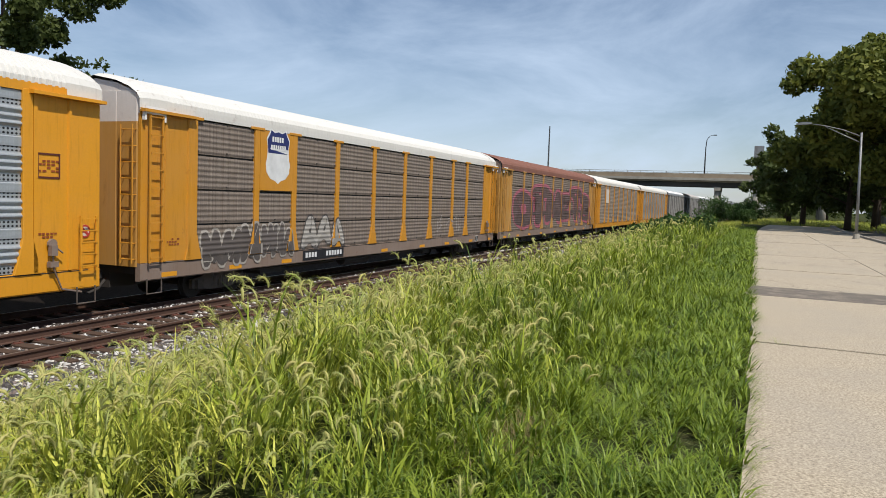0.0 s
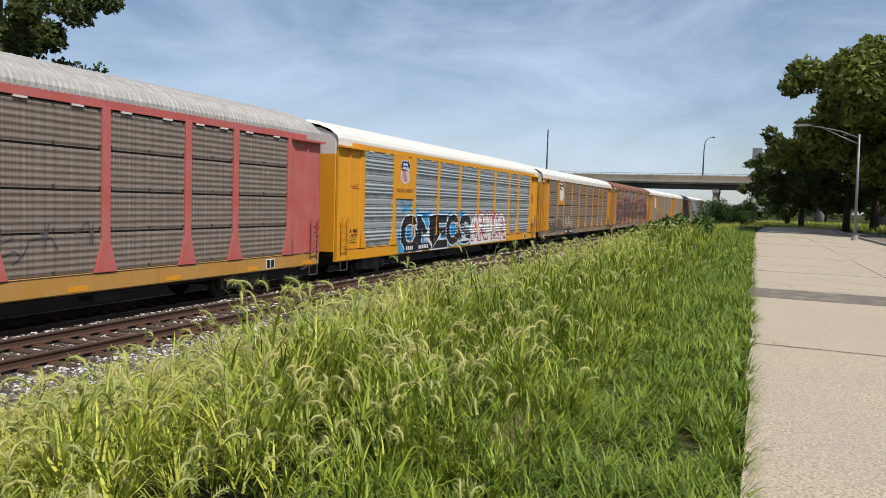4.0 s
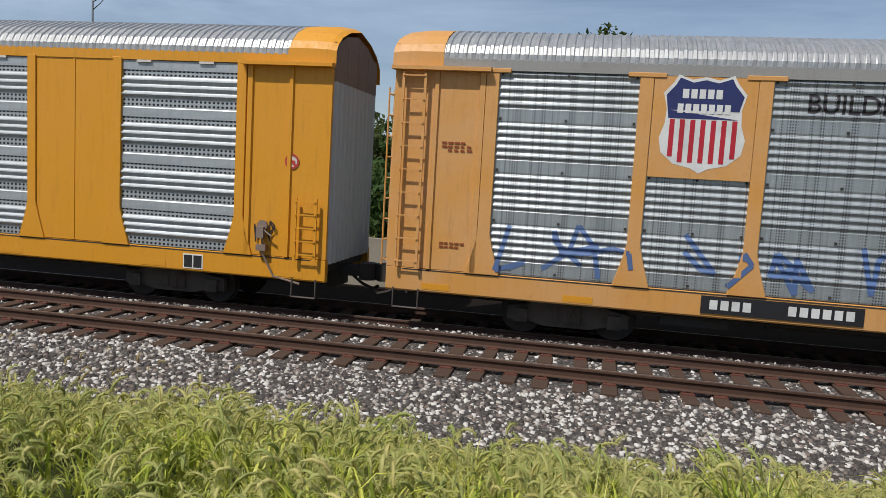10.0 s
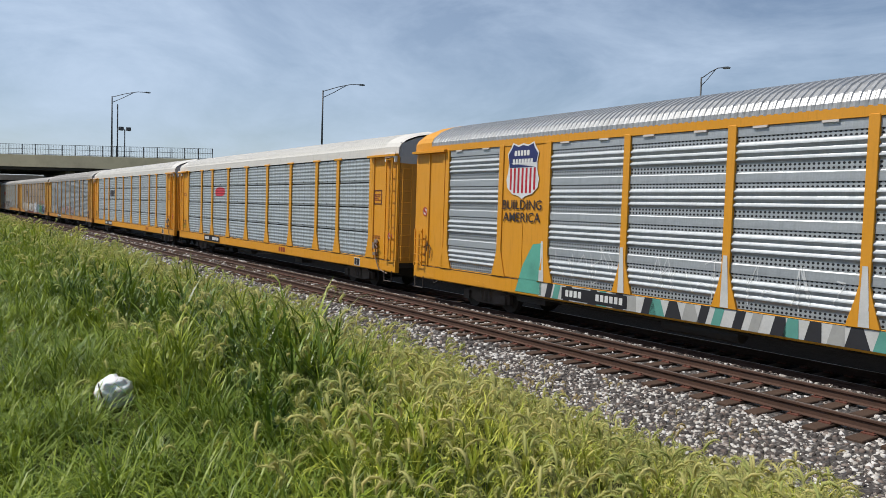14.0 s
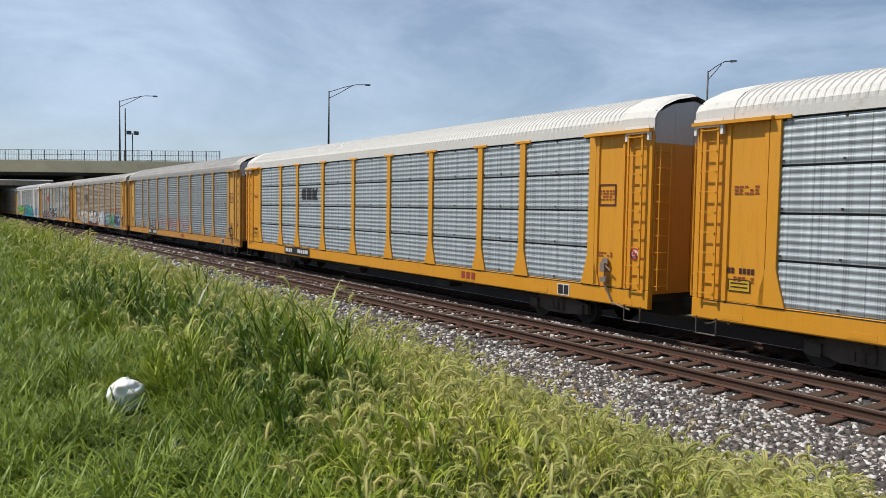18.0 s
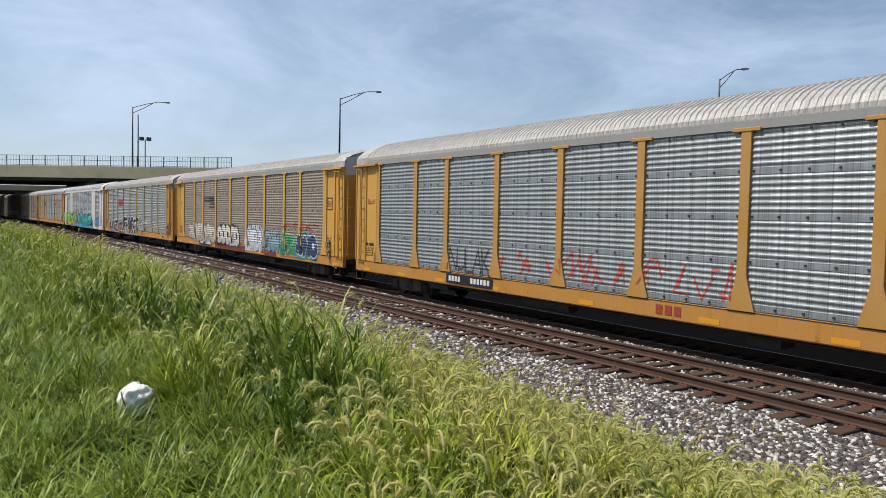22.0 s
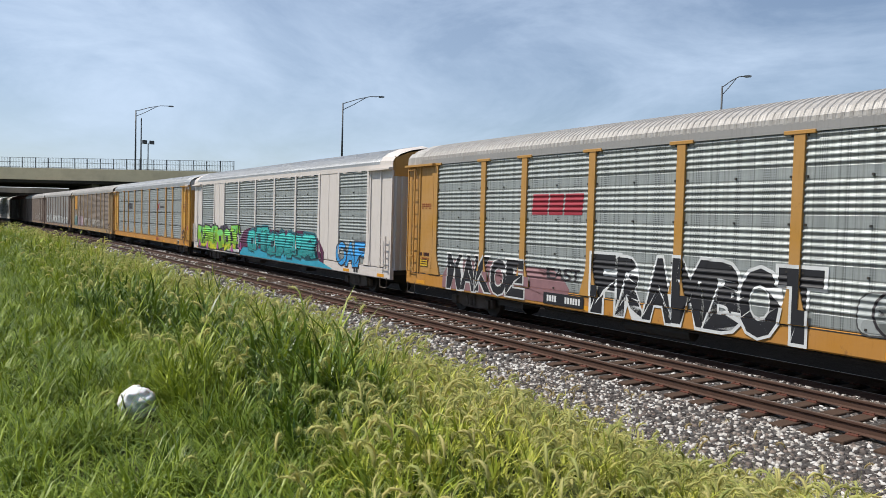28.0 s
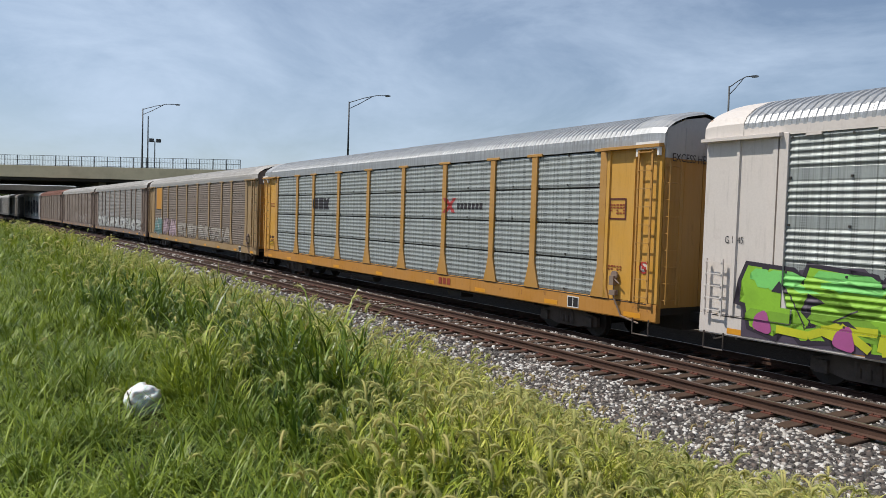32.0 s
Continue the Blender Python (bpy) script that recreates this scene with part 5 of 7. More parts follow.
def letters(body, x0, x1, z0, z1, fat=0.0, seed=0, wild=0.0):
    """Triangles of a word in the built-in font, stretched into a box, letter by letter shaken if wild."""
    rng = random.Random(seed)
    tris = []
    words = list(body) if wild else [body]
    step = (x1 - x0) / len(words)
    for i, w in enumerate(words):
        if w == " ":
            continue
        cu = bpy.data.curves.new("lettering", "FONT")
        cu.body, cu.offset, cu.resolution_u = w, fat, 3
        ob = bpy.data.objects.new("lettering", cu)
        me = bpy.data.meshes.new_from_object(ob)
        bm = bmesh.new()
        bm.from_mesh(me)
        bmesh.ops.triangulate(bm, faces=bm.faces)
        xs, ys = [v.co.x for v in bm.verts], [v.co.y for v in bm.verts]
        ax, bx, ay, by = min(xs), max(xs), min(ys), max(ys)
        if wild:
            lo, hi = x0 + i * step - step * 0.06, x0 + (i + 1) * step + step * 0.06
            lz, hz = z0 + rng.uniform(0, wild) * (z1 - z0), z1 - rng.uniform(0, wild) * (z1 - z0)
            shear = rng.uniform(-0.18, 0.18) * step
        else:
            lo, hi, lz, hz, shear = x0, x1, z0, z1, 0.0
        for f in bm.faces:
            tri = []
            for v in f.verts:
                u, t = (v.co.x - ax) / (bx - ax), (v.co.y - ay) / (by - ay)
                tri.append((lo + (hi - lo) * u + shear * (t - 0.5), lz + (hz - lz) * t))
            tris.append(tri)
        bm.free()
        bpy.data.objects.remove(ob)
        bpy.data.curves.remove(cu)
        bpy.data.meshes.remove(me)
    return tris


GLYPHS = (
    [(0, 0), (0.3, 0), (0.38, 0.45), (0.6, 0.1), (0.75, 0.45), (0.8, 0), (1.1, 0), (1.0, 1), (0.72, 1.05), (0.58, 0.62), (0.42, 1), (0.1, 0.95)],
    [(0.05, 0), (1, 0.05), (0.95, 0.3), (0.42, 0.28), (0.42, 0.42), (0.85, 0.45), (0.85, 0.65), (0.42, 0.62), (0.45, 0.75), (1.05, 0.8), (0.95, 1.05), (0, 1)],
    [(0, 0.1), (0.35, 0), (0.5, 0.4), (0.75, 0), (1.1, 0.05), (0.75, 0.5), (1, 0.75), (0.8, 1), (0.15, 1.05), (0.0, 0.8)],
    [(0.1, 0.15), (0.5, -0.05), (0.95, 0.12), (1.02, 0.55), (0.8, 0.95), (0.4, 1.05), (0.05, 0.85), (0, 0.45)],
    [(0, 0), (0.3, 0.02), (0.45, 0.35), (0.6, 0.35), (0.7, 0), (1.05, 0), (0.7, 1.1), (0.35, 1.02)],
    [(0.0, 0.75), (0.35, 0.75), (0.3, 0.05), (0.68, 0), (0.66, 0.76), (1.15, 0.7), (1.0, 1.05), (0.05, 1.0)],
    [(0, 0.2), (0.9, 0), (1.05, 0.35), (0.5, 0.42), (1.0, 0.6), (0.9, 0.95), (0.1, 1.05), (-0.05, 0.7), (0.5, 0.62), (0.05, 0.45)],
)
HOLES = ([(0.42, 0.12), (0.55, 0.22), (0.46, 0.3)], [(0.5, 0.5), (0.62, 0.52), (0.58, 0.62)], [(0.45, 0.68), (0.7, 0.66), (0.6, 0.85)], [(0.38, 0.35), (0.66, 0.38), (0.62, 0.66), (0.36, 0.66)], [(0.45, 0.5), (0.6, 0.5), (0.52, 0.72)], [(0.4, 0.8), (0.6, 0.8), (0.5, 0.9)], [(0.3, 0.26), (0.6, 0.2), (0.5, 0.3)])


def grown(poly, d):
    """An outline pushed outwards by d."""
    area = sum(a[0] * b[1] - b[0] * a[1] for a, b in zip(poly, poly[1:] + poly[:1]))
    sg, out, n = (1 if area > 0 else -1), [], len(poly)
    for i in range(n):
        a, b, c = Vector(poly[i - 1]), Vector(poly[i]), Vector(poly[(i + 1) % n])
        u, w = (b - a).normalized(), (c - b).normalized()
        m = Vector((u.y + w.y, -(u.x + w.x)))
        if m.length < 1e-6:
            m = Vector((u.y, -u.x))
        m.normalize()
        k = max(0.45, m.dot(Vector((u.y, -u.x))))
        out.append(tuple(b + m * (sg * d / k)))
    return out


def rounded(poly):
    """An outline with its corners cut twice, as a spray can rounds them."""
    for _ in range(2):
        out = []
        for a, b in zip(poly, poly[1:] + poly[:1]):
            out += [(a[0] * 0.8 + b[0] * 0.2, a[1] * 0.8 + b[1] * 0.2), (a[0] * 0.2 + b[0] * 0.8, a[1] * 0.2 + b[1] * 0.8)]
        poly = out
    return poly


def barbed(poly, seed):
    """An outline whose longer sides are broken by pointed barbs, as in wild-style letters."""
    rng, out = random.Random(seed * 7 + 1), []
    for a, b in zip(poly, poly[1:] + poly[:1]):
        d = Vector((b[0] - a[0], b[1] - a[1]))
        out.append(a)
        if d.length > 0.45:
            n = Vector((-d.y, d.x)).normalized() * rng.choice((-0.13, 0.1, 0.17)) * d.length
            f = rng.uniform(0.35, 0.65)
            out += [(a[0] + d.x * (f - 0.12), a[1] + d.y * (f - 0.12)), (a[0] + d.x * f + n.x, max(a[1] + d.y * f + n.y, SILL_LO + 0.03)), (a[0] + d.x * (f + 0.06), a[1] + d.y * (f + 0.06))]
    return out


def scrawl(x0, x1, z0, z1, n, seed, slant=0.12):
    """Letter-like blocks of wild graffiti and their inner counters."""
    rng = random.Random(seed)
    solid, holes = [], []
    step = (x1 - x0) / n
    for i in range(n):
        g = rng.randrange(len(GLYPHS))
        lo, hi = z0 + rng.uniform(0, 0.14) * (z1 - z0), z1 - rng.uniform(0, 0.2) * (z1 - z0)
        w, left, sh = step * rng.uniform(1.0, 1.22), x0 + i * step - 0.05 * step, rng.uniform(-slant, slant) * step * 2
        put = lambda u, t: (left + w * u + sh * (t - 0.5), lo + (hi - lo) * t)
        solid.append([put(*p) for p in GLYPHS[g]])
        holes.append([put(*p) for p in HOLES[g]])
    return solid, holes


def cloud(x0, x1, z0, z1, seed, bumps=9):
    """A bumpy patch behind the letters."""
    rng = random.Random(seed)
    pts = [(x0, z0), (x1, z0 + 0.05)]
    for i in range(bumps * 3 + 1):
        f = i / (bumps * 3)
        pts.append((x1 + (x0 - x1) * f, z1 - (z1 - z0) * (0.22 * (1 - abs(math.sin(f * bumps * math.pi))) + rng.uniform(0, 0.08) + 0.3 * abs(2 * f - 1) ** 6)))
    return pts


def base_depth(spec, x, z):
    """How far out the wagon's side lies, by its bay and height."""
    if z < FLOOR:
        return FRONT - 0.008
    if abs(x) > 11.84:
        return FRONT - 0.037
    for p in POSTS:
        if abs(x - p) < spec["wide"] / 2 + (0.21 if z < FLOOR + 0.3 else 0.0):
            return FRONT - 0.037
    for c, (a, b) in enumerate(zip(POSTS, POSTS[1:])):
        if a <= x <= b and c in spec["solid"]:
            return FRONT - 0.014
    return None


def coat(k, name, polys, colour, label="", lift=0.004):
    """Spray paint that follows the ribs of the sheets, the posts and the sill."""
    if len(polys) > 1 and name in ("stripe", "graffiti_band", "emblem", "graffiti_cloud"):
        for p in polys:
            last = coat(k, name, [p], colour, label, lift)
        return last
    car, spec = CARS[k], SPECS[k]
    bm = bmesh.new()
    for i, poly in enumerate(polys):
        vs = [bm.verts.new((x, lift + 0.0004 * (i % 6), z)) for x, z in poly]
        if len(set(poly)) >= 3:
            bm.faces.new(vs)
    bmesh.ops.triangulate(bm, faces=[f for f in bm.faces if len(f.verts) > 3])
    zs, xs = [v.co.z for v in bm.verts], [v.co.x for v in bm.verts]
    rows = ROWS if spec["near"] else 1
    h = (EAVE - 0.06 - FLOOR) / rows
    gap = 0.05 if spec["style"] == "old" else 0.004
    prof = [(FLOOR + 0.01 + r * h + z, o) for r in range(rows) for z, o in wave(spec["style"] if spec["near"] else "old", h - gap)]
    pz, po = [p[0] for p in prof], [p[1] for p in prof]
    for z in [FLOOR, FLOOR + 0.3] + pz:
        if min(zs) < z < max(zs):
            bmesh.ops.bisect_plane(bm, geom=bm.verts[:] + bm.edges[:] + bm.faces[:], plane_co=(0, 0, z), plane_no=(0, 0, 1))
    for p in POSTS:
        for e in (-spec["wide"] / 2 - 0.21, -spec["wide"] / 2, spec["wide"] / 2, spec["wide"] / 2 + 0.21):
            x = p + e
            if min(xs) < x < max(xs):
                bmesh.ops.bisect_plane(bm, geom=bm.verts[:] + bm.edges[:] + bm.faces[:], plane_co=(x, 0, 0), plane_no=(1, 0, 0))
    verts, faces, seen = [], [], {}
    for f in bm.faces:
        c = f.calc_center_median()
        d = base_depth(spec, c.x, c.z)
        ids = []
        for v in f.verts:
            y = d if d is not None else FRONT + 0.03 - float(np.interp(v.co.z, pz, po)) - 0.002
            spot = (round(v.co.x, 4), round(y - v.co.y, 4), round(v.co.z, 4))
            if spot not in seen:
                seen[spot] = len(verts)
                verts.append(spot)
            if seen[spot] not in ids:
                ids.append(seen[spot])
        if len(ids) < 3:
            continue
        faces.append(ids if f.normal.y < 0 else ids[::-1])
    bm.free()
    return part(name, mesh_of(name, verts, faces), spray(*colour), car, label)


def flat(k, name, polys, colour, y, label="", parent=None):
    """Paint or film on a flat sheet at the depth y; separate marks become parts of their own."""
    if len(polys) > 1 and name in ("marking", "sign_bar", "emblem_bar", "emblem_stripe"):
        for p in polys:
            last = flat(k, name, [p], colour, y, label, parent)
        return last
    verts, faces = [], []
    for i, poly in enumerate(polys):
        n = len(verts)
        verts += [(x, y - 0.0005 * (i % 6), z) for x, z in poly]
        area = sum(a[0] * b[1] - b[0] * a[1] for a, b in zip(poly, poly[1:] + poly[:1]))
        faces.append(tuple(range(n, n + len(poly)))[::1 if area > 0 else -1])
    return part(name, mesh_of(name, verts, faces), spray(*colour), parent or CARS[k], label)


def rect(x0, x1, z0, z1):
    return [(x0, z0), (x1, z0), (x1, z1), (x0, z1)]


def bars(x0, x1, z0, z1, n, gaps=(), share=0.72):
    w = (x1 - x0) / n
    return [rect(x0 + i * w, x0 + i * w + w * share, z0, z1) for i in range(n) if i not in gaps]


def number_plate(k, x0, x1, z0=0.82, z1=1.14):
    pl = flat(k, "number_board", [rect(x0, x1, z0, z1)], BLACK, FRONT - 0.02, "black board with white unreadable marks")
    flat(k, "marking", bars(x0 + 0.15, x1 - 0.1, z0 + 0.08, z1 - 0.07, 13, (4, 5, 6)), WHITE, FRONT - 0.025, "", pl)


def stencils(k, x, z, w, rows, colour=(0.25, 0.04, 0.02), y=FRONT - 0.04, seed=0):
    """Small blocks of unreadable stencilled lines."""
    rng = random.Random(seed + k)
    polys = []
    for r in range(rows):
        for i in range(5):
            if rng.random() < 0.8:
                polys.append(rect(x + i * w / 5, x + i * w / 5 + w / 5 * rng.uniform(0.6, 0.9), z - r * 0.07, z - r * 0.07 + 0.04))
    if polys:
        tagged(flat(k, "stencil", polys, colour, y), kind="stuff")


def ring(x, z, r0, r1, n=20):
    pts = [(math.cos(i * 2 * math.pi / n), math.sin(i * 2 * math.pi / n)) for i in range(n + 1)]
    return [[(x + a[0] * r0, z + a[1] * r0), (x + a[0] * r1, z + a[1] * r1), (x + b[0] * r1, z + b[1] * r1), (x + b[0] * r0, z + b[1] * r0)] for a, b in zip(pts, pts[1:])]


def sticker(k, x, z, y=FRONT - 0.04):
    s = flat(k, "warning_sticker", [[(x + 0.15 * math.cos(i * 0.3142), z + 0.15 * math.sin(i * 0.3142)) for i in range(20)]], (0.72, 0.62, 0.56), y, "round red and white prohibition sticker")
    flat(k, "sticker_mark", ring(x, z, 0.11, 0.15) + [[(x - 0.11, z + 0.07), (x - 0.07, z + 0.11), (x + 0.11, z - 0.07), (x + 0.07, z - 0.11)]] + [rect(x - 0.07, x + 0.07, z - 0.03, z + 0.02)], (0.5, 0.05, 0.04), y - 0.005, "", s)


SHIELD = ((-0.93, 0.62), (-0.72, 0.84), (-0.62, 1.0), (-0.3, 0.9), (0, 0.96), (0.3, 0.9), (0.62, 1.0), (0.72, 0.84), (0.93, 0.62), (0.84, 0.3), (0.86, 0.0), (0.97, -0.3), (0.9, -0.6), (0.6, -0.82), (0.2, -0.9), (0, -1.0), (-0.2, -0.9), (-0.6, -0.82), (-0.9, -0.6), (-0.97, -0.3), (-0.86, 0.0), (-0.84, 0.3))


def shield(k, cx, cz, w, h, y, stripes=True):
    put = lambda s, pts: [(cx + u * w / 2 * s, cz + t * h / 2 * s) for u, t in pts]
    sh = flat(k, "shield_emblem", [put(1.07, SHIELD)], WHITE, y, "shield emblem in blue, white and red")
    top = [p for p in SHIELD if p[1] > 0.05]
    flat(k, "emblem_field", [put(1.0, [(-0.845, 0.12)] + list(top) + [(0.845, 0.12)])], NAVY, y - 0.004, "", sh)
    flat(k, "emblem_bar", [rect(cx - w * 0.27 + i * w * 0.1, cx - w * 0.27 + i * w * 0.1 + w * 0.075, cz + h * 0.28, cz + h * 0.38) for i in range(5)] + [rect(cx - w * 0.32 + i * w * 0.094, cx - w * 0.32 + i * w * 0.094 + w * 0.07, cz + h * 0.12, cz + h * 0.22) for i in range(7)], WHITE, y - 0.008, "", sh)
    if stripes:
        low = [rect(cx + (-0.8 + i * 0.25) * w / 2, cx + (-0.68 + i * 0.25) * w / 2, cz - h * (0.36 if i in (0, 6) else 0.42), cz + h * 0.05) for i in range(7)]
        flat(k, "emblem_stripe", low, (0.5, 0.02, 0.04), y - 0.004, "", sh)


def sign_panel(k, x0, x1, z0, z1, mat):
    return part("sign_panel", Shape().box(x0, x1, FRONT - 0.03, FRONT + 0.02, z0, z1), M[mat], CARS[k], "flat painted sign sheet")


def piece(k, x0, x1, z0, z1, n, seed, fill, edge, back=None, glow=None, label="large sprayed graffiti letters", line=0.05, sharp=False, shine=None):
    """A full graffiti piece: a cloud behind, an outline, the letters, their counters."""
    if back:
        coat(k, "graffiti_cloud", [cloud(x0 - 0.15, x1 + 0.15, max(z0 - 0.02, SILL_LO + 0.04), z1 + 0.12, seed)], back, "sprayed cloud behind the letters", 0.003)
    solid, holes = scrawl(x0, x1, z0, z1, n, seed)
    if sharp:
        solid, holes = [barbed(p, seed + i) for i, p in enumerate(solid)], [p for p in holes]
    else:
        solid, holes = [rounded(p) for p in solid], [rounded(p) for p in holes]
    rng = random.Random(seed + 500)
    second = tuple(min(0.8, c * 0.75 + 0.01) for c in fill)
    for i, (p, h) in enumerate(zip(solid, holes)):
        up = 0.0006 * i
        if glow:
            coat(k, "graffiti_glow", [grown(p, line * 2)], glow, "", 0.005 + up)
        coat(k, "graffiti_outline", [grown(p, line)], edge, "", 0.009 + up)
        coat(k, "graffiti_letter", [p], fill, label, 0.013 + up)
        cx, lo = sum(a for a, _ in p) / len(p), min(b for _, b in p)
        foot = [(cx + (a - cx) * 0.86, lo + (b - lo) * 0.34 + 0.04) for a, b in p]
        coat(k, "graffiti_shade", [foot], second, "", 0.0165 + up)
        coat(k, "graffiti_counter", [h], edge, "", 0.020 + up)
        if shine:
            hi = max(b for _, b in p)
            crest = [(cx + (a - cx) * 0.8 + 0.03, hi - (hi - b) * 0.3 - 0.05) for a, b in p]
            coat(k, "graffiti_shine", [crest], shine, "", 0.0175 + up)
        a, b = rng.choice(p), rng.choice(h)
        d = Vector((b[0] - a[0], b[1] - a[1]))
        if d.length > 0.1:
            m = Vector((-d.y, d.x)).normalized() * 0.014
            coat(k, "graffiti_line", [[(a[0] + m.x, a[1] + m.y), (a[0] - m.x, a[1] - m.y), (b[0] - m.x, b[1] - m.y), (b[0] + m.x, b[1] + m.y)]], edge, "", 0.022 + up)


def word_piece(k, word, x0, x1, z0, z1, fill, edge, seed, label, fat=0.05, line=0.05, shake=0.12):
    """A sprayed word, each fat letter with its own outline lapping over the one before."""
    rng, n = random.Random(seed), len(word)
    step = (x1 - x0) / n
    for i, ch in enumerate(word):
        lo, hi = x0 + i * step - 0.05 * step, x0 + (i + 1) * step + 0.03 * step
        a, b = z0 + rng.uniform(0, shake) * (z1 - z0) * 0.5, z1 - rng.uniform(0, shake) * (z1 - z0)
        up = 0.0016 * i
        coat(k, "graffiti_outline", letters(ch, lo - line, hi + line, max(a - line, SILL_LO + 0.02), b + line, fat + 0.035), edge, "sprayed outline", 0.006 + up)
        coat(k, "graffiti_letter", letters(ch, lo, hi, a, b, fat), fill, label, 0.0068 + up)


def strokes(k, name, seed, x0, x1, z0, z1, n, colour, width=0.05, lift=0.006, label="thin sprayed scrawl"):
    """Thin hand-sprayed lines."""
    rng = random.Random(seed)
    polys = []
    for i in range(n):
        p = (x0 + (x1 - x0) * (i + rng.uniform(0, 0.6)) / n, rng.uniform(z0, z1))
        for _ in range(rng.randint(3, 5)):
            q = (min(max(p[0] + rng.uniform(-0.5, 0.6) * (x1 - x0) / n * 1.3, x0), x1), rng.uniform(z0, z1))
            d = Vector((q[0] - p[0], q[1] - p[1]))
            if d.length > 0.08:
                m = Vector((-d.y, d.x)).normalized() * width / 2
                polys.append([(p[0] + m.x, p[1] + m.y), (p[0] - m.x, p[1] - m.y), (q[0] - m.x, q[1] - m.y), (q[0] + m.x, q[1] + m.y)])
            p = q
    return tagged(coat(k, name, polys, colour, label, lift), kind="stuff")


def all_marks():
    top = FRONT - 0.04
    # the brown weathered wagon
    sign_panel(-1, -8.86, -7.12, 3.13, 4.96, "yellow_old")
    shield(-1, -7.95, 4.2, 1.25, 1.6, FRONT - 0.034, False)
    piece(-1, -11.4, -8.9, 0.86, 2.12, 3, 31, (0.12, 0.10, 0.09), (0.42, 0.38, 0.33), line=0.07)
    piece(-1, -8.7, -7.0, 0.95, 2.1, 3, 32, (0.13, 0.11, 0.10), (0.36, 0.33, 0.29), line=0.05)
    piece(-1, -6.5, -3.7, 1.2, 2.3, 3, 33, (0.40, 0.37, 0.33), (0.09, 0.08, 0.075), line=0.06)
    strokes(-1, "graffiti_scrawl", 34, 5.2, 8.6, 1.3, 2.3, 6, (0.34, 0.31, 0.28))
    number_plate(-1, -6.4, -3.7)
    # rust-roofed wagon
    piece(-2, -11.0, 12.0, 1.3, 4.25, 6, 41, (0.13, 0.085, 0.08), (0.40, 0.12, 0.16), label="faded pink outlined graffiti letters", line=0.22)
    sign_panel(-3, -8.8, -7.3, 3.2, 4.6, "cream")
    strokes(-3, "graffiti_scrawl", 43, -6, 4, 1.3, 2.4, 9, (0.16, 0.14, 0.13), 0.12)
    # bright yellow wagon
    sign_panel(0, -8.88, -7.12, 3.15, 4.98, "yellow")
    shield(0, -8.03, 4.3, 0.95, 1.0, FRONT - 0.034)
    flat(0, "lettering", letters("BUILDING AMERICA", -8.78, -7.22, 3.42, 3.58), INK, FRONT - 0.036, "black slogan lettering")
    coat(0, "graffiti_cloud", [cloud(-8.5, 0.6, 0.8, 2.75, 51, 7)], BLUE, "sky-blue sprayed cloud", 0.003)
    word_piece(0, "ONEOS", -8.2, 0.4, 0.80, 2.55, BLACK, (0.62, 0.68, 0.74), 51, "huge black graffiti letter", 0.05, 0.08)
    coat(0, "graffiti_cloud", [cloud(0.3, 6.7, 0.8, 2.6, 53, 6)], WHITE, "white sprayed patch", 0.004)
    word_piece(0, "ARMOR", 0.55, 6.5, 0.98, 2.6, WHITE, RED, 54, "white graffiti letter with a red edge", 0.015, 0.06, 0.08)
    strokes(0, "graffiti_scrawl", 55, -8.3, -6.0, 2.4, 3.2, 4, BLUE, 0.07)
    number_plate(0, -7.9, -5.2)
    # red wagon
    sg = sign_panel(1, -6.88, -4.37, 3.2, 4.15, "sign_rust")
    flat(1, "sign_bar", [rect(-6.6 + i * 0.3, -6.35 + i * 0.3, 3.45, 3.92) for i in (0, 1, 3, 4, 5, 6)], WHITE, FRONT - 0.034, "white sign marks", sg)
    piece(1, -10.4, -4.0, 0.86, 2.15, 5, 61, (0.10, 0.13, 0.24), (0.5, 0.62, 0.68), (0.12, 0.2, 0.27), label="blue and white graffiti letters")
    strokes(1, "graffiti_scrawl", 62, 1.3, 3.9, 1.5, 2.4, 5, (0.10, 0.09, 0.09), 0.04)
    number_plate(1, -6.3, -3.9)
    # grey wagon with maroon stripes
    for a, b in zip(POSTS, POSTS[1:]):
        coat(2, "stripe", [rect(a + 0.14, b - 0.14, 2.72, 2.98), rect(a + 0.14, b - 0.14, 2.34, 2.62), rect(a + 0.14, b - 0.14, 1.95, 2.22)], (0.19, 0.035, 0.075), "maroon painted stripe", 0.002)
    sg = sign_panel(2, -6.87, -4.38, 4.12, 4.98, "red")
    sg.material_slots[0].link = "OBJECT"
    sg.material_slots[0].material = spray(0.36, 0.018, 0.035)
    flat(2, "sign_bar", [[(-6.3 + 0.28 * math.cos(i * 0.3142), 4.55 + 0.28 * math.sin(i * 0.3142)) for i in range(20)]] + bars(-5.85, -4.55, 4.45, 4.72, 8) + [rect(-5.2, -4.65, 4.25, 4.32)], WHITE, FRONT - 0.034, "white sign marks", sg)
    piece(2, -12.1, -5.0, 0.8, 2.3, 6, 71, WHITE, RED, (0.78, 0.26, 0.03), label="white graffiti letters with red edges", line=0.07, sharp=True)
    piece(2, -4.7, 3.3, 0.82, 2.35, 5, 72, (0.02, 0.24, 0.12), (0.70, 0.72, 0.66), (0.80, 0.27, 0.02), label="green graffiti letters with white edges", line=0.04, sharp=True, shine=(0.10, 0.42, 0.10))
    piece(2, 8.5, 11.6, 1.1, 2.5, 4, 73, (0.42, 0.03, 0.05), (0.72, 0.6, 0.6), (0.42, 0.03, 0.05), label="red bubble graffiti letters", line=0.04)
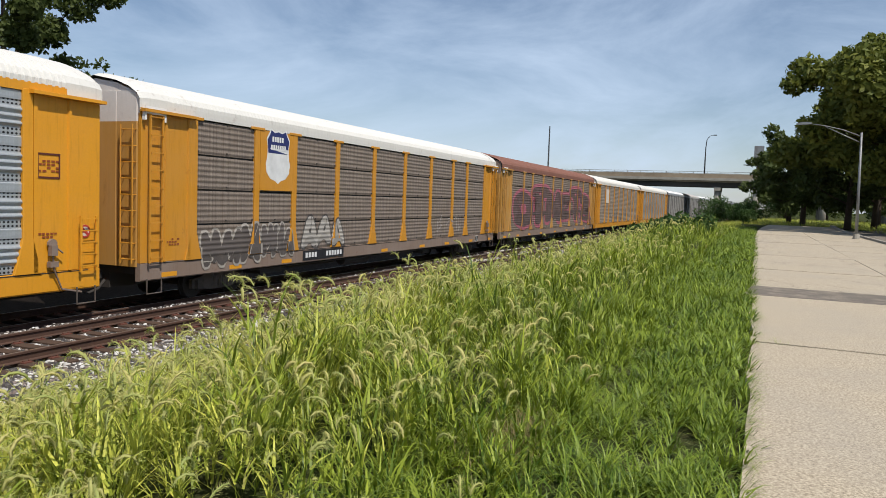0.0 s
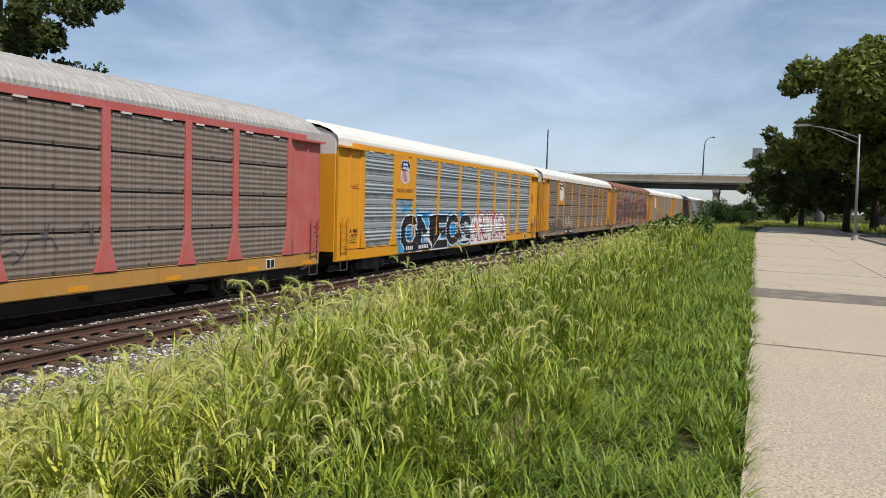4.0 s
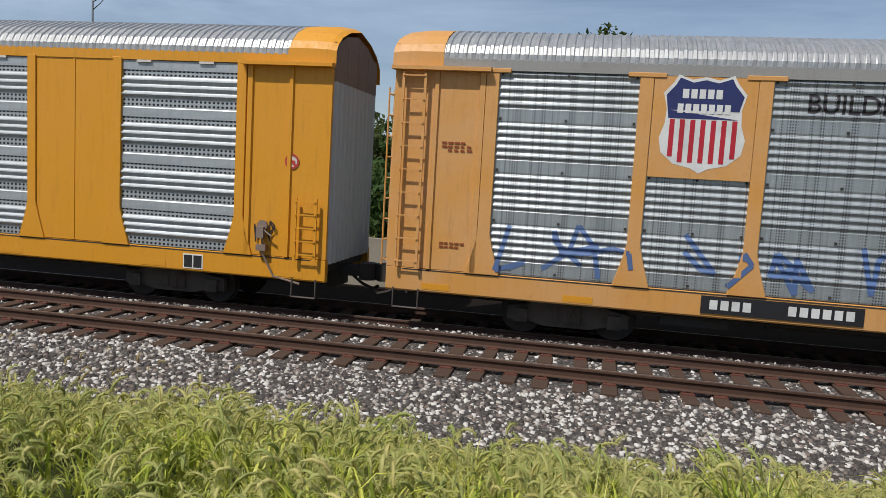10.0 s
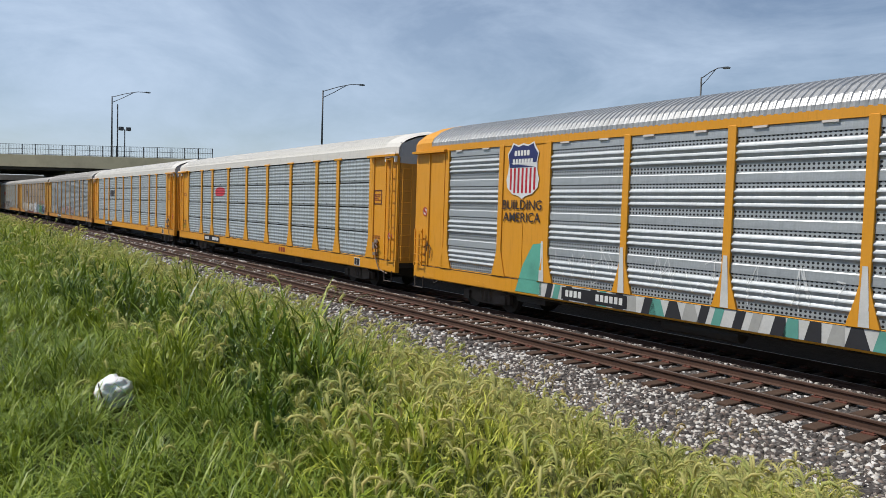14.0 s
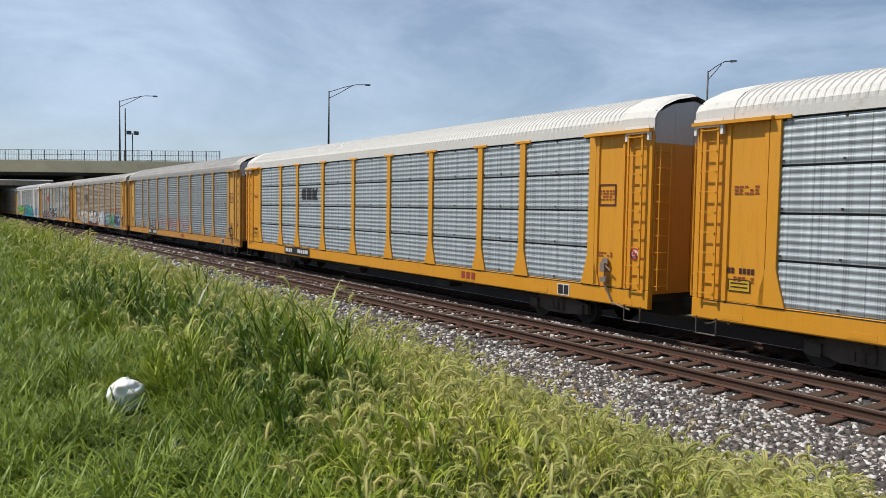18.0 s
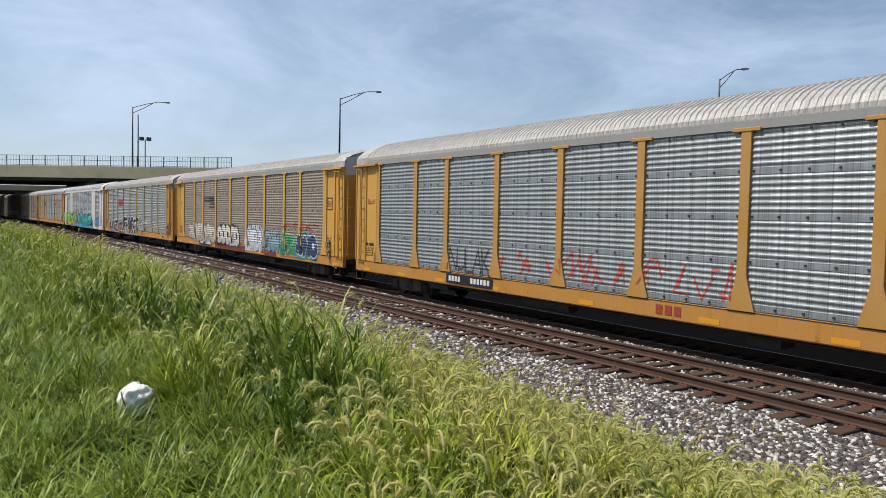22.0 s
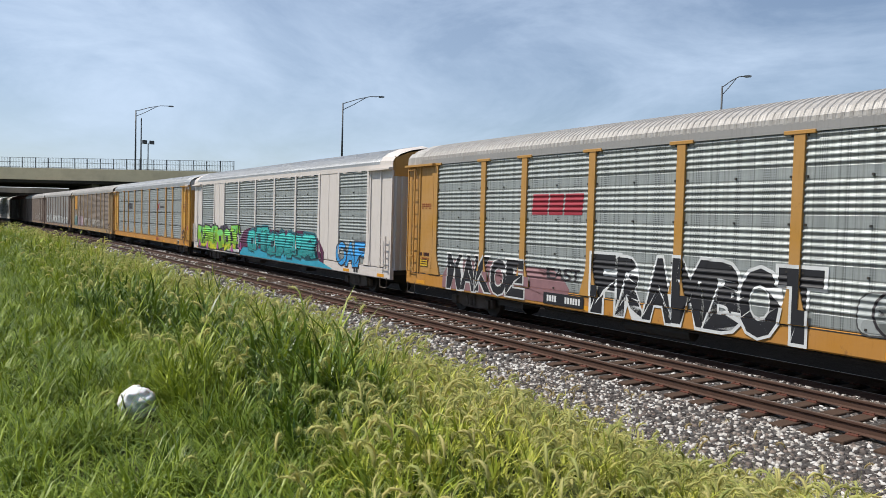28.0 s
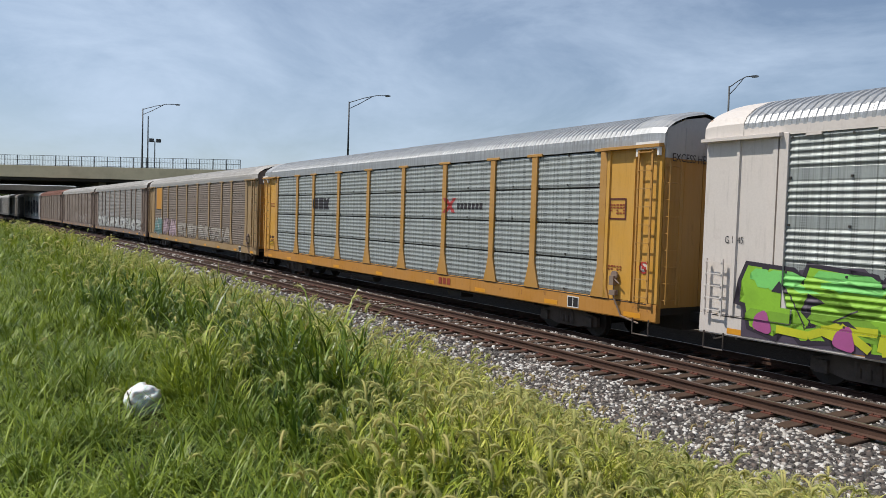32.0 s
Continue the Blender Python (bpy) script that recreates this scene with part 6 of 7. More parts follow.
    strokes(2, "graffiti_tag", 74, -12.95, -11.95, 2.4, 4.4, 7, BLACK, 0.07, label="black marker tags")
    strokes(2, "graffiti_tag", 75, 12.0, 13.0, 2.0, 2.5, 3, NAVY, 0.05)
    strokes(2, "graffiti_tag", 76, -7.2, -3.2, 2.1, 2.75, 5, (0.13, 0.12, 0.13), 0.1)
    strokes(2, "graffiti_tag", 77, 3.4, 5.2, 1.2, 2.6, 5, BLACK, 0.05)
    number_plate(2, -6.75, -4.45)
    # orange wagon
    sign_panel(3, -8.87, -7.13, 3.2, 4.97, "orange")
    shield(3, -8.0, 4.15, 1.4, 1.6, FRONT - 0.034)
    coat(3, "lettering", letters("BUILDING", -6.3, -4.42, 4.42, 4.75, 0.012), INK, "black slogan lettering")
    coat(3, "lettering", letters("AMERICA", -4.0, -2.15, 4.42, 4.75, 0.012), INK, "black slogan lettering")
    coat(3, "graffiti_cloud", [cloud(-4.1, 2.3, 1.6, 2.78, 81, 5), rect(-4.0, -3.2, 0.8, 2.2)], (0.10, 0.27, 0.26), "teal sprayed haze", 0.003)
    coat(3, "graffiti_band", [cloud(-3.3, 2.55, 1.9, 2.62, 82, 4)], (0.47, 0.12, 0.13), "pink sprayed band", 0.006)
    coat(3, "graffiti_band", [[(-3.5, 1.4), (2.75, 1.35), (2.9, 1.75), (2.3, 2.12), (-3.2, 2.15), (-3.6, 1.9)]], (0.17, 0.065, 0.16), "purple sprayed band", 0.009)
    coat(3, "graffiti_band", [[(-2.9, 0.8), (2.2, 0.8), (2.9, 1.3), (2.7, 1.62), (-3.4, 1.66), (-3.3, 1.2)]], (0.075, 0.045, 0.045), "dark brown sprayed band", 0.012)
    spikes = []
    for i in range(6):
        x = -2.7 + i * 0.92
        spikes += [[(x - 0.16, 1.3), (x + 0.16, 1.3), (x, 1.95)], [(x + 0.3, 1.62), (x + 0.75, 1.6), (x + 0.48, 1.3)], [(x + 0.2, 0.82), (x + 0.62, 0.82), (x + 0.42, 1.12)]]
    for spike in spikes:
        coat(3, "graffiti_spike", [spike], (0.72, 0.30, 0.10), "orange sprayed spike", 0.015)
    coat(3, "graffiti_edge", [[(-3.75, 1.9), (-3.5, 2.1), (-3.3, 1.4), (-2.7, 0.85), (-3.1, 0.85), (-3.6, 1.3)]], (0.75, 0.25, 0.09), "", 0.014)
    strokes(3, "graffiti_scrawl", 83, -11.5, -4.5, 1.25, 2.3, 9, (0.10, 0.17, 0.36), 0.09)
    strokes(3, "graffiti_scrawl", 84, 3.2, 10.0, 1.3, 2.4, 7, (0.16, 0.22, 0.36), 0.05)
    number_plate(3, -7.75, -5.05)
    flat(3, "marking", bars(3.9, 4.75, 0.86, 1.08, 3), (0.30, 0.06, 0.03), FRONT - 0.012, "dark red sill marks")
    # clean yellow pair
    for k in (4, 5):
        shield(k, -8.05, 4.25, 1.35, 1.5, FRONT - 0.022)
        flat(k, "lettering", letters("BUILDING", -8.88, -7.2, 3.15, 3.42, 0.01) + letters("AMERICA", -8.84, -7.24, 2.8, 3.07, 0.01), INK, FRONT - 0.024, "black slogan lettering")
        number_plate(k, -6.3, -4.05)
        flat(k, "marking", bars(1.8, 2.75, 0.84, 1.06, 3), (0.32, 0.06, 0.02), FRONT - 0.012, "dark red sill marks")
        for x, z in ((12.85, 3.1), (-13.0, 3.0)):
            sticker(k, x, z, FRONT - 0.004)
        strokes(k, "graffiti_tag", 90 + k, 12.1, 12.6, 1.4, 1.9, 3, BLACK, 0.03)
        strokes(k, "graffiti_tag", 94 + k, -12.9, -12.4, 1.4, 2.1, 3, BLACK, 0.03)
    coat(5, "graffiti_cloud", [[(-8.2, 0.82), (-7.1, 0.82), (-7.1, 2.25), (-7.5, 2.2), (-7.9, 1.6)]], (0.12, 0.42, 0.32), "teal sprayed patch", 0.004)
    coat(5, "graffiti_band", [rect(-7.2, 4.6, 0.79, 1.17)], (0.62, 0.62, 0.6), "white sprayed band along the sill", 0.004)
    rng = random.Random(95)
    for j, col in enumerate(((0.03, 0.03, 0.035), (0.12, 0.36, 0.30), (0.03, 0.03, 0.035), (0.40, 0.40, 0.38))):
        for i in range(7):
            x = -7.0 + (i * 4 + j) * 0.41 + rng.uniform(-0.1, 0.1)
            coat(5, "graffiti_band_mark", [[(x, 0.79), (x + 0.22 + 0.12 * (i % 3), 0.79), (x + 0.32, 1.17), (x + 0.1, 1.17)]], col, "", 0.008)
    for x in (-7.2, -4.35, -1.5, 1.35, 4.15):
        coat(5, "graffiti_drip", [[(x, 1.2), (x + 0.2, 1.2), (x + 0.12, 2.3), (x + 0.02, 2.3)]], (0.66, 0.66, 0.64), "white drips up the posts", 0.006)
    for a in (-6.6, -3.7, -0.9, 2.0):
        strokes(5, "graffiti_scrawl", int(96 + a), a, a + 2.0, 1.3, 2.3, 5, (0.66, 0.68, 0.68), 0.025)
    # pale wagon with a red mark
    coat(6, "emblem", [rounded([(-6.55, 3.45), (-4.95, 3.45), (-4.85, 3.95), (-6.45, 3.95)])], (0.50, 0.03, 0.05), "red painted company mark", 0.004)
    number_plate(6, -8.35, -5.6)
    for k, x in ((7, -6.55), (12, -7.0)):
        coat(k, "emblem", [[(x + 0.12, 3.35), (x + 0.5, 3.35), (x + 0.5, 3.88), (x + 0.12, 3.88), (x, 3.75), (x, 3.48)], rect(x + 0.57, x + 1.1, 3.35, 3.88), [(x + 1.17, 3.35), (x + 1.36, 3.35), (x + 1.45, 3.5), (x + 1.56, 3.35), (x + 1.76, 3.35), (x + 1.55, 3.62), (x + 1.76, 3.88), (x + 1.56, 3.88), (x + 1.45, 3.73), (x + 1.36, 3.88), (x + 1.17, 3.88), (x + 1.34, 3.62)]], INK, "black painted company mark", 0.004)
    number_plate(7, -8.45, -5.6)
    coat(12, "emblem", [[(4.2, 3.3), (4.4, 3.3), (4.95, 3.8), (4.75, 3.8)], [(4.2, 3.8), (4.4, 3.8), (4.9, 3.3), (4.7, 3.3)]], (0.40, 0.04, 0.04), "red crossed mark", 0.004)
    coat(12, "emblem", bars(5.0, 6.5, 3.42, 3.62, 7), INK, "black painted bars", 0.004)
    for k, x in ((6, 3.0), (7, 6.1), (8, 2.0), (9, 3.9), (10, 3.3), (12, 4.05)):
        flat(k, "marking", bars(x, x + 0.8, 0.86, 1.08, 3), (0.34, 0.06, 0.03), FRONT - 0.012, "dark red sill marks")
    # grey wagon with a scrawled tag
    coat(8, "graffiti_tag", letters("NULAK", -6.8, -4.5, 1.2, 2.05, -0.012, 101, 0.12), (0.07, 0.07, 0.07), "thin black sprayed word", 0.005)
    strokes(8, "graffiti_tag", 102, -4.0, 4.0, 1.25, 2.2, 14, (0.50, 0.09, 0.07), 0.045, label="thin red sprayed scrawl")
    number_plate(8, -6.9, -4.35)
    # brown wagon with many pieces
    coat(9, "emblem", [rect(-6.8, -5.6, z, z + 0.05) for z in (3.62, 3.7, 3.78, 3.86)] + [rect(-5.7, -5.25, 3.6, 3.95), rect(-5.2, -4.8, 3.6, 3.95)] + bars(-5.6, -4.6, 3.42, 3.54, 7) + bars(-5.7, -4.5, 3.22, 3.34, 8), INK, "black painted company mark", 0.004)
    piece(9, -10.3, -4.4, 1.0, 2.3, 6, 111, (0.60, 0.54, 0.45), (0.26, 0.20, 0.15), None, None, label="cream graffiti letters", line=0.04, sharp=True)
    piece(9, -3.9, 0.1, 0.95, 2.25, 5, 112, (0.66, 0.63, 0.58), BLACK, BLACK, label="white graffiti letters on black", line=0.07, sharp=True)
    piece(9, 1.4, 4.0, 0.9, 2.3, 3, 113, (0.66, 0.68, 0.72), (0.10, 0.10, 0.13), (0.6, 0.62, 0.66), label="white and blue graffiti letters", line=0.05)
    piece(9, 4.2, 6.3, 0.95, 2.1, 3, 114, (0.24, 0.34, 0.40), (0.06, 0.07, 0.1), (0.32, 0.36, 0.38), line=0.05)
    coat(9, "graffiti_band", [rect(-4.4, 1.2, 0.8, 1.1), rect(4.2, 6.0, 0.8, 1.15)], (0.20, 0.04, 0.03), "dark red sprayed base", 0.003)
    piece(9, 6.6, 8.6, 0.85, 2.05, 3, 115, (0.05, 0.30, 0.14), (0.62, 0.56, 0.48), (0.42, 0.14, 0.04), label="green and orange graffiti letters", line=0.03, sharp=True)
    piece(9, 8.6, 10.9, 0.85, 2.1, 3, 116, (0.03, 0.06, 0.14), (0.60, 0.62, 0.64), (0.05, 0.24, 0.22), label="dark blue graffiti figure", line=0.06)
    strokes(9, "graffiti_scrawl", 117, 6.8, 11.0, 2.2, 2.6, 8, (0.40, 0.06, 0.05), 0.07)
    number_plate(9, -7.8, -5.1)
    # greenish wagon
    for x, w in ((-6.65, 0.66), (-5.93, 0.56), (-5.3, 0.7)):
        coat(10, "emblem", [[(x, 3.3), (x + w, 3.3), (x + w + 0.06, 3.88), (x + 0.06, 3.88)]], (0.36, 0.03, 0.05), "dark red company mark", 0.004)
    word_piece(10, "FRAMBOT", -4.1, 2.0, 0.78, 2.38, BLACK, (0.74, 0.75, 0.74), 121, "huge black graffiti letter", 0.05, 0.075, 0.08)
    coat(10, "graffiti_cloud", [cloud(-11.2, -5.0, 0.8, 1.9, 122, 6)], (0.30, 0.16, 0.17), "pinkish sprayed haze", 0.003)
    word_piece(10, "MAKOE", -10.9, -6.9, 0.80, 1.97, BLACK, (0.64, 0.64, 0.62), 123, "black graffiti letter", 0.045, 0.05)
    coat(10, "graffiti_tag", letters("EAST", -5.9, -4.6, 1.5, 1.85, 0.02, 124, 0.1), INK, "small black tag", 0.006)
    piece(10, 2.7, 5.6, 1.15, 2.1, 4, 125, (0.44, 0.47, 0.46), (0.08, 0.08, 0.08), line=0.03, label="outlined graffiti letters")
    coat(10, "graffiti_figure", ring(3.4, 1.6, 0.42, 0.47), INK, "round black doodle", 0.02)
    number_plate(10, -6.0, -4.4)
    # off-white wagon
    piece(11, -12.4, -4.3, 0.82, 2.4, 6, 131, (0.28, 0.55, 0.04), (0.04, 0.03, 0.045), (0.09, 0.07, 0.10), label="lime-green graffiti letters", line=0.09, sharp=True, shine=(0.22, 0.66, 0.16))
    for j, (x, z) in enumerate(((-12.3, 1.0), (-10.6, 0.9), (-8.4, 0.95), (-5.6, 0.92), (-4.1, 1.1))):
        coat(11, "graffiti_spike", [rounded([(x, z), (x + 0.5, z - 0.1), (x + 0.35, z + 0.45), (x + 0.1, z + 0.3)])], (0.42, 0.10, 0.28), "magenta sprayed spike", 0.026)
    strokes(11, "graffiti_shine", 132, -12.0, -4.5, 0.9, 1.3, 7, (0.58, 0.6, 0.03), 0.16, 0.02)
    coat(11, "graffiti_cloud", [cloud(-4.0, 7.6, 0.78, 2.5, 133, 6)], (0.10, 0.02, 0.06), "dark purple sprayed cloud", 0.003)
    coat(11, "graffiti_band", [[(-4.0, 0.79), (8.6, 0.79), (6.0, 1.3), (-3.4, 1.25)]], (0.04, 0.36, 0.50), "sky-blue sprayed base", 0.006)
    piece(11, -2.6, 6.6, 1.0, 2.4, 6, 134, (0.03, 0.36, 0.36), (0.01, 0.05, 0.07), None, (0.04, 0.16, 0.2), label="turquoise graffiti letters", line=0.06, sharp=True, shine=(0.05, 0.50, 0.44))
    word_piece(11, "OAF", 9.0, 11.5, 1.0, 2.1, (0.05, 0.34, 0.72), INK, 135, "bright blue graffiti letter", 0.04, 0.06)
    number_plate(11, -6.4, -3.9)
    flat(11, "lettering", letters("G 1945", -13.05, -12.6, 2.75, 2.9), INK, FRONT - 0.003)
    # the following wagons
    sign_panel(13, -10.9, -9.15, 3.2, 4.9, "yellow_old")
    piece(13, -11.6, -8.8, 1.1, 2.5, 3, 141, (0.13, 0.26, 0.24), (0.48, 0.46, 0.43), None, None, line=0.07)
    piece(13, -8.6, -4.3, 1.1, 2.5, 4, 142, (0.45, 0.33, 0.36), (0.16, 0.10, 0.14), None, None, line=0.06)
    piece(13, -3.8, 9.0, 1.2, 2.2, 9, 143, (0.36, 0.32, 0.27), (0.17, 0.13, 0.10), None, None, line=0.04)
    piece(14, -11.4, 11.3, 1.1, 2.3, 12, 144, (0.52, 0.52, 0.49), (0.11, 0.10, 0.10), None, None, line=0.06)
    strokes(15, "graffiti_scrawl", 145, 2, 9, 1.3, 2.4, 8, (0.45, 0.42, 0.38), 0.1)
    piece(17, -11, 11, 1.5, 4.3, 5, 146, (0.03, 0.03, 0.035), (0.10, 0.10, 0.11), line=0.05)
    # stencils and stickers on the end bays
    for k in (0, 3, 6, 7, 8, 9, 10, 12):
        tone = (0.30, 0.07, 0.02)
        for j, (x, z, w, r) in enumerate(((12.0, 3.55, 0.55, 4), (12.0, 2.0, 0.5, 2), (-12.65, 3.6, 0.6, 3), (-12.6, 1.7, 0.5, 2))):
            stencils(k, x, z, w, r, tone, FRONT - 0.002, j)
        sticker(k, 13.2, 2.05, FRONT - 0.004)
        flat(k, "card_frame", [rect(11.98, 12.55, 3.7, 3.74), rect(11.98, 12.55, 3.2, 3.24), rect(11.98, 12.02, 3.2, 3.74), rect(12.51, 12.55, 3.2, 3.74)], (0.12, 0.03, 0.02), FRONT - 0.003, "dark stencilled frame")
    for k in (-1, 1, 2):
        stencils(k, -12.75, 1.75, 0.5, 3, (0.3, 0.08, 0.03), FRONT - 0.002, 3)
    # yellow notice cards on the end bays
    for k in (0, 1, 6, 7, 8, 9, 10, 12):
        card = flat(k, "notice_card", [rect(-12.72, -12.2, 1.42, 1.68)], (0.68, 0.42, 0.02), FRONT - 0.003, "small yellow notice card with dark lines")
        flat(k, "card_edge", [rect(-12.72, -12.2, 1.42, 1.44), rect(-12.72, -12.2, 1.66, 1.68), rect(-12.72, -12.7, 1.44, 1.66), rect(-12.22, -12.2, 1.44, 1.66)], (0.05, 0.03, 0.02), FRONT - 0.006, "", card)
        for z in (1.5, 1.58):
            flat(k, "sign_bar", [rect(-12.66, -12.26, z, z + 0.03)], (0.06, 0.03, 0.02), FRONT - 0.006, "", card)
        flat(k, "marking", bars(-12.75, -12.1, 1.8, 1.92, 7, (2,)), (0.06, 0.02, 0.02), FRONT - 0.003, "small dark stencilled marks")
    # words on the upper end doors
    for k in (2, 8, 12):
        for sg in (-1, 1):
            tris = letters("EXCESS HEIGHT CAR", -1.2, 1.2, 4.62, 4.82)
            v, f = [], []
            for t in tris:
                f.append((len(v), len(v) + 1, len(v) + 2)[::-sg])
                v += [(sg * 13.682, a * sg, b) for a, b in t]
            part("lettering", mesh_of("lettering", v, f), spray(*INK), CARS[k], "black door lettering")


all_marks()


# ---- grass, weeds and stones ----
def sward(x, y):
    """Height of the growth over the ground at a place."""
    hy = np.interp(y, [0.0, 1.0, 1.3, 1.7, 2.4, 3.2, 5.2, 6.2, 7.2, 8.3], [0.12, 0.15, 0.36, 0.52, 0.68, 0.78, 0.60, 0.46, 0.36, 0.26])
    hx = np.interp(x, [-60, -22, -12, -5, -2.5, 0, 2.0, 4.0, 9, 25, 32, 40, 48, 60], [1.1, 1.1, 0.95, 0.86, 0.66, 0.55, 0.66, 1.0, 1.12, 1.15, 1.6, 1.75, 1.5, 1.3])
    hx = hx * (1 + 0.35 * np.exp(-((x + 5.0) / 1.3) ** 2 - ((y - 2.0) / 0.5) ** 2) + 0.45 * np.exp(-((x + 6.3) / 1.5) ** 2 - ((y - 2.9) / 0.9) ** 2) - 0.2 * np.exp(-((x + 4.0) / 1.6) ** 2 - ((y - 5.0) / 1.2) ** 2))
    return np.where(y > 1.05, hy * hx, hy * np.where(x < 0, 1.9, 1.0))


def levels(x, y):
    return np.array([bank(a, b) for a, b in zip(x, y)])


def strips(rng, root, turn, rise, length, width, droop, rows=4):
    """Arching blades: each a tapered strip that bends over along its length."""
    n = len(root)
    side = np.stack([-np.sin(turn), np.cos(turn), np.zeros(n)], 1)
    out = np.stack([np.cos(turn), np.sin(turn), np.zeros(n)], 1)
    up = np.array([0, 0, 1.0])
    pts, p = [], root.copy()
    shape = [0.75, 1.0, 0.72, 0.4][-(rows - 1):] if rows < 5 else [0.7, 1.0, 0.85, 0.5]
    for i in range(rows):
        pts.append(p.copy())
        a = rise - droop * (i / (rows - 1)) ** 1.3
        p = p + (out * np.cos(a)[:, None] + up * np.sin(a)[:, None]) * (length / (rows - 1))[:, None]
    verts = []
    for i in range(rows - 1):
        w = side * (width * shape[i] / 2)[:, None]
        verts += [pts[i] - w, pts[i] + w]
    verts.append(pts[-1])
    k = len(verts)
    v = np.stack(verts, 1).reshape(-1, 3)
    base = np.arange(n)[:, None] * k
    cols, sizes = [], []
    for i in range(rows - 2):
        cols += [2 * i, 2 * i + 1, 2 * i + 3, 2 * i + 2]
        sizes.append(4)
    cols += [k - 3, k - 2, k - 1]
    sizes.append(3)
    return v, (base + np.array(cols)).reshape(-1), np.tile(sizes, n)


def joined(chunks):
    v, l, s, off = [], [], [], 0
    for a, b, c in chunks:
        v.append(a)
        l.append(b + off)
        s.append(c)
        off += len(a)
    return np.concatenate(v), np.concatenate(l), np.concatenate(s)


def strewn(rng, x0, x1, y0, y1, per, near=0.0, far=1e9):
    n = int((x1 - x0) * (y1 - y0) * per)
    x, y = rng.uniform(x0, x1, n), rng.uniform(y0, y1, n)
    d = np.hypot(x, y)
    ok = (d >= near) & (d < far)
    return x[ok], y[ok]


def picked(blade, n, pick):
    """The blades of a chunk for which pick holds."""
    m = int(pick.sum())
    per_v, per_l, per_s = len(blade[0]) // n, len(blade[1]) // n, len(blade[2]) // n
    vv = blade[0].reshape(n, per_v, 3)[pick].reshape(-1, 3)
    return vv, (np.arange(m)[:, None] * per_v + blade[1][:per_l][None]).reshape(-1), np.tile(blade[2][:per_s], m)


def thicket(x, y):
    """How far a place lies in the rank dark clumps west of the camera: 0 to 1."""
    f = 0.0
    for cx, cy, rx, ry in ((-4.75, 1.95, 0.55, 0.35), (-5.5, 2.35, 0.9, 0.45), (-8.2, 2.4, 1.6, 0.5), (-11.5, 2.0, 2.0, 0.5)):
        f = np.maximum(f, np.exp(-((x - cx) / rx) ** 2 - ((y - cy) / ry) ** 2))
    return f


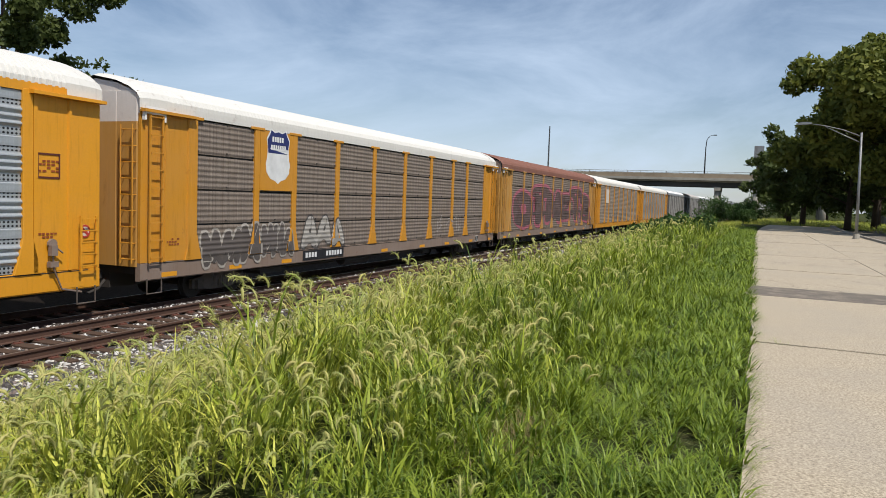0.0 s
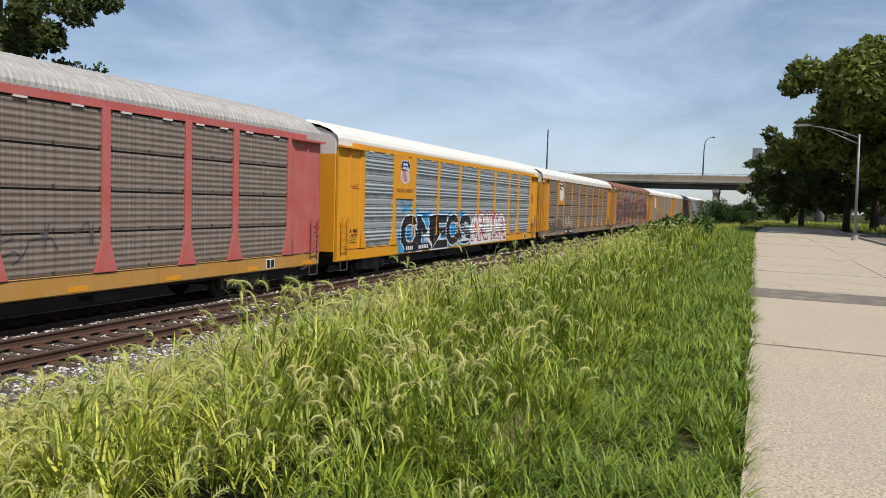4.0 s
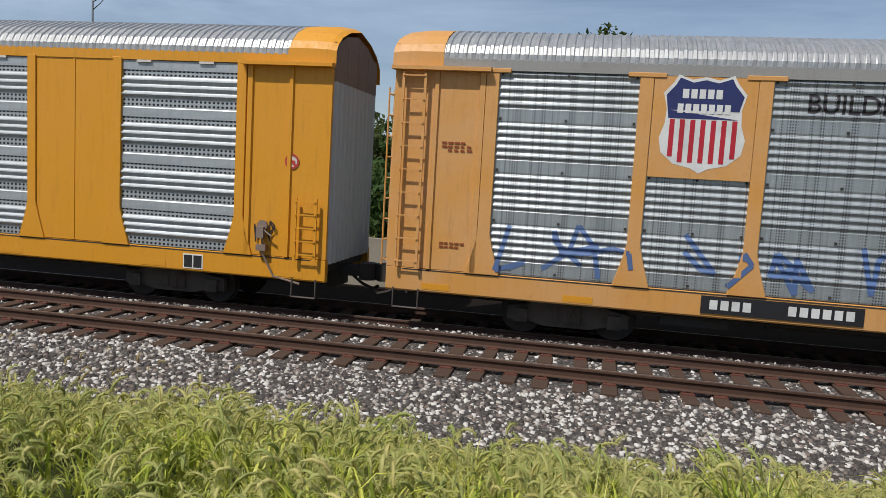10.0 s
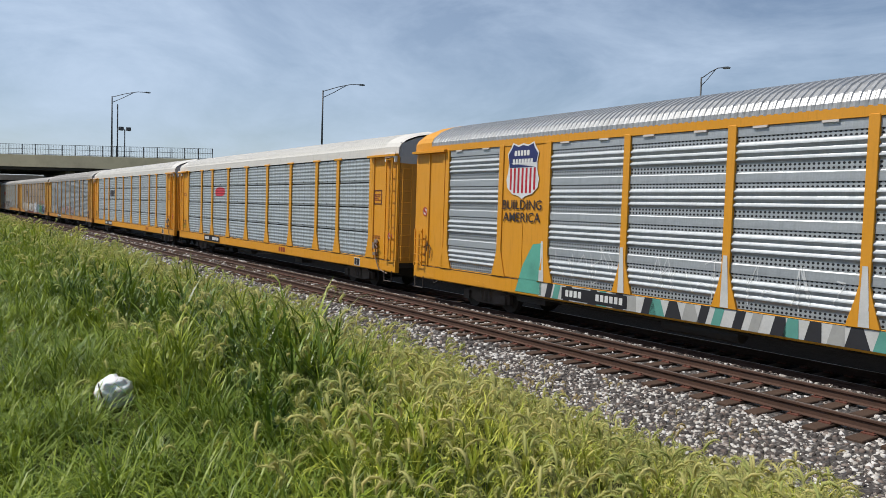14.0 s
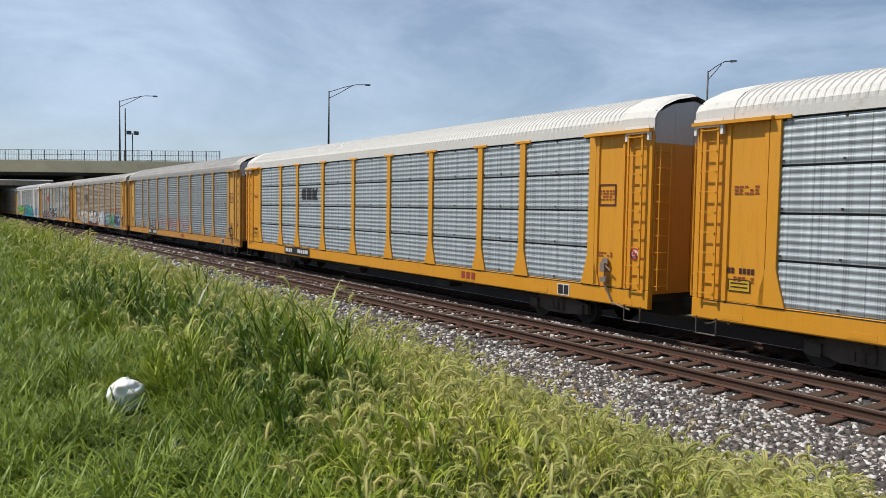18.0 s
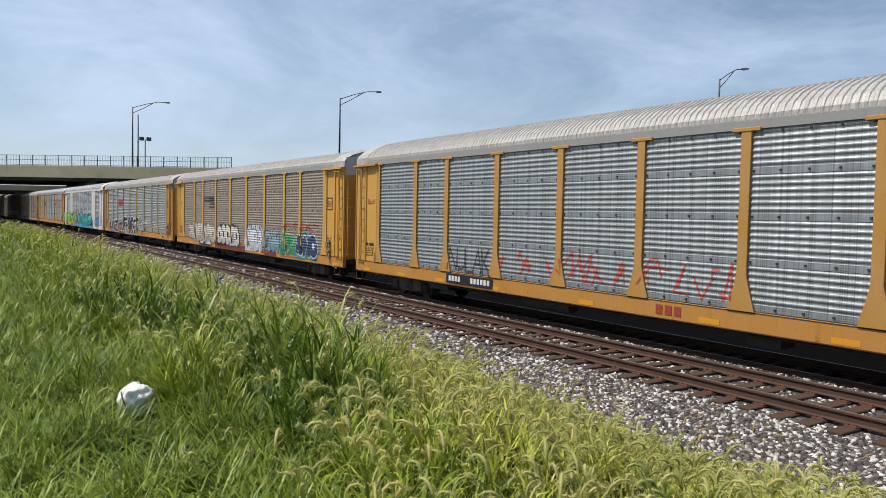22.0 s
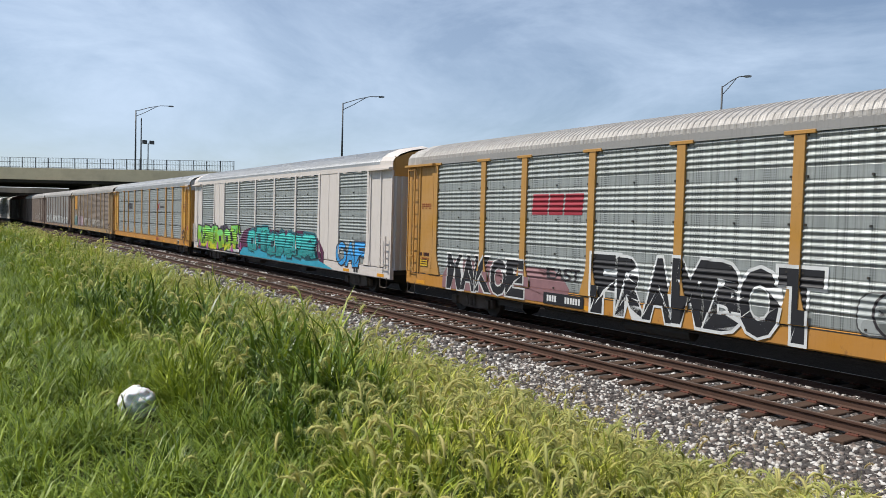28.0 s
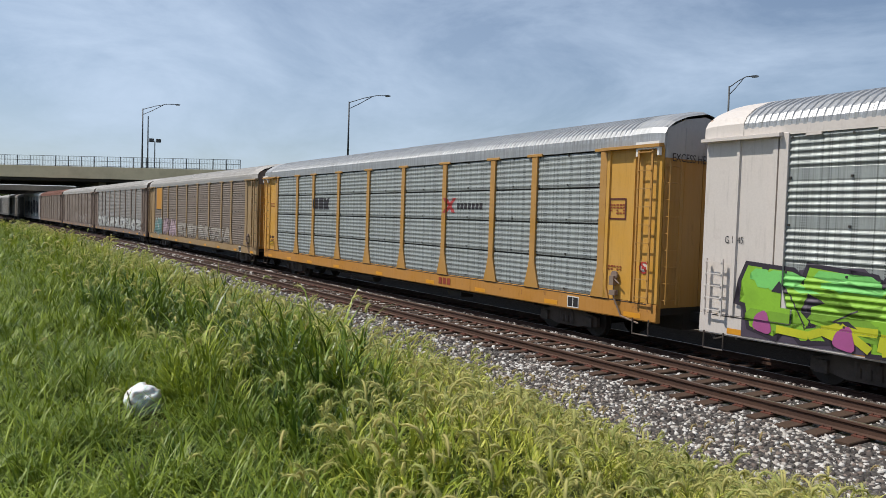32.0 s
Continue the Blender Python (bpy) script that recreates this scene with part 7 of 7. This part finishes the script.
def tall_grass():
    rng = np.random.default_rng(7)
    kinds = {"rank": [], "deep": [], "blade": [], "dry": []}
    stems, heads, bronze = [], [], []
    table = rng.uniform(size=(256, 256, 5))
    for per, near, far, x0, x1, leaves, big, cell in ((118, 1.2, 8.5, -9, 9, 9, 1.0, 0.34), (60, 8.5, 22, -22, 22, 7, 1.2, 0.46), (17, 22, 62, -60, 62, 5, 2.1, 0.9)):
        x, y = strewn(rng, x0, x1, 0.35, 8.5, per, near, far)
        # plants stand in tufts, each with a height, a tone and a lean of its own
        ix, iy = np.floor(x / cell).astype(int) % 256, np.floor(y / cell).astype(int) % 256
        tuft = table[ix, iy]
        cx, cy = (np.floor(x / cell) + 0.2 + 0.6 * tuft[:, 0]) * cell, (np.floor(y / cell) + 0.2 + 0.6 * tuft[:, 1]) * cell
        pull = 0.62
        x, y = x + (cx - x) * pull, y + (cy - y) * pull
        lump = np.array([0.8 * noise.noise((a * 0.55, b * 0.75, 3.0)) + 0.8 * noise.noise((a * 1.9, b * 1.9, 7.0)) for a, b in zip(x, y)])
        thick = thicket(x, y)
        thick = np.where(((x + 6.15) / 0.45) ** 2 + ((y - 1.2) / 0.3) ** 2 < 1, -9, thick)
        keep = rng.uniform(size=len(x)) < np.interp(y, [1.0, 1.35, 7.0, 8.5], [0.4, 1, 1, 0.45]) * np.where(x < -1.5, np.interp(y, [0.35, 1.15], [0.5, 0.8]), np.where(y < 1.0, 0.0, 1.0)) * (0.72 + 1.15 * lump + 0.6 * thick) * (0.5 + 0.8 * tuft[:, 2])
        x, y, lump, tuft, thick, cx, cy = x[keep], y[keep], lump[keep], tuft[keep], thick[keep], cx[keep], cy[keep]
        n = len(x)
        h = sward(x, y) * (0.42 + 0.56 * tuft[:, 2] + 0.26 * rng.uniform(size=n) + 0.5 * lump + 0.16 * np.clip(thick, 0, 1)) * np.interp(x, [-12, -8, -5, -3, 0], [1.0, 0.92, 0.85, 0.9, 1.0]) * np.where(x < -2.5, np.interp(y, [2.4, 3.0, 4.2], [1.0, 0.82, 0.84]), 1.0)
        h = np.clip(h, 0.08, 1.15)
        z = levels(x, y)
        out = np.hypot(x - cx, y - cy) / cell
        way = np.arctan2(y - cy, x - cx) + rng.normal(size=n) * 0.6
        lean = np.clip(0.05 + 0.9 * out + 0.12 * rng.uniform(size=n), 0, 0.5)
        top = np.stack([x + np.cos(way) * lean * h, y + np.sin(way) * lean * h, z + h], 1)
        root = np.stack([x, y, z], 1)
        stems.append(strips(rng, root, way, np.full(n, 1.5) - lean * 0.9, h * 1.05, np.full(n, 0.006 * big), np.full(n, 0.1), 3))
        # the sward turns from deep green by the road to pale by the track
        edge = np.interp(x, [-25, -10, -6, -4, -1, 2, 12, 40], [3.1, 2.9, 2.5, 1.7, 1.9, 2.5, 3.3, 4.4])
        tone = y - edge + rng.normal(size=n) * 0.4 + (tuft[:, 3] - 0.5) * 1.5 - 1.3 * lump - 2.6 * thick
        for j in range(leaves):
            f = rng.uniform(0.02, 0.82, n)
            p = root + (top - root) * f[:, None]
            L = np.clip(h * rng.uniform(0.36, 0.74, n), 0.10, 0.58)
            w = rng.uniform(0.008, 0.024, n) * big * (1 + 0.5 * np.clip(thick, 0, 1))
            blade = strips(rng, p, way + rng.normal(size=n) * 1.3, rng.uniform(0.65, 1.45, n), L, w, rng.uniform(0.6, 2.3, n), 4)
            t = tone + rng.normal(size=n) * 0.4
            rank = (thick > 0.3) & (rng.uniform(size=n) < 0.8)
            for name, pick in (("rank", rank & (t < 0)), ("deep", ~rank & (t < 0)), ("blade", (t >= 0) & (t < 2.5)), ("dry", t >= 2.5)):
                if pick.any():
                    kinds[name].append(picked(blade, n, pick))
        chance = np.interp(tone, [-2.4, -1.2, 0.2, 1.2, 3], [0.04, 0.2, 0.5, 0.8, 0.9]) * np.interp(y, [1.3, 2.0], [0.35, 1.0]) + 0.1 * thick
        for go in range(2):
            pick = rng.uniform(size=n) < chance * (1.0, 0.8)[go]
            m = int(pick.sum())
            shift = rng.normal(size=(m, 3)) * np.array([0.06, 0.06, 0.05]) + np.array([0, 0, 0.07 - 0.04 * go])
            tips = top[pick] + shift
            heads.append((tips, way[pick] + rng.normal(size=m) * 0.7, big, far < 10 or (far < 23 and go == 0)))
            foot = root[pick] + (top[pick] - root[pick]) * 0.55
            d = tips - foot
            ln = np.linalg.norm(d, axis=1)
            stems.append(strips(rng, foot, np.arctan2(d[:, 1], d[:, 0]), np.arcsin(np.clip(d[:, 2] / ln, -1, 1)), ln * 0.98, np.full(m, 0.0035 * big), np.zeros(m), 3))
    # ripe bronze foxtails along the toe of the ballast
    for x0, x1, cnt in ((-10.6, -7.4, 46), (-7.0, -4.5, 14), (8.5, 13.0, 60), (13.0, 22.0, 110), (-22.0, -11.0, 60), (22.0, 34.0, 60)):
        x, y = rng.uniform(x0, x1, cnt), rng.normal(size=cnt) * 0.35 + 8.35
        h = rng.uniform(0.42, 0.82, cnt)
        way = rng.uniform(0, 6.28, cnt)
        root = np.stack([x, y, levels(x, y)], 1)
        top = root + np.stack([np.cos(way) * 0.12, np.sin(way) * 0.12, h], 1)
        stems.append(strips(rng, root, way, np.full(cnt, 1.42), h * 1.02, np.full(cnt, 0.006), np.full(cnt, 0.1), 3))
        bronze.append((top, way + rng.normal(size=cnt) * 0.4, 1.25, True))
        for j in range(3):
            p = root + (top - root) * rng.uniform(0.05, 0.6, cnt)[:, None]
            kinds["dry"].append(strips(rng, p, rng.uniform(0, 6.28, cnt), rng.uniform(0.7, 1.4, cnt), rng.uniform(0.15, 0.32, cnt), rng.uniform(0.006, 0.014, cnt), rng.uniform(0.8, 2.2, cnt), 4))
    for name, chunks, mat, label in (("rank_grass", kinds["rank"], "rank", "rank dark green grass in thick clumps beside the mown strip"), ("tall_grass", kinds["deep"], "deep", "deep green tall grass growing along the road"), ("foxtail_grass", kinds["blade"], "blade", "tall light green foxtail grass on the bank"), ("grass_stems", stems, "lawn", "thin green stems of the tall grass"), ("dry_grass", kinds["dry"], "dry", "pale yellowing grass beside the track ballast")):
        thing(name, label, "grass", kind="stuff", mesh=bulk(name, *joined(chunks)), material=M[mat])
    for sort, mat, label in ((heads, "seed", "nodding yellowish foxtail seed heads on the tall grass"), (bronze, "ripe", "ripe bronze foxtail seed heads beside the ballast")):
        thing("foxtail_heads", label, "grass", kind="stuff", mesh=bulk("foxtail_heads", *joined(head_chunks(rng, sort))), material=M[mat])


def head_chunks(rng, heads):
    """Arching bristly seed heads from their tops, turns and sizes."""
    chunks = []
    for top, way, big, hairy in heads:
        n = len(top)
        L = rng.uniform(0.10, 0.19, n) * (1 + 0.25 * (big - 1))
        R = rng.uniform(0.007, 0.0125, n) * big
        side = np.stack([-np.sin(way), np.cos(way), np.zeros(n)], 1)
        out = np.stack([np.cos(way), np.sin(way), np.zeros(n)], 1)
        up = np.array([0, 0, 1.0])
        rise, bend = rng.uniform(0.9, 1.6, n), rng.uniform(1.4, 3.2, n)
        rings, p, axes = [], top - up * 0.02, []
        rows = 5
        for i in range(rows):
            a = rise - bend * i / (rows - 1)
            d = out * np.cos(a)[:, None] + up * np.sin(a)[:, None]
            nrm = np.cross(side, d)
            r = R * (0.55, 1.0, 1.0, 0.8, 0.15)[i]
            for q in (0, 2 * math.pi / 3, 4 * math.pi / 3):
                rings.append(p + (side * math.cos(q) + nrm * math.sin(q)) * r[:, None])
            axes.append((p.copy(), d, nrm, r))
            p = p + d * (L / (rows - 1))[:, None]
        v = np.stack(rings, 1).reshape(-1, 3)
        base = np.arange(n)[:, None] * (rows * 3)
        cols = []
        for i in range(rows - 1):
            for j in range(3):
                a, b = i * 3 + j, i * 3 + (j + 1) % 3
                cols += [a, b, b + 3, a + 3]
        chunks.append((v, (base + np.array(cols)).reshape(-1), np.full(n * (rows - 1) * 3, 4)))
        if hairy:
            for i in range(rows - 1):
                p, d, nrm, r = axes[i]
                for j in range(13):
                    q = rng.uniform(0, 6.28, n)
                    o = side * np.cos(q)[:, None] + nrm * np.sin(q)[:, None]
                    s = p + d * (rng.uniform(0, 0.25, n) * L)[:, None]
                    tip = s + o * (r * 1.7 + rng.uniform(0.012, 0.022, n))[:, None] + d * 0.024
                    w = d * 0.002 * big
                    tri = np.stack([s - w, s + w, tip], 1).reshape(-1, 3)
                    chunks.append((tri, np.arange(n * 3), np.full(n, 3)))
    return chunks


def lawn():
    rng = np.random.default_rng(11)
    chunks = []
    for per, near, far, x0, x1, big in ((88, 0.0, 7.5, -7.5, 7.5, 1.0), (58, 7.5, 20, -20, 20, 1.5), (14, 20, 75, -70, 75, 2.6)):
        cx, cy = strewn(rng, x0, x1, -0.03, 1.9, per, near, far)
        lush = np.array([noise.noise((a * 1.3, b * 1.3, 11.0)) for a, b in zip(cx, cy)])
        bag = ((cx + 6.1) / 0.5) ** 2 + ((cy - 1.2) / 0.22) ** 2 < 1
        clear = (rng.uniform(size=len(cx)) < np.where(cx < -1.5, 0.75, 1.0) + 0.9 * lush) & ~bag
        cx, cy, lush = cx[clear], cy[clear], lush[clear]
        k = 15
        x, y = np.repeat(cx, k), np.repeat(cy, k)
        n = len(x)
        tone = np.repeat(rng.uniform(0.6, 1.35, len(cx)) + 0.7 * lush, k)
        turn = rng.uniform(0, 6.28, n)
        spot = rng.uniform(0.0, 0.05, n) * big
        x, y = x + np.cos(turn) * spot, y - 0.011 * np.maximum(0, x) + np.sin(turn) * spot
        h = (0.13 + 0.14 * rng.uniform(size=n) + 0.12 * (rng.uniform(size=n) > 0.93)) * tone * np.interp(y, [-0.4, 0.9, 1.7], [0.8, 1.0, 1.35]) * np.interp(x, [-2.5, 0.5], [1.3, 0.72])
        root = np.stack([x, y, levels(x, y) - 0.04], 1)
        chunks.append(strips(rng, root, turn + rng.normal(size=n) * 0.5, rng.uniform(0.6, 1.45, n), np.clip(h, 0.05, 0.5) * 1.2 + 0.05, rng.uniform(0.008, 0.021, n) * big, rng.uniform(0.9, 2.5, n), 4))
    # tufts leaning over the road's edge and in its joints
    for x0, y0, cnt in ((10.1, -0.35, 60), (22.6, -0.4, 40), (4.3, -0.2, 30), (-2.0, -0.2, 40)):
        root = np.stack([x0 + rng.normal(size=cnt) * 0.05, y0 - np.abs(rng.normal(size=cnt)) * 0.12, np.full(cnt, -0.02)], 1)
        chunks.append(strips(rng, root, rng.uniform(0, 6.28, cnt), rng.uniform(0.3, 1.2, cnt), rng.uniform(0.05, 0.14, cnt), np.full(cnt, 0.005), rng.uniform(0.3, 1.2, cnt), 3))
    n = 2600
    x = rng.uniform(1.5, 40, n)
    root = np.stack([x, -0.011 * x + rng.uniform(-0.06, 0.05, n), np.full(n, -0.03)], 1)
    chunks.append(strips(rng, root, rng.uniform(3.6, 5.8, n), rng.uniform(0.2, 1.0, n), rng.uniform(0.1, 0.26, n), rng.uniform(0.005, 0.009, n), rng.uniform(0.2, 1.0, n), 3))
    thing("mown_grass", "short mown green grass along the road's edge", "grass", kind="stuff", mesh=bulk("mown_grass", *joined(chunks)), material=M["lawn"])
    # rough grass beyond the wall, behind the train and round the far trees
    chunks = []
    for x0, x1, y0, y1, cnt in ((-50, 60, 20.8, 34, 16000), (56, 150, -20, 4, 15000), (60, 145, 0.5, 8, 12000), (-130, -58, -4, 9, 16000)):
        x, y = rng.uniform(x0, x1, cnt), rng.uniform(y0, y1, cnt)
        if x0 == 56:
            ok = (y < -9 - 0.02 * x) | (x > 93)
            x, y = x[ok], y[ok]
        m = len(x)
        root = np.stack([x, y, levels(x, y) - 0.05], 1)
        chunks.append(strips(rng, root, rng.uniform(0, 6.28, m), rng.uniform(0.8, 1.5, m), rng.uniform(0.25, 0.6, m), rng.uniform(0.03, 0.06, m), rng.uniform(0.3, 1.4, m), 3))
    thing("rough_grass", "rough green grass on the far slopes", "grass", kind="stuff", mesh=bulk("rough_grass", *joined(chunks)), material=M["blade"])


def stones():
    """Crushed ballast: small many-sided stones, each turned and sized on its own."""
    rng = np.random.default_rng(5)
    cube = np.array([(x, y, z) for z in (-1, 1) for y in (-1, 1) for x in (-1, 1)], float)
    quads = np.array([(0, 2, 3, 1), (4, 5, 7, 6), (0, 1, 5, 4), (2, 6, 7, 3), (0, 4, 6, 2), (1, 3, 7, 5)]).reshape(-1)
    prof = [(-3.9, -0.66), (-3.2, -0.545), (-1.6, -0.29), (-1.3, -0.235), (1.3, -0.235), (1.6, -0.2), (1.95, -0.25), (2.25, -0.45), (2.6, -0.5), (4.9, -0.505)]
    pale, dark = [], []
    for per, x0, x1, ya, yb, big in ((400, -13, 14, -3.5, -1.2, 1.0), (150, -13, 14, -1.2, 2.3, 1.0), (110, -34, -13, -3.4, 2.2, 1.35), (110, 14, 34, -3.4, 2.2, 1.35), (24, -75, -34, -3.4, 2.2, 2.2), (24, 34, 75, -3.4, 2.2, 2.2), (60, -14, 16, 2.3, 3.2, 1.1), (150, -16, 18, 1.3, 2.3, 1.0)):
        n = int((x1 - x0) * (yb - ya) * per)
        s, u = rng.uniform(x0, x1, n), rng.uniform(ya, yb, n)
        z = np.interp(u, [a for a, _ in prof], [b for _, b in prof]) + NEAR_Z
        clear = ~((np.abs(np.abs(u) - 0.755) < 0.09) | ((np.abs(u) < 1.3) & (np.abs(((s / 0.52) % 1.0)) < 0.14)))
        s, u, z = s[clear], u[clear], z[clear]
        n = len(s)
        y = NEAR_Y - s * s * BEND / 2 + u
        size = rng.uniform(0.011, 0.034, n) * big
        shape = cube[None] * rng.uniform(0.62, 1.25, (n, 8, 1)) * rng.uniform(0.7, 1.2, (n, 1, 3))
        a, b = rng.uniform(0, 6.28, n), rng.uniform(-0.8, 0.8, n)
        ca, sa, cb, sb = np.cos(a), np.sin(a), np.cos(b), np.sin(b)
        rot = np.stack([np.stack([ca, -sa * cb, sa * sb], 1), np.stack([sa, ca * cb, -ca * sb], 1), np.stack([0 * a, sb, cb], 1)], 1)
        v = np.einsum("nij,nkj->nki", rot, shape) * size[:, None, None] + np.stack([s, y, z + size * 0.35 - (0.02 if ya < -1 else 0.0)], 1)[:, None]
        chunk = (v.reshape(-1, 3), (np.arange(n)[:, None] * 8 + quads).reshape(-1), np.full(n * 6, 4))
        foul = (u + rng.normal(size=n) * 0.18 > 1.05) & (rng.uniform(size=n) < np.interp(u, [1.2, 2.0, 2.6, 3.2], [0.35, 0.5, 0.8, 1.0]))
        pale.append(picked(chunk, n, ~foul))
        if foul.any():
            dark.append(picked(chunk, n, foul))
    m, nt, b = shader("crushed_stone")
    geo = nt.nodes.new("ShaderNodeNewGeometry")
    r = nt.nodes.new("ShaderNodeValToRGB")
    r.color_ramp.elements[0].color, r.color_ramp.elements[1].color = (0.04, 0.036, 0.036, 1), (0.76, 0.74, 0.71, 1)
    for p, c in ((0.34, (0.085, 0.075, 0.07, 1)), (0.5, (0.22, 0.17, 0.145, 1)), (0.72, (0.52, 0.49, 0.45, 1))):
        r.color_ramp.elements.new(p).color = c
    nt.links.new(geo.outputs["Random Per Island"], r.inputs[0])
    fine = noise_tex(nt, coords(nt), 60, 4)
    col = blend(nt, ramp(nt, fine, 0.3, 0.75, 0, 0.4), r.outputs[0], (0.13, 0.11, 0.10))
    nt.links.new(col, b.inputs["Base Color"])
    b.inputs["Roughness"].default_value = 0.85
    b.inputs["Specular IOR Level"].default_value = 0.15
    thing("ballast_stones", "loose grey and white crushed ballast stones", "gravel", kind="stuff", mesh=bulk("ballast_stones", *joined(pale)), material=m)

    soiled = plain("soiled_ballast_stone", (0.085, 0.068, 0.06), 0.9, 0.0, 0.5, 9, (0.03, 0.025, 0.022), 0.7, 0.5)
    thing("soiled_ballast_stones", "oil-darkened ballast stones between the two tracks", "gravel", kind="stuff", mesh=bulk("soiled_ballast_stones", *joined(dark)), material=soiled)


def litter_bag():
    """A crumpled white plastic bag, blown full of air, with the shade of a fold drawn on in black."""
    bm = bmesh.new()
    bmesh.ops.create_icosphere(bm, subdivisions=4, radius=0.17)
    for v in bm.verts:
        d = v.co.normalized()
        ridge = noise.ridged_multi_fractal(d * 1.7, 1.0, 2.2, 4, 1.0, 2.0)
        v.co = d * (0.12 + 0.018 * ridge + 0.036 * noise.noise(d * 1.9) + 0.012 * noise.noise(d * 7))
        v.co.z *= 0.92
    for f in bm.faces:
        f.smooth = True
    me = bpy.data.meshes.new("litter_bag")
    bm.to_mesh(me)
    bm.free()
    m, nt, b = shader("white_plastic_film")
    n1 = noise_tex(nt, coords(nt), 14, 6)
    nt.links.new(blend(nt, n1, (0.80, 0.81, 0.82), (0.92, 0.92, 0.92)), b.inputs["Base Color"])
    b.inputs["Roughness"].default_value = 0.4
    b.inputs["Subsurface Weight"].default_value = 0.15
    relief(nt, b, n1, 0.7, 0.012)
    bag = thing("litter_bag", "crumpled white plastic bag lying in the grass", "plastic bag", at=(-6.3, 1.22, bank(-6.3, 1.22) + 0.125))
    part("film", me, m, bag)
    # thin black tube drawn for the shade in a fold of the film
    part("crease", Shape().tube([(0.10, -0.14, 0.1), (0.13, -0.13, 0.03), (0.15, -0.10, -0.05)], [0.004, 0.008, 0.003], 5), M["black"], bag)


def dry_patch():
    """A small burnt patch of straw in the sward."""
    rng = np.random.default_rng(23)
    n = 1500
    root = np.stack([4.75 + rng.normal(size=n) * 0.3, 1.42 + rng.normal(size=n) * 0.12, np.full(n, 0.0)], 1)
    chunk = strips(rng, root, rng.uniform(0, 6.28, n), rng.uniform(0.2, 1.3, n), rng.uniform(0.1, 0.3, n), rng.uniform(0.004, 0.009, n), rng.uniform(0.3, 1.6, n), 3)
    thing("straw_patch", "dead straw-coloured grass in a small patch", "grass", kind="stuff", mesh=bulk("straw_patch", *chunk), material=M["straw"])


tall_grass()
lawn()
dry_patch()
stones()
litter_bag()


# ---- motion of the train ----
PITCH = 28.5


def run(t):
    """How far the leading coupler of the first bright yellow wagon has come along the track."""
    return 13.54 + 9.4616 * t + 0.01393 * t * t


def car_pose(k, t):
    s = run(t) - (k + 0.5) * PITCH
    x, y, a = on_track(s, TRAIN_Y)
    return Matrix.Translation((x, y, TRAIN_Z)) @ Matrix.Rotation(a, 4, "Z")


def motions():
    steps = [0.5 * i for i in range(65)]
    for k, car in CARS.items():
        walk(car, [(t, car_pose(k, t)) for t in steps])
    ticks = [i / 15 for i in range(481)]
    turns = [pose(0, 0, 0, 0, math.degrees(run(t) / 0.42) % 360, 0) for t in ticks]
    for k, car in CARS.items():
        if -1 <= k <= 13:
            for ob in car.children_recursive:
                if ob.name.startswith("wheelset"):
                    base = Matrix.Translation(ob.location)
                    walk(ob, [(t, base @ m) for t, m in zip(ticks, turns)])


motions()
